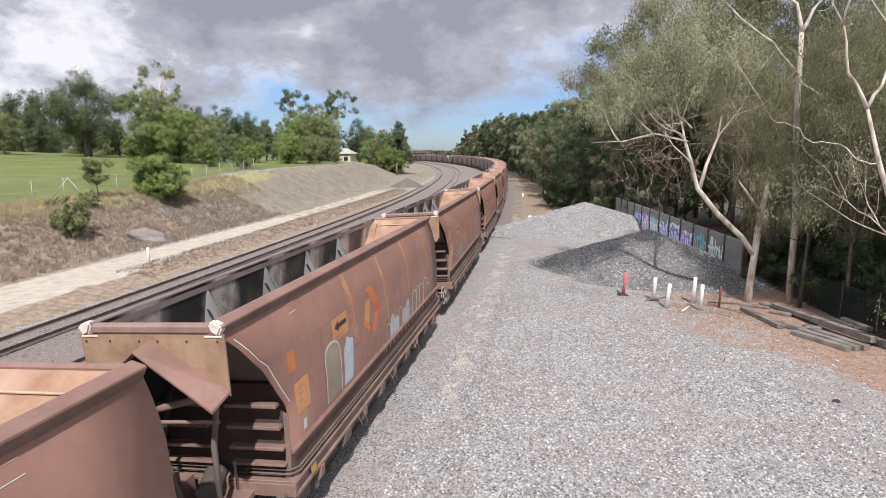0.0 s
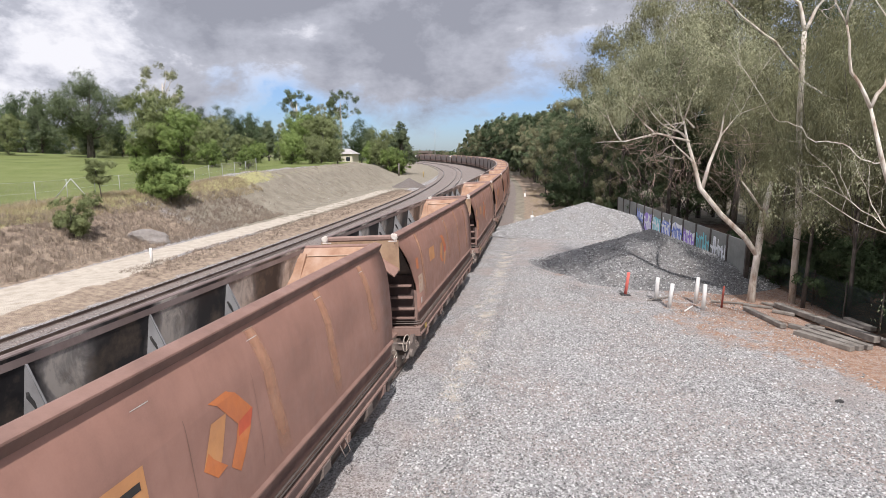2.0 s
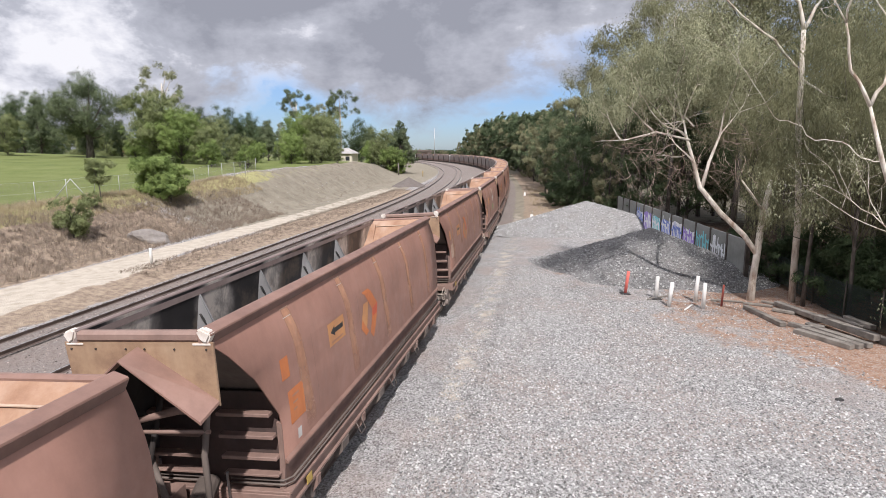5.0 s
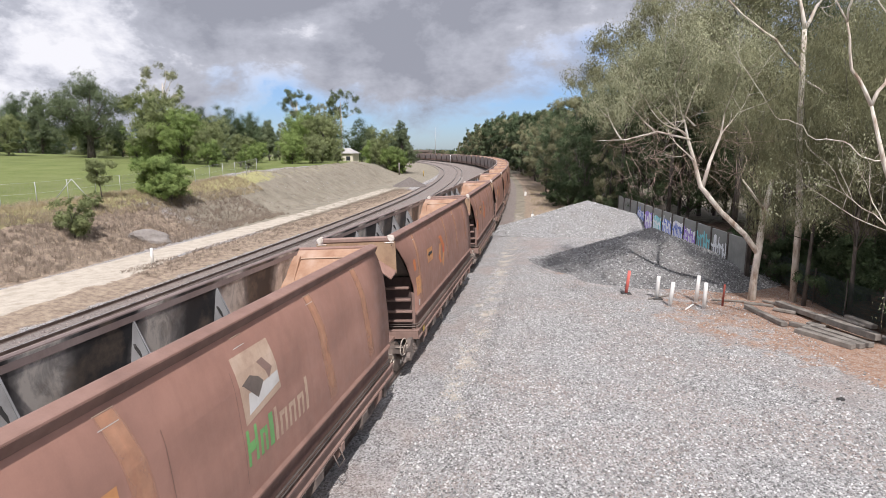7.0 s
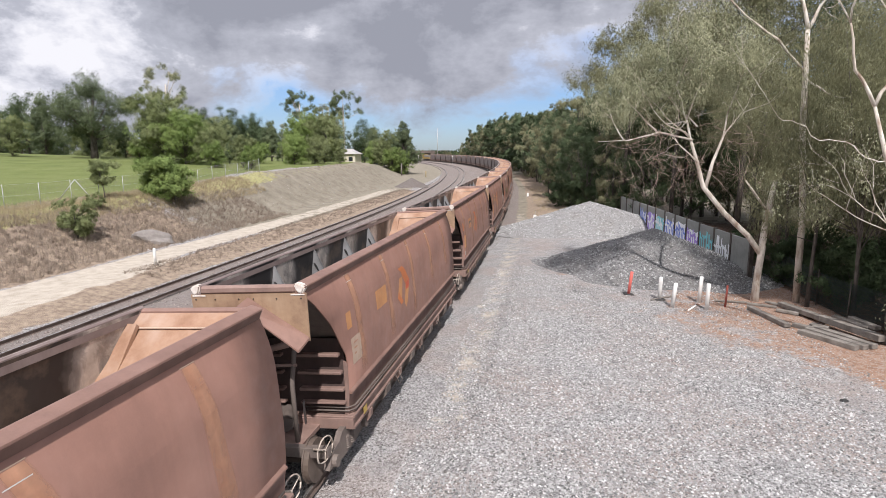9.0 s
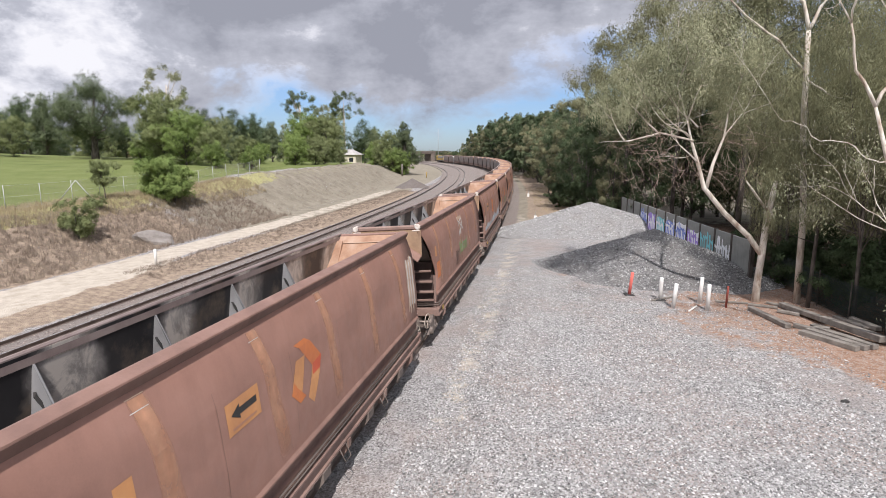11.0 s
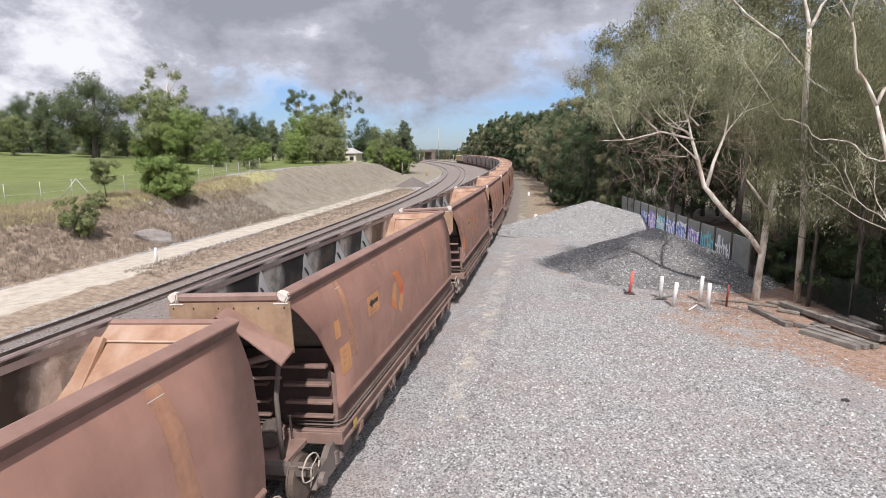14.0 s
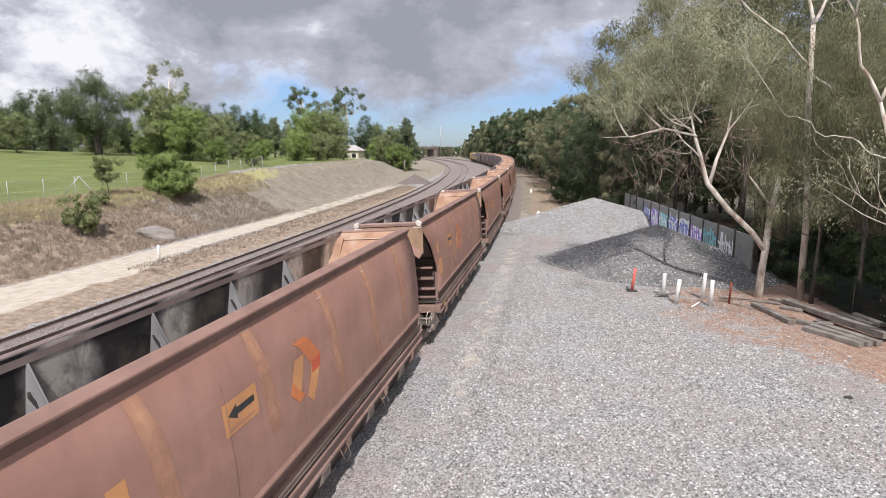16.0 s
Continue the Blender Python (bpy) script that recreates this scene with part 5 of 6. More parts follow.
# ---- marker posts ----


def marker_post(x, y, h, material, label, base=True, lean=(0, 0), r=0.055, group="marker posts"):
    t = empty("marker_post", pose(x, y, ground_z(x, y), lean[0], lean[1], 0))
    tagged(t, label, "post", group)
    bm = bmesh.new()
    tube(bm, [(0, 0, -0.05), (0, 0, h - 0.02), (0, 0, h)], [r, r, r * 0.8], 12)
    part("shaft", bm, material, t, smooth=True)
    if base:
        bm = bmesh.new()
        box(bm, -0.24, 0.24, -0.2, 0.2, 0.0, 0.06, 0.02)
        part("base", bm, M["rubber"], t, "black rubber base")
    return t


marker_post(8.81, 26.9, 1.15, M["post_orange"], "red-orange marker post on a black rubber base", True, (0, 6), 0.075)
marker_post(9.96, 25.95, 1.1, M["post_white"], "white plastic marker post in the gravel", True, (0, 2), 0.085)
marker_post(10.08, 24.68, 1.12, M["post_white"], "white plastic marker post in the gravel", False, (0, 5), 0.085)
marker_post(11.59, 25.44, 1.25, M["post_white"], "white plastic marker post in red dirt", False, (0, 3), 0.085)
marker_post(11.45, 24.31, 1.18, M["post_white"], "white plastic marker post in red dirt", False, (0, 1), 0.085)
marker_post(12.45, 24.68, 1.0, M["post_red"], "dull red steel star picket in red dirt", False, (0, 2), 0.045)
marker_post(-18.34, 34.58, 1.05, M["post_white"], "white post on the verge of the dirt road", False, (0, 0), 0.085)


def far_marker(x, y):
    t = marker_post(x, y, 1.0, M["galv"], "thin signal marker with a white plate beside the line", False, (0, 3), 0.03, "line markers")
    boxed("plate", (-0.15, 0.15, -0.04, 0.0, 0.05, 0.6), M["post_white"], t, "white plate", 0.01)
    return t


far_marker(8.67, 56.26)
far_marker(12.15, 86.2)

# ---- old timber sleepers ----


def timber(x, y, z, turn, length, tilt=0.0, roll=0.0, w=0.25, h=0.16):
    bm = bmesh.new()
    box(bm, -w / 2, w / 2, -length / 2, length / 2, 0, h, 0.015)
    bmesh.ops.subdivide_edges(bm, edges=[e for e in bm.edges if abs(e.verts[0].co.y - e.verts[1].co.y) > 0.5], cuts=5)
    for v in bm.verts:
        v.co += Vector(noise.noise_vector(v.co * 2.3 + Vector((x, y, z)))) * 0.018
    ob = part("timber_sleeper", bm, M["timber"])
    ob.matrix_basis = pose(x, y, z, tilt, roll, turn)
    return tagged(ob, "grey weathered timber sleeper lying in a loose heap", "timber", "timber sleepers")


def beam(x0, y0, x1, y1, z=0.02, w=0.26, h=0.17, tilt=0.0, roll=0.0):
    turn = math.degrees(math.atan2(-(x1 - x0), y1 - y0))
    return timber((x0 + x1) / 2, (y0 + y1) / 2, z, turn, math.hypot(x1 - x0, y1 - y0), tilt, roll, w, h)


for args in ((13.31, 24.25, 13.42, 21.6), (14.95, 24.7, 15.15, 22.0, 0.08, 0.3, 0.2, 2), (15.0, 22.0, 15.5, 19.45, 0.17, 0.3, 0.24), (13.5, 20.95, 14.35, 19.05, 0.0, 0.28, 0.18), (13.95, 21.2, 14.7, 19.1, 0.0, 0.28, 0.18),
             (14.35, 21.4, 15.05, 19.15, 0.01, 0.28, 0.18), (16.35, 22.3, 16.45, 20.9, 0.12), (16.05, 22.8, 16.2, 21.2, 0.02), (13.75, 21.8, 14.2, 21.2, 0.02, 0.24, 0.15), (15.85, 20.3, 15.95, 18.6, 0.03, 0.3, 0.2),
             (14.3, 23.9, 14.9, 23.3, 0.02, 0.2, 0.12), (13.6, 25.0, 14.6, 24.4, 0.02, 0.12, 0.1), (14.6, 25.3, 15.3, 24.3, 0.02, 0.1, 0.1), (12.4, 25.6, 13.7, 25.2, 0.02, 0.09, 0.08), (14.5, 21.9, 14.9, 21.4, 0.02, 0.3, 0.1)):
    beam(*args)
beam(9.5, 25.75, 11.0, 26.6, 0.02, 0.08, 0.07)

bm = bmesh.new()
box(bm, -0.10, 0.10, -0.07, 0.07, 0, 0.07, 0.02)
ob = part("timber_offcut", bm, M["rubber"])
ob.matrix_basis = pose(11.08, 14.95, 0.0, 0, 0, 12)
tagged(ob, "small dark offcut lying on the gravel", "offcut")
tubed_ob = tubed("stake_stub", [(10.53, 24.04, 0.03), (11.1, 24.6, 0.1)], 0.035, M["post_white"])
tagged(tubed_ob, "fallen white stake lying on red dirt", "stake")

# ---- plants ----


def leaf_cloud(rng, centres, count, spread, size, aspect=0.4, droop=0.3, flat=1.0, per=60, tuft=0.42):
    """Many single leaves in hanging tufts round the centres: arrays of vertices and faces."""
    c = np.array(centres)
    tufts_n = max(1, count // per)
    pick = rng.integers(0, len(c), tufts_n)
    off = rng.normal(0, 1, (tufts_n, 3))
    far = np.linalg.norm(off, axis=1)[:, None]
    off = off / far * np.minimum(far, 1.25 + 0.2 * np.tanh(far - 1.25)) * np.array([spread, spread, spread * flat]) * 1.15
    g = np.repeat(np.arange(tufts_n), per)
    count = len(g)
    loc = rng.normal(0, 1, (count, 3)) * (rng.uniform(0.6, 1.35, (tufts_n, 1)) * spread * tuft)[g] * np.array([1.0, 1.0, 0.8 + 0.5 * min(droop, 1.2)])
    p = (c[pick] + off)[g] + loc
    out = off / (np.linalg.norm(off, axis=1)[:, None] + 1e-9)
    face = out[g] * 1.0 + loc / (np.linalg.norm(loc, axis=1)[:, None] + 1e-9) * 0.7 + rng.normal(0, 0.28, (count, 3))
    face[:, 2] += 0.3
    d = rng.normal(0, 1, (count, 3))
    d[:, 2] -= droop * 2
    face /= np.linalg.norm(face, axis=1)[:, None] + 1e-9
    d -= face * (d * face).sum(1)[:, None] * 0.85
    d /= np.linalg.norm(d, axis=1)[:, None] + 1e-9
    e = np.cross(d, face)
    e /= np.linalg.norm(e, axis=1)[:, None] + 1e-9
    ln = size * rng.uniform(0.6, 1.4, (count, 1))
    w = ln * aspect * 0.6
    v = np.stack([p + d * ln * 0.25 - e * w, p + d * ln * 0.3 + e * w, p + d * ln], 1).reshape(-1, 3)
    f = np.arange(count * 3).reshape(-1, 3)
    return v, f


def crown_part(name, v, f, material, parent, label=""):
    me = bpy.data.meshes.new(name)
    me.from_pydata(v.tolist(), [], f.tolist())
    me.materials.append(material)
    ob = new(name, me)
    ob.parent = parent
    if label:
        ob["label"] = label
    return ob


def grow(bm, rng, start, way, length, radius, depth, tips, bend=0.25, up=0.1, forks=(2, 3), shrink=0.68, sides=6, droop=0.0):
    """Limbs that fork and taper; collects the ends in tips."""
    pts, rad = [Vector(start)], [radius]
    d = Vector(way).normalized()
    n = 4 if depth > 1 else 3
    for i in range(n):
        d = (d + Vector(rng.normal(0, bend, 3)) * 0.6 + Vector((0, 0, up - droop * (1 if depth < 2 else 0)))).normalized()
        pts.append(pts[-1] + d * length / n)
        rad.append(radius * (1 - 0.35 * (i + 1) / n))
    tube(bm, pts, rad, sides if depth > 1 else 4)
    if depth <= 2:
        tips.append(pts[-1])
        tips.append(pts[len(pts) // 2])
    if depth > 0:
        for k in range(rng.integers(forks[0], forks[1] + 1)):
            nd = (d + Vector(rng.normal(0, 0.62, 3))).normalized()
            grow(bm, rng, pts[-1], nd, length * shrink * rng.uniform(0.75, 1.2), rad[-1] * 0.72, depth - 1, tips, bend, up, forks, shrink, sides, droop)
        if depth > 1:
            nd = (d + Vector(rng.normal(0, 0.9, 3))).normalized()
            grow(bm, rng, pts[2], nd, length * shrink * 0.8, rad[2] * 0.5, depth - 2, tips, bend, up, forks, shrink, sides, droop)


def crown_tree(name, seed, h, wide, base, clumps, leaves_n, leaf_size, trunk_r, bark_mat, leaf_mat, label, category="tree", shape="dome", aspect=0.4, droop=0.3, tight=0.16, deep=0.5):
    """A tree whose leaf clumps fill a dome, cone or tiers; limbs run from the trunk to the clumps."""
    rng = np.random.default_rng(seed)
    t = empty(name)
    tagged(t, label, category)
    mid, c = (base + h) / 2, (h - base) / 2
    cs = []
    while len(cs) < clumps:
        d = rng.normal(0, 1, 3)
        d /= np.linalg.norm(d)
        r = rng.uniform(deep, 1.0)
        lump = 1 + 0.16 * math.sin(3 * math.atan2(d[1], d[0]) + seed) + 0.12 * math.sin(5 * d[2] + seed * 2)
        x, y, z = d[0] * wide * r * lump, d[1] * wide * r * lump, mid + d[2] * c * r
        if shape == "cone":
            k = 1.15 * (1 - (z - base) / (h - base)) + 0.12
            x, y = x * k, y * k
        if shape == "tier":
            z = base + round((z - base) / (h - base) * 4) / 4 * (h - base) + rng.uniform(-0.3, 0.3)
        cs.append((x, y, z))
    bm = bmesh.new()
    lean = rng.normal(0, 0.25, 2)
    top = Vector((lean[0], lean[1], base + (h - base) * 0.55))
    tube(bm, [(0, 0, -0.3), (lean[0] * 0.2, lean[1] * 0.2, base * 0.6 + 0.2), (lean[0] * 0.6, lean[1] * 0.6, base + (h - base) * 0.2), top], [trunk_r * 1.3, trunk_r, trunk_r * 0.8, trunk_r * 0.35], 9)
    for i, p in enumerate(cs[::2]):
        f = rng.uniform(0.1, 0.8)
        zj = min(max(base * 0.8, base + (p[2] - base) * f * 0.7), top.z)
        kj = float(np.interp(zj, [0, base * 0.6 + 0.2, base + (h - base) * 0.2, top.z], [0, 0.2, 0.6, 1.0]))
        s0 = Vector((lean[0] * kj, lean[1] * kj, zj))
        pm = s0.lerp(Vector(p), 0.55) + Vector((0, 0, -0.06 * (Vector(p) - s0).length))
        tube(bm, [s0, pm, Vector(p)], [trunk_r * 0.32, trunk_r * 0.18, trunk_r * 0.06], 5)
    part("trunk", bm, bark_mat, t, smooth=True)
    v, f = leaf_cloud(rng, cs, leaves_n, wide * tight, leaf_size, aspect, droop, 0.55 if shape == "tier" else 0.85)
    crown_part("crown", v, f, leaf_mat, t)
    return t


def scatter(templates, spots, seed, group, size=(0.85, 1.2)):
    """Copies of the template plants; the first spots take the templates themselves."""
    rng = random.Random(seed)
    used = set()
    for i, spot in enumerate(spots):
        x, y = spot[0], spot[1]
        k = spot[3] if len(spot) > 3 else rng.randrange(len(templates))
        z = ground_z(x, y)
        sc = spot[2] if len(spot) > 2 and spot[2] else rng.uniform(*size)
        m = pose(x, y, z, 0, 0, rng.uniform(0, 360))
        t = templates[k]
        if k in used:
            t = copy_thing(t, m)
        else:
            used.add(k)
            t.matrix_basis = m
        t.scale = (sc, sc, sc)
        t["group"] = group
    for k, t in enumerate(templates):
        if k not in used:
            for o in (*t.children_recursive, t):
                bpy.data.objects.remove(o)


# woods on the outer side of the curve
WOOD_LEAF = ("leaf_she", "leaf_dark", "leaf_she", "leaf_dark", "leaf_fig")
WOOD_LABEL = ("dense dark green sheoak in the line-side wood", "dense dark broadleaf tree in the line-side wood", "grey-green gum tree in the line-side wood",
              "dense dark green sheoak in the line-side wood", "olive green tree in the line-side wood")
wood = [crown_tree("wood_tree", 11 + i, 15.0 + (i % 3), 3.9 + 0.3 * (i % 2), 0.6, 44, 17000, 0.23, 0.17, M["dark_bark"], M[WOOD_LEAF[i]], WOOD_LABEL[i], aspect=0.42, droop=0.5, tight=0.12, deep=0.55) for i in range(5)]
wood_far = [crown_tree("wood_tree", 21 + i, 15.0 + (i % 3), 4.0 + 0.4 * (i % 2), 0.6, 34, 5200, 0.46, 0.17, M["dark_bark"], M[WOOD_LEAF[i]], WOOD_LABEL[i], aspect=0.5, droop=0.4, tight=0.12, deep=0.55) for i in range(5)]
spots, far_spots = [], []
rg = random.Random(8)
for s in range(56, 520, 5):
    edge = float(np.interp(s, [56, 70, 100, 200, 300, 500], [13.0, 9.5, 7.4, 7.6, 9.0, 10.0]))
    tall = float(np.interp(s, [56, 90, 150, 260, 320, 350], [0.62, 0.78, 1.05, 1.32, 1.25, 0.5]))
    for row, off in enumerate((0.0, 5.5, 12.0)):
        if (s > 230 and row == 1 and s % 2) or (s > 300 and row == 2):
            continue
        x, y, h = line(s + rg.uniform(-2, 2), -(edge + off + rg.uniform(-0.8, 1.5)))
        (spots if s < 120 else far_spots).append((x, y, (tall * rg.uniform(0.8, 1.08), (max(tall, 0.95) if s < 330 else tall) * rg.uniform(0.95, 1.15), (max(tall, 1.1) if s < 330 else tall) * rg.uniform(1.05, 1.25))[row], rg.choice((0, 1, 3, 3, 4, 2))))
near_spots = [(22.0 + rg.uniform(0, 7), 15 + k * 3.4, rg.uniform(0.8, 1.1), k % 3) for k in range(14)]
near_spots += [(26 + rg.uniform(0, 6), 24 + k * 5, rg.uniform(1.25, 1.5), k % 3) for k in range(8)]
wood_near = [crown_tree("wood_tree", 41 + i, 15.5 + i, 3.9, 0.6, 36, 40000, 0.14, 0.17, M["dark_bark"], M[("leaf_she", "leaf_dark", "leaf_she")[i]], WOOD_LABEL[i % 2], aspect=0.34, droop=0.8, tight=0.17, deep=0.45) for i in range(3)]
scatter(wood_near, near_spots, 23, "trees of the line-side wood")
scatter(wood, spots, 3, "trees of the line-side wood")
scatter(wood_far, far_spots, 13, "trees of the line-side wood")


# the pale gum before the wood, with its leaning limb
def build_gum():
    rng = np.random.default_rng(4)
    t = empty("gum_tree", pose(14.3, 25.7, 0))
    tagged(t, "pale-barked gum tree with a leaning limb and drooping foliage", "gum tree")
    bm, tips = bmesh.new(), []
    tube(bm, [(0, 0, -0.2), (0.02, 0, 1.0), (0.12, 0, 2.4), (0.2, 0.05, 3.6), (0.42, 0.1, 5.0), (0.5, 0.1, 5.6)], [0.19, 0.155, 0.15, 0.135, 0.12, 0.08], 12)
    tube(bm, [(0.1, 0, 2.2), (-0.5, 0.1, 3.05), (-1.6, 0.3, 4.1), (-2.6, 0.4, 5.3), (-2.95, 0.4, 6.4), (-3.3, 0.5, 7.5), (-3.5, 0.5, 8.3)], [0.125, 0.12, 0.115, 0.105, 0.085, 0.06, 0.04], 10)
    tube(bm, [(-2.5, 0.4, 5.2), (-2.2, 0.5, 6.4), (-1.75, 0.6, 7.6), (-1.6, 0.7, 8.6)], [0.10, 0.075, 0.05, 0.03], 8)
    tube(bm, [(-3.2, 0.45, 7.4), (-4.8, 0.2, 7.75), (-6.2, 0.1, 7.4), (-7.6, 0.0, 7.35)], [0.055, 0.042, 0.028, 0.008], 7)
    tube(bm, [(0.3, 0.05, 4.1), (-0.4, 0.2, 5.1), (-0.8, 0.2, 5.6)], [0.06, 0.05, 0.03], 6)
    part("trunk", bm, M["gum_bark"], t, "pale smooth bark with brown patches", True)
    bm = bmesh.new()
    for p, d, ln in (((-3.5, 0.5, 8.3), (-0.5, 0.2, 1), 1.7), ((-3.5, 0.5, 8.3), (0.3, -0.3, 1), 1.6), ((-1.6, 0.7, 8.6), (0.3, 0.2, 1), 1.6), ((-3.3, 0.5, 7.5), (-1, 0.3, 0.5), 1.9),
                     ((-3.3, 0.5, 7.5), (-0.8, -0.5, 0.8), 1.9), ((-1.75, 0.6, 7.6), (0.8, 0.3, 0.7), 1.5), ((-4.8, 0.2, 7.65), (-0.7, 0, 0.8), 1.6), ((-6.4, 0.1, 7.4), (-0.6, 0.3, 0.5), 1.2),
                     ((-2.95, 0.4, 6.4), (-0.7, -0.6, 0.6), 1.5), ((-3.0, 0.5, 8.0), (-1, 0, 1), 2.2)):
        grow(bm, rng, p, d, ln, 0.04, 3, tips, 0.3, 0.06, (2, 3), 0.72, 5)
    part("branch_work", bm, M["gum_bark"], t, "thin pale branches", True)
    pts = [(p.x, p.y, p.z) for p in tips if p.z > 8.6 or p.x < -5.2]
    v, f = leaf_cloud(rng, pts, 27000, 0.46, 0.11, 0.26, 1.1, tuft=0.42)
    v2, f2 = leaf_cloud(rng, [(-4.6, 0.3, 10.6), (-3.4, 0.8, 11.4), (-5.6, 0.0, 9.6), (-6.2, 0.2, 8.6), (-2.4, 0.6, 11.0), (-4.0, -0.2, 9.6), (-6.6, 0.4, 9.9), (-5.2, 0.9, 11.2), (-1.4, 0.9, 10.0), (-3.0, 0.2, 10.2), (-1.0, 0.5, 11.2)], 24000, 0.7, 0.11, 0.26, 1.1, 0.7, tuft=0.3)
    crown_part("crown", np.concatenate([v, v2]), np.concatenate([f, f2 + len(v)]), M["leaf_gum"], t, "drooping grey-green leaves")
    bm, more = bmesh.new(), []
    for k in range(80):
        p = (-3.0 + rng.uniform(-3.4, 2.6), 0.3 + rng.normal(0, 0.4), rng.uniform(5.8, 8.2))
        grow(bm, rng, p, (rng.normal(0, 0.6), rng.normal(0, 0.5), rng.uniform(-0.8, 0.4)), rng.uniform(0.6, 1.1), 0.009, 2, more, 0.35, -0.05, (2, 3), 0.7, 4)
    part("dead_brushwood", bm, M["twig"], t, "bare reddish dead twigs", True)
    return t


build_gum()


def build_tall_gum(x, y, seed, h, label, leafy, limbs, trunk):
    """A tall gum given by the bends of its trunk and main limbs."""
    rng = np.random.default_rng(seed)
    t = empty("gum_tree", pose(x, y, ground_z(x, y)))
    tagged(t, label, "gum tree")
    bm, tips = bmesh.new(), []
    tube(bm, trunk[0], trunk[1], 10)
    for pts, r0, r1 in limbs:
        fine = []
        for a, b in zip(pts, pts[1:]):
            for k in range(3):
                p = Vector(a).lerp(Vector(b), k / 3)
                fine.append(p + (Vector(rng.normal(0, 0.035, 3)) if k else Vector()))
        pts = fine + [Vector(pts[-1])]
        n = len(pts)
        tube(bm, pts, [r0 + (r1 - r0) * i / (n - 1) for i in range(n)], 7)
        d = Vector(pts[-1]) - Vector(pts[-2])
        for k in range(3):
            grow(bm, rng, pts[-1], d.normalized() + Vector(rng.normal(0, 0.5, 3)), 1.6, r1 * 0.9, 3, tips, 0.3, 0.08, (2, 3), 0.74, 5)
    part("trunk", bm, M["gum_bark"], t, "pale smooth trunk and limbs", True)
    pts = [(p.x, p.y, p.z) for p in tips]
    v, f = leaf_cloud(rng, pts, leafy * 4, 0.44, 0.11, 0.26, 1.1, tuft=0.42)
    crown_part("crown", v, f, M["leaf_gum"], t, "thin drooping grey-green leaves")
    return t


build_tall_gum(16.1, 25.5, 7, 15, "tall white-limbed gum tree above the dark sheoaks", 9000,
               [([(-0.6, 0, 10.2), (-1.9, 0, 11.6), (-3.4, 0, 12.6), (-4.4, 0.2, 13.6)], 0.065, 0.03), ([(-0.7, 0, 12.0), (-0.9, 0.2, 13.2), (-1.9, 0.4, 14.0)], 0.09, 0.04),
                ([(-0.7, 0, 12.0), (-0.2, 0.1, 13.0), (0.4, 0.2, 13.9)], 0.08, 0.04), ([(-0.6, 0, 10.0), (0.6, 0.3, 9.4), (1.4, 0.4, 9.2)], 0.05, 0.02)],
               ([(0, 0, -0.2), (-0.1, 0, 4), (-0.5, 0, 8), (-0.62, 0, 10.2), (-0.7, 0, 12.0)], [0.15, 0.14, 0.125, 0.115, 0.09]))
build_tall_gum(14.9, 18.2, 9, 12, "leaning pale gum tree with sparse hanging leaves", 1500,
               [([(-1.0, 0, 6.6), (-1.6, 0.1, 6.7), (-2.2, 0.2, 7.2), (-3.0, 0.3, 7.25), (-3.7, 0.4, 7.8), (-4.3, 0.45, 8.0), (-5.0, 0.5, 9.0)], 0.022, 0.006), ([(-1.6, 0, 8.3), (-1.0, 0.2, 9.4), (-0.4, 0.4, 10.6)], 0.06, 0.03),
                ([(-1.6, 0, 8.3), (-2.2, 0.2, 9.4), (-2.5, 0.2, 10.8)], 0.06, 0.03), ([(0.3, 0, 3.6), (-0.4, -0.2, 4.2), (-0.6, -0.3, 4.3)], 0.04, 0.02), ([(0.1, 0, 4.6), (0.8, -0.5, 5.0), (1.1, -0.7, 4.8)], 0.05, 0.02)],
               ([(1.5, 0, -0.2), (1.1, 0, 1.6), (0.3, 0, 3.6), (-0.4, 0, 5.2), (-1.0, 0, 6.6), (-1.6, 0, 8.3)], [0.13, 0.115, 0.1, 0.085, 0.07, 0.045]))

# sheoaks with thin trunks and hanging needles
she = [crown_tree("sheoak_tree", 31 + i, 13.0 + i, 2.7, 2.6, 30, 36000, 0.19, 0.085, M["dark_bark"], M["leaf_she"], "dark drooping sheoak with a thin grey trunk", "tree", "dome", 0.1, 1.4, 0.21, 0.3) for i in range(2)]
scatter(she, [(16.1, 24.7, 0.95, 0), (16.6, 22.5, 0.9, 1), (18.6, 18.2, 1.0, 1), (17.9, 29.5, 1.05, 0), (19.6, 25.5, 1.1, 1), (20.2, 21.5, 1.15, 0), (19.4, 15.5, 1.0, 0), (18.6, 35.0, 1.1, 1), (21.0, 29.0, 1.2, 0)], 5, "sheoaks beside the yard")

# trees and shrubs of the lawn side
fig = crown_tree("fig_tree", 51, 18.2, 8.8, 3.8, 64, 46000, 0.36, 0.7, M["dark_bark"], M["leaf_fig"], "broad dark fig tree standing on the lawn", tight=0.14, deep=0.5)
scatter([fig], [(-70, 113, 0.86, 0)], 1, "trees of the park")
gum_far = crown_tree("park_gum", 57, 25.0, 6.0, 14.0, 22, 7000, 0.42, 0.4, M["gum_bark"], M["leaf_gum"], "tall open-crowned gum tree in the park", tight=0.13, deep=0.7)
pine = crown_tree("park_gum", 58, 31.0, 7.0, 18.0, 24, 9000, 0.5, 0.45, M["gum_bark"], M["leaf_fig"], "tall gum tree with tiered dark crown", tight=0.13, deep=0.55)
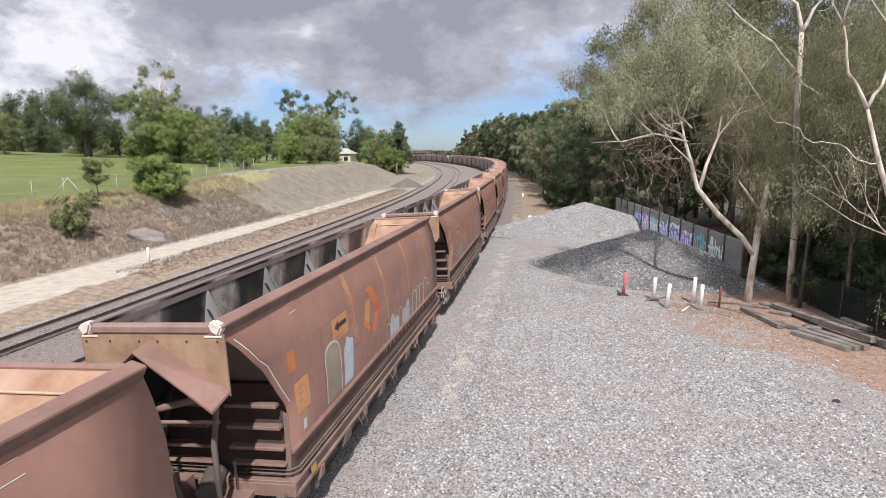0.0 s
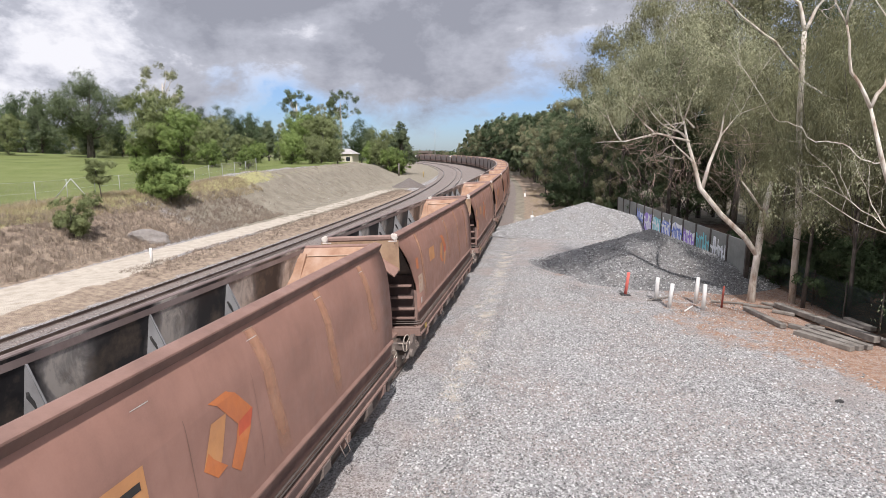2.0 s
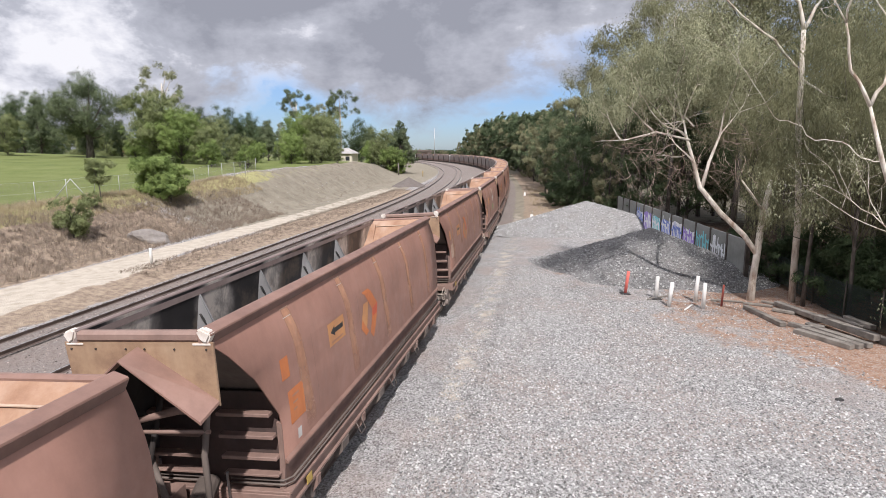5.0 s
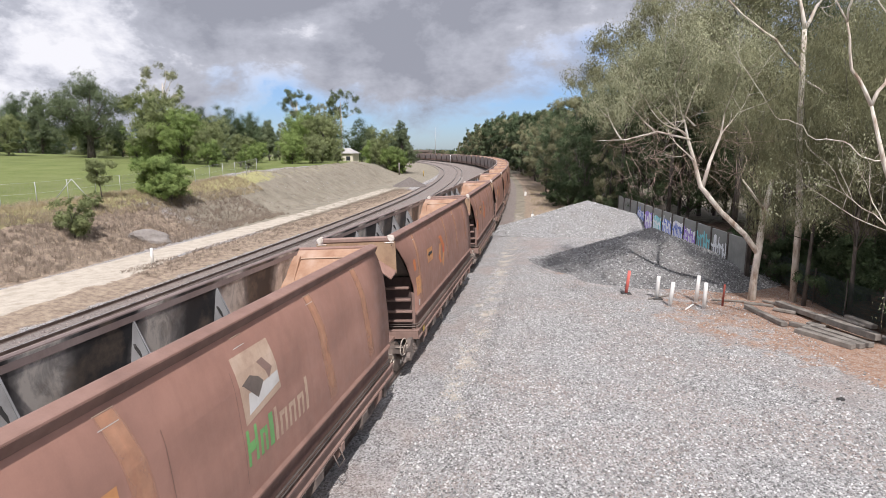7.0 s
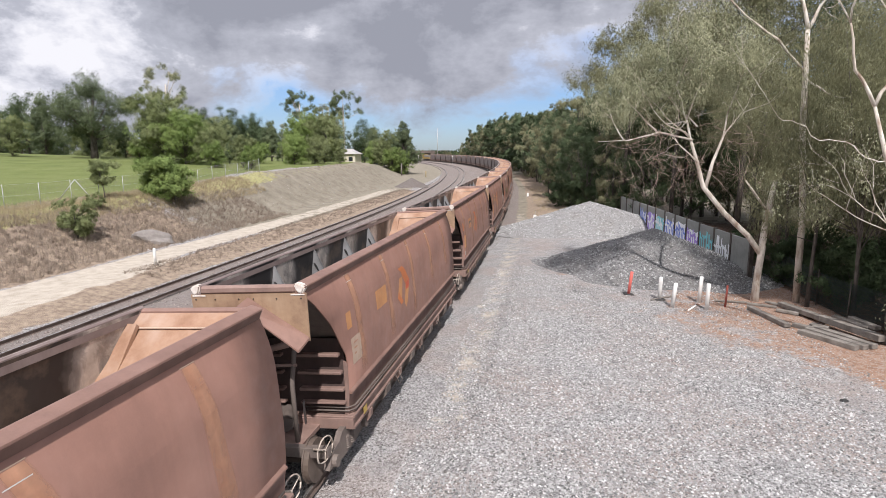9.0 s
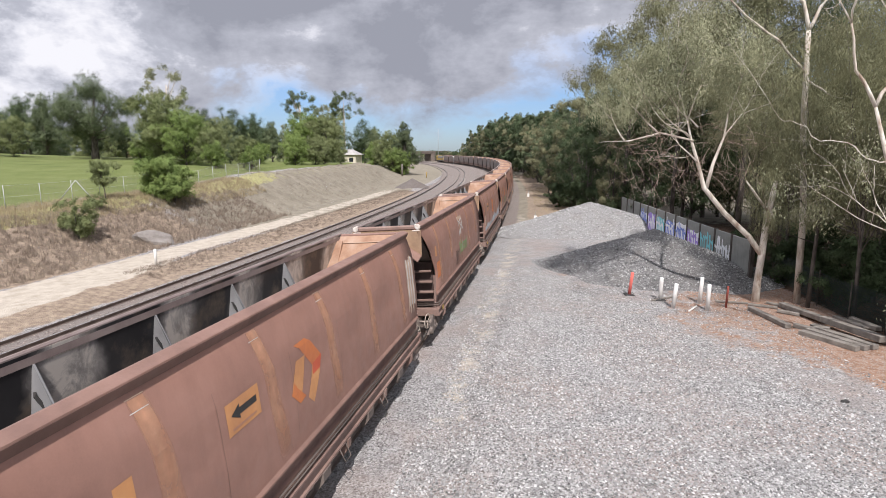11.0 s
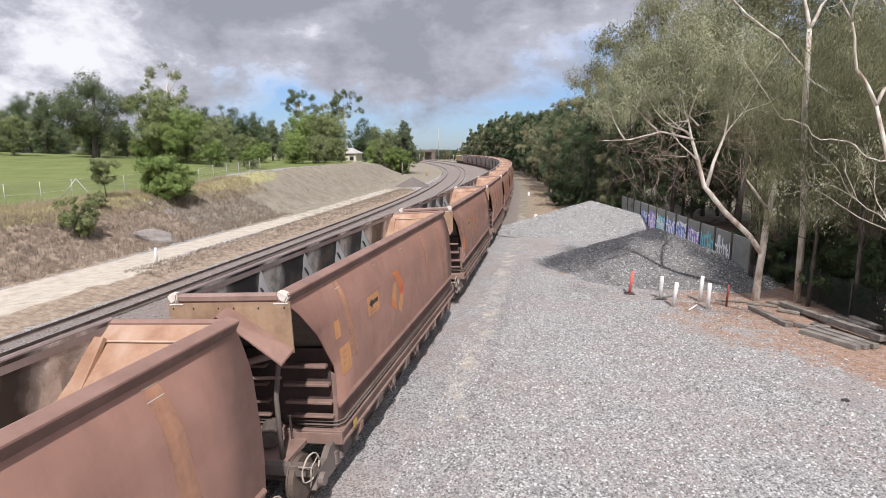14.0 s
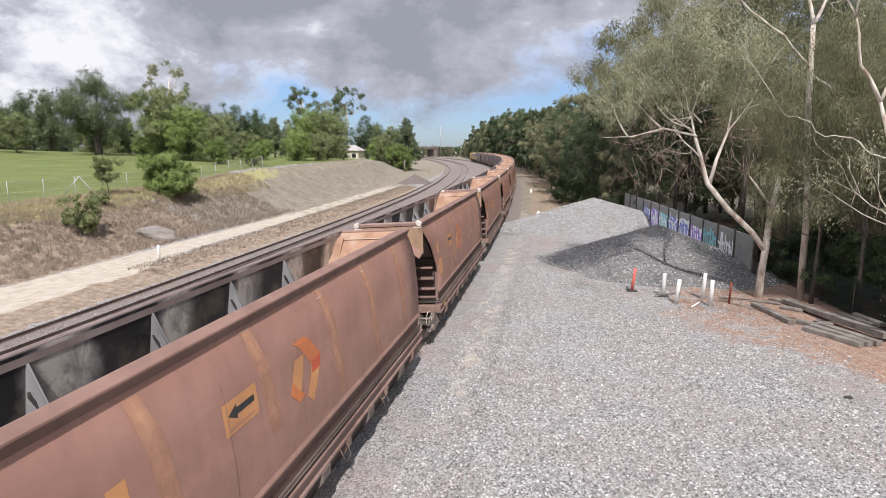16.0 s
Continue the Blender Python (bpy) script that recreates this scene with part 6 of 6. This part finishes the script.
scatter([gum_far, pine], [(-73, 150, 0.96, 0), (-66, 258, 1.05, 1), (-47, 260, 1.05, 1), (-55, 266, 1.1, 0), (-84, 300, 0.8, 0)], 2, "tall gums of the park")
behind = crown_tree("wood_gum", 99, 21.0, 4.8, 10.0, 34, 26000, 0.24, 0.17, M["dark_bark"], M["leaf_she"], "tall grey-green gum rising over the wood", "gum tree", aspect=0.3, droop=0.8, tight=0.15)
scatter([behind], [(18.2, 59, 1.0, 0), (20.5, 52, 0.95, 0), (22.5, 44, 1.1, 0)], 8, "tall gums over the wood")
green = [crown_tree("park_tree", 61 + i, (10.0, 11.5, 13.0, 12.0)[i], (4.6, 4.3, 5.6, 3.6)[i], 0.15, 84, 19000, 0.32, 0.2, M["dark_bark"], M[("leaf_bright", "leaf_olive", "leaf_dark", "leaf_fig")[i]],
                    ("bright green rounded tree by the fence", "olive green tree by the park", "dark round-crowned tree in the park", "grey-green tree in the park")[i], shape=("dome", "dome", "dome", "cone")[i], tight=0.15, deep=0.4) for i in range(4)]
spots = [(-50, 100, 1.2, 1), (-45, 98, 0.95, 0), (-54, 108, 1.0, 0), (-46, 112, 0.85, 1), (-61, 160, 1.12, 2), (-57, 166, 1.05, 2), (-40, 96, 0.62, 1), (-36, 88, 0.42, 0), (-33, 92, 0.5, 1), (-29, 84, 0.36, 0),
         (-37, 150, 1.3, 0), (-31, 146, 1.15, 1), (-34, 158, 1.35, 1), (-30, 112, 0.6, 0), (-27, 116, 0.55, 1), (-40, 130, 0.8, 3),
         (-28, 216, 1.25, 3), (-33, 224, 1.3, 2), (-20, 172, 0.7, 1), (-23, 180, 0.75, 0), (-16, 168, 0.65, 1), (-13, 172, 1.35, 3), (-18, 174, 1.1, 1), (-16, 166, 0.7, 0), (-13.5, 168, 0.7, 0), (-15, 178, 1.0, 1), (-17, 186, 0.9, 0),
         (-95, 135, 1.15, 3), (-104, 142, 1.1, 2), (-112, 150, 1.2, 3), (-125, 152, 1.2, 2), (-92, 112, 0.85, 1), (-84, 110, 0.75, 1), (-135, 170, 1.3, 2), (-150, 190, 1.4, 3),
         (-88, 178, 0.9, 1), (-75, 185, 1.0, 2), (-64, 190, 1.2, 3), (-70, 210, 1.3, 2), (-55, 205, 1.2, 1), (-47, 190, 1.1, 3), (-44, 215, 1.3, 2), (-80, 128, 0.55, 1), (-104, 176, 0.9, 1), (-98, 184, 0.8, 0), (-112, 190, 0.9, 3), (-122, 200, 0.9, 2), (-132, 215, 1.0, 3), (-88, 205, 0.9, 2)] + [(-190 + k * 8.5, 196 + 9 * (k % 3), 1.0 + 0.12 * (k % 4), (2, 3, 1, 2, 3)[k % 5]) for k in range(15)]
rg = random.Random(31)
spots += [(-52 + k * 2.6 + rg.uniform(-0.8, 0.8), 100 + 2.2 * k + rg.uniform(-3, 5), rg.uniform(0.34, 0.52), rg.choice((0, 1, 1, 3))) for k in range(12)]
spots += [(-76 + k * 5.5, 122 + 3 * (k % 3), rg.uniform(0.6, 0.85), rg.choice((1, 2, 3))) for k in range(6)]
scatter(green, spots, 4, "trees of the park")
rg = random.Random(21)
rim = [crown_tree("distant_tree", 71 + i, 14.0 + 2 * i, 6.5, 0.5, 36, 6000, 0.6, 0.3, M["dark_bark"], M[("leaf_dark", "leaf_fig")[i]], "dark tree on the horizon") for i in range(2)]
spots = [(-160 + k * 11 + rg.uniform(-4, 4), 300 + rg.uniform(-20, 60), rg.uniform(0.8, 1.15)) for k in range(12)]
spots += [(-90 + k * 16 + rg.uniform(-4, 4), 560 + rg.uniform(-20, 40), rg.uniform(0.3, 0.45)) for k in range(14)]
spots += [(-330 + k * 12, 265 + rg.uniform(-25, 40), rg.uniform(0.9, 1.3)) for k in range(22)]
scatter(rim, spots, 6, "trees on the horizon")

shrub = [crown_tree("shrub", 81 + i, 3.0, (1.35, 1.2, 1.3)[i], 0.1, 40, 12000, 0.13, 0.05, M["dark_bark"], M[("leaf_bright", "leaf_olive", "leaf_dark")[i]],
                    ("dense bright green shrub on the bank", "olive green shrub on the dry bank", "dark green shrub by the fence")[i], "shrub", aspect=0.45, tight=0.17) for i in range(3)]
scatter(shrub, [(-26.3, 52.0, 1.5, 0), (-25.4, 38.2, 1.05, 1), (-26.9, 52.8, 1.3, 0), (-25.7, 52.9, 1.3, 0), (-27.4, 44.0, 0.5, 1)], 7, "shrubs of the bank")
sapling = crown_tree("sapling", 91, 3.3, 1.15, 1.1, 22, 6500, 0.14, 0.04, M["dark_bark"], M["leaf_olive"], "small slender tree by the wire fence", "sapling", tight=0.18)
scatter([sapling], [(-28.6, 47.0, 1.0, 0)], 9, "saplings of the bank")
scatter([crown_tree("undergrowth_shrub", 95, 2.6, 1.5, 0.1, 34, 9000, 0.16, 0.05, M["dark_bark"], M["leaf_dark"], "dark undergrowth shrub beneath the sheoaks", "shrub", aspect=0.3)],
        [(17.6 + (k % 3) * 1.7, 15.5 + k * 1.5, 0.8 + 0.1 * (k % 4)) for k in range(13)] + [(18.4, 60, 1.3), (16.4, 63, 1.1), (14.6, 66, 1.2), (13.9, 71, 1.1)], 17, "undergrowth of the wood")


def tufts(name, spots_fn, count, blades, size, material, label, category, seed, thick=0.012):
    """Grass or dead stems in tufts, one object."""
    rng = np.random.default_rng(seed)
    pts = spots_fn(rng, count)
    s, d = along(pts[:, 0], pts[:, 1])
    z = height(pts[:, 0], pts[:, 1], s, d)
    base = np.repeat(np.stack([pts[:, 0], pts[:, 1], z - 0.02], -1), blades, axis=0)
    n = len(base)
    base = base + rng.normal(0, 0.07, (n, 3)) * np.array([1, 1, 0])
    lean = rng.normal(0, 0.35, (n, 3))
    lean[:, 2] = 1
    ln = size * rng.uniform(0.4, 1.2, (n, 1))
    tip = base + lean * ln
    side = np.stack([rng.normal(0, 1, n), rng.normal(0, 1, n), np.zeros(n)], -1)
    side /= np.linalg.norm(side, axis=1)[:, None]
    v = np.stack([base - side * thick, base + side * thick, tip], 1).reshape(-1, 3)
    f = np.arange(n * 3).reshape(-1, 3)
    me = bpy.data.meshes.new(name)
    me.from_pydata(v.tolist(), [], f.tolist())
    me.materials.append(material)
    return tagged(new(name, me), label, category, kind="stuff")


def band(s0, s1, d0, d1):
    def fn(rng, count):
        out = []
        for s, d in zip(rng.uniform(s0, s1, count), rng.uniform(d0, d1, count)):
            x, y, _ = line(s, d)
            out.append((x, y))
        return np.array(out)
    return fn


tufts("dead_brush", band(14, 60, 22.8, 30.0), 5200, 10, 0.42, M["dead_brush"], "grey-brown dead brush covering the cutting bank", "brush", 1)
tufts("dry_grass", band(12, 66, 28.5, 34.0), 5200, 10, 0.42, M["dry_blade"], "tall straw-coloured grass along the fence", "grass", 2)
tufts("verge_grass", band(28, 100, 16.3, 19.4), 2600, 9, 0.2, M["dead_brush"], "dry tussocks on the stony verge", "grass", 3)
tufts("mound_weeds", band(44, 130, 24, 34), 900, 8, 0.3, M["dead_brush"], "sparse weeds on the grey mound", "weeds", 4)
tufts("far_verge_weeds", band(55, 110, -8, -4.2), 700, 8, 0.25, M["dry_blade"], "dry weeds beside the line", "weeds", 5)


def stones(name, fn, count, size, material, label, seed, dz=0.0):
    """Loose crushed stone lying on the ground, one object."""
    rng = np.random.default_rng(seed)
    pts = fn(rng, count)
    s, d = along(pts[:, 0], pts[:, 1])
    z = height(pts[:, 0], pts[:, 1], s, d) + dz
    octa = np.array([(1, 0, 0), (0, 1, 0), (-1, 0, 0), (0, -1, 0), (0, 0, 0.8), (0, 0, -0.6)], float)
    fa = np.array([(0, 1, 4), (1, 2, 4), (2, 3, 4), (3, 0, 4), (1, 0, 5), (2, 1, 5), (3, 2, 5), (0, 3, 5)])
    n = len(pts)
    sc = size * rng.uniform(0.5, 1.3, (n, 1, 1)) * rng.uniform(0.6, 1.2, (n, 1, 3))
    ang = rng.uniform(0, 2 * np.pi, n)
    v = octa[None] * sc + rng.normal(0, 0.16, (n, 6, 3)) * size
    ca, sa = np.cos(ang)[:, None], np.sin(ang)[:, None]
    vx, vy = v[..., 0] * ca - v[..., 1] * sa, v[..., 0] * sa + v[..., 1] * ca
    w = np.stack([vx + pts[:, 0, None], vy + pts[:, 1, None], v[..., 2] + z[:, None] + size * 0.2], -1).reshape(-1, 3)
    f = (fa[None] + (np.arange(n) * 6)[:, None, None]).reshape(-1, 3)
    me = bpy.data.meshes.new(name)
    me.from_pydata(w.tolist(), [], f.tolist())
    me.materials.append(material)
    return tagged(new(name, me), label, "gravel", kind="stuff")


def yard(rng, count):
    y = 8 + 26 * rng.uniform(0, 1, count) ** 1.5
    x = rng.uniform(-3.4, 13.5, count) + 0.17 * (y - 20) * 0.4
    p = np.stack([x, y], -1)
    s, d = along(p[:, 0], p[:, 1])
    bare = (x + 0.3 * (y - 20) > 9.5) & (rng.uniform(0, 1, count) < 0.78)
    return p[(d < -2.1) & ~bare]


stones("yard_stones", yard, 90000, 0.034, M["stone"], "loose pale grey crushed stone on the yard", 1)
stones("ballast_stones", band(8, 70, 2.2, 15.6), 16000, 0.038, M["stone_brown"], "grey ballast stones between the tracks", 2)
stones("bank_rocks", band(20, 110, 23.2, 30), 260, 0.07, M["stone"], "scattered pale rocks on verge and bank", 3)


def heap_stones(heap, count, size, seed, label, material):
    """Loose stones on the flanks of a heap, one object."""
    rng = np.random.default_rng(seed)
    me = heap.data
    co = np.array([v.co for v in me.vertices])
    quads = np.array([tuple(p.vertices) for p in me.polygons])
    a, b, c = co[quads[:, 0]], co[quads[:, 1]], co[quads[:, 3]]
    area = np.linalg.norm(np.cross(b - a, c - a), axis=1)
    k = rng.choice(len(quads), count, p=area / area.sum())
    u, w = rng.uniform(0, 1, (count, 1)), rng.uniform(0, 1, (count, 1))
    q = co[quads[k]]
    pt = (q[:, 0] * (1 - u) + q[:, 1] * u) * (1 - w) + (q[:, 3] * (1 - u) + q[:, 2] * u) * w
    pt = pt[pt[:, 2] > -0.02] + np.array(heap.matrix_basis.translation)
    n = len(pt)
    octa = np.array([(1, 0, 0), (0, 1, 0), (-1, 0, 0), (0, -1, 0), (0, 0, 0.8), (0, 0, -0.6)], float)
    fa = np.array([(0, 1, 4), (1, 2, 4), (2, 3, 4), (3, 0, 4), (1, 0, 5), (2, 1, 5), (3, 2, 5), (0, 3, 5)])
    v = octa[None] * size * rng.uniform(0.5, 1.3, (n, 1, 1)) + rng.normal(0, 0.2, (n, 6, 3)) * size
    v = (v + pt[:, None]).reshape(-1, 3)
    f = (fa[None] + (np.arange(n) * 6)[:, None, None]).reshape(-1, 3)
    mesh = bpy.data.meshes.new("heap_stones")
    mesh.from_pydata(v.tolist(), [], f.tolist())
    mesh.materials.append(material)
    return tagged(new("heap_stones", mesh), label, "gravel", kind="stuff")


heap_stones(HEAP_A, 14000, 0.05, 11, "loose pale stones on the tall heap", M["stone"])
heap_stones(HEAP_B, 14000, 0.05, 12, "loose grey stones on the darker heap", M["stone_dark"])

# low concrete drain edge beside the dirt road
rail_strip("drain_edge", (([0, 1], [0, 0]), 17.6), 10, 33, [(-0.28, -0.1), (0.28, -0.1), (0.26, 0.05), (-0.26, 0.05)], M["bridge"], 0.0, None)
tagged(bpy.data.objects["drain_edge"], "dark low concrete drain edge beside the dirt road", "drain", kind="structure")


def build_mesh_fence():
    t = empty("shade_fence")
    tagged(t, "dark green mesh fence on thin posts beneath the trees", "fence")
    pts = [(17.9, 31.0), (16.7, 25.0), (16.45, 22.6), (16.6, 20.8), (16.9, 18.6), (17.2, 16.0), (17.5, 13.0)]
    for i, (x, y) in enumerate(pts):
        z = ground_z(x, y)
        tubed("fence_post", [(x, y, z - 0.2), (x, y, z + 1.65)], 0.028, M["dark_bark"], t, sides=6)
        if i:
            x0, y0 = pts[i - 1]
            bm = bmesh.new()
            n = 56
            for k in range(n):
                h = z + 0.08 + k * 0.026
                tube(bm, [(x0 + 0.05, y0, h), (x + 0.05, y, h + 0.01 * math.sin(k + i))], 0.007, 3)
            part("mesh_panel", bm, M["shade_mesh"], t, "dark green shade mesh")


build_mesh_fence()

# concrete lump on the bank
bm = bmesh.new()
bmesh.ops.create_icosphere(bm, subdivisions=3, radius=1.0)
for v in bm.verts:
    n = noise.noise(v.co * 1.3) * 0.35
    v.co = Vector((v.co.x * 1.55, v.co.y * 0.7, v.co.z * 0.75)) * (1 + n)
ob = part("concrete_lump", bm, M["sleeper"])
ob.matrix_basis = pose(-22.4, 42.6, ground_z(-22.4, 42.6) + 0.15, 0, 12, 30)
tagged(ob, "grey lump of old concrete half sunk in the bank", "concrete lump")

# ---- fence along the lawn ----


def build_fence():
    t = empty("wire_fence")
    tagged(t, "chain-link fence on thin galvanised posts along the lawn", "fence")
    ss = list(range(16, 74, 3))
    prev = None
    for s in ss:
        x, y, _ = line(s, 32.6)
        z = ground_z(x, y)
        tubed("fence_post", [(x, y, z - 0.2), (x, y, z + 1.8)], 0.03, M["galv"], t, sides=6)
        if prev:
            for h in (0.15, 0.95, 1.75):
                tubed("wire", [(prev[0], prev[1], prev[2] + h), (x, y, z + h)], 0.007, M["galv"], t, sides=3)
            n = 26
            bm = bmesh.new()
            for k in range(n):
                for a, b in ((k / n, (k + 3) / n), ((k + 3) / n, k / n)):
                    if max(a, b) > 1:
                        continue
                    p0 = (prev[0] + (x - prev[0]) * a, prev[1] + (y - prev[1]) * a, prev[2] + (z - prev[2]) * a + 0.1)
                    p1 = (prev[0] + (x - prev[0]) * b, prev[1] + (y - prev[1]) * b, prev[2] + (z - prev[2]) * b + 1.75)
                    tube(bm, [p0, p1], 0.0028, 3)
            part("mesh_panel", bm, M["timber"], t)
        prev = (x, y, z)
    x, y, _ = line(40.5, 32.6)
    z = ground_z(x, y)
    for dx in (-1.5, 1.3):
        tubed("brace", [(x + dx, y + dx * 0.1, z), (x, y, z + 1.75)], 0.035, M["galv"], t, sides=6)


build_fence()

# ---- buildings, bridge and line furniture in the distance ----


def house(x, y, turn, w, dp, h, roof_h, wall_mat, roof_mat, label, windows=True):
    t = empty("house", pose(x, y, ground_z(x, y), 0, 0, turn))
    tagged(t, label, "house", "houses beyond the trees")
    wall = boxed("wall", (-w / 2, w / 2, -dp / 2, dp / 2, -0.5, h), wall_mat, t, bevel=0.03)
    bm = bmesh.new()
    e = 0.5
    vs = [bm.verts.new(p) for p in ((-w / 2 - e, -dp / 2 - e, h), (w / 2 + e, -dp / 2 - e, h), (w / 2 + e, dp / 2 + e, h), (-w / 2 - e, dp / 2 + e, h), (-w / 2 + dp * 0.3, 0, h + roof_h), (w / 2 - dp * 0.3, 0, h + roof_h))]
    for f in ((0, 1, 5, 4), (1, 2, 5), (2, 3, 4, 5), (3, 0, 4), (3, 2, 1, 0)):
        bm.faces.new([vs[i] for i in f])
    part("roof", bm, roof_mat, t)
    for k in (-1, 1):
        boxed("window", (k * w * 0.25 - 0.6, k * w * 0.25 + 0.6, -dp / 2 - 0.04, -dp / 2 + 0.02, 1.0, 2.2), M["glass_dark"], t, bevel=0.01)
    return t


house(-28.5, 166, -10, 5.2, 5.5, 3.0, 1.5, M["house"], M["roof"], "small cream weatherboard house with hipped sheet roof")
house(-112, 205, 15, 13, 9, 3.4, 2.4, M["house"], M["tile_roof"], "low brick house with terracotta roof beyond the lawn")


def parked_car(x, y, turn, paint, label):
    t = empty("car", pose(x, y, ground_z(x, y), 0, 0, turn))
    tagged(t, label, "car")
    bm = bmesh.new()
    prof = [(-2.2, 0.35), (-2.2, 0.85), (-1.9, 0.98), (-1.5, 1.5), (0.5, 1.55), (1.1, 1.05), (2.1, 0.9), (2.2, 0.4)]
    plate(bm, [(-0.88, py, pz) for py, pz in prof], (1.76, 0, 0))
    bmesh.ops.bevel(bm, geom=list(bm.edges), offset=0.05, segments=1, affect="EDGES")
    body = part("body", bm, paint, t)
    for side in (-1, 1):
        boxed("window", (*sorted((side * 0.88, side * 0.89)), -1.4, 0.6, 1.02, 1.42), M["glass_dark"], body, bevel=0.002)
        for yy in (-1.35, 1.35):
            bm = bmesh.new()
            r = bmesh.ops.create_cone(bm, cap_ends=True, segments=16, radius1=0.34, radius2=0.34, depth=0.22)
            bmesh.ops.transform(bm, matrix=pose(side * 0.78, yy, 0.34, 0, 90, 0), verts=r["verts"])
            part("wheel", bm, M["rubber"], t)
    return t


parked_car(-22.0, 190, 70, M["car"], "dark car parked under the trees")
parked_car(-98, 196, 60, M["paint_teal"], "teal car parked by the house")


def build_overbridge():
    x, y, h = line(416, 6.0)
    t = empty("overbridge", pose(x, y, 0, 0, 0, -math.degrees(h) + 14))
    tagged(t, "brown concrete road bridge over the far tracks", "bridge", kind="structure")
    boxed("deck", (-22, 26, -5, 5, 5.2, 6.1), M["bridge"], t, bevel=0.05)
    boxed("parapet", (-22, 26, -5.2, -4.95, 6.1, 6.9), M["bridge"], t, bevel=0.03)
    boxed("abutment", (-22, -8, -4.8, 5, -0.5, 5.2), M["bridge"], t, bevel=0.05)
    boxed("abutment", (12, 26, -4.8, 5, -0.5, 5.2), M["bridge"], t, bevel=0.05)
    boxed("pier", (0.5, 1.5, -4, 4, -0.5, 5.2), M["bridge"], t, bevel=0.05)
    for k in range(8):
        boxed("parapet_post", (-20 + k * 6, -19.6 + k * 6, -5.3, -4.9, 6.1, 7.05), M["bridge"], t, bevel=0.02)


build_overbridge()


def signal_post(s, left, h, label):
    x, y, _ = line(s, left)
    t = empty("signal_post", pose(x, y, ground_z(x, y)))
    tagged(t, label, "signal", "line signals")
    tubed("mast", [(0, 0, -0.2), (0, 0, h)], 0.09, M["galv"], t)
    boxed("signal_head", (-0.3, 0.3, -0.2, 0.1, h, h + 1.0), M["black"], t, "black signal head", 0.04)
    boxed("lamp_plate", (-0.28, 0.28, -0.25, -0.2, h - 0.1, h + 0.45), M["post_white"], t, "white plate", 0.02)
    return t


signal_post(304, 4.0, 4.0, "slim grey signal mast between the tracks")
signal_post(300, 22.5, 4.2, "slim grey signal mast beside the tracks")
x, y, _ = line(152, 20.5)
marker_post(x, y, 1.5, M["yellow"], "yellow marker post beside the line", False, (0, 0), 0.09, "line markers")
x, y, _ = line(160, 28.0)
marker_post(x, y, 3.4, M["timber"], "grey steel column by the trees", False, (0, 0), 0.2, "line markers")
pole = empty("light_pole", pose(-7, 400, 0))
tagged(pole, "tall thin light pole above the bridge", "pole")
tubed("mast", [(0, 0, 0), (0, 0, 22)], [0.25, 0.12], M["galv"], pole)

# spoil heap by the line
SPOIL = line(111, 18.6)[:2]
gravel_pile("spoil_heap", *SPOIL, 3.6, 5.0, 1.7, M["spoil"], "low brown spoil heap beside the far track", 5.1).location.z = ground_z(*SPOIL)


def motions():
    """The train rolls past the bridge, every vehicle on the same line."""
    for thing, offset, base in TRAIN:
        rows = []
        for k in range(33):
            t = k * 0.5
            rows.append((t, rolling_pose(phase(t) * WAGON_L + offset, base)))
        walk(thing, rows)


motions()
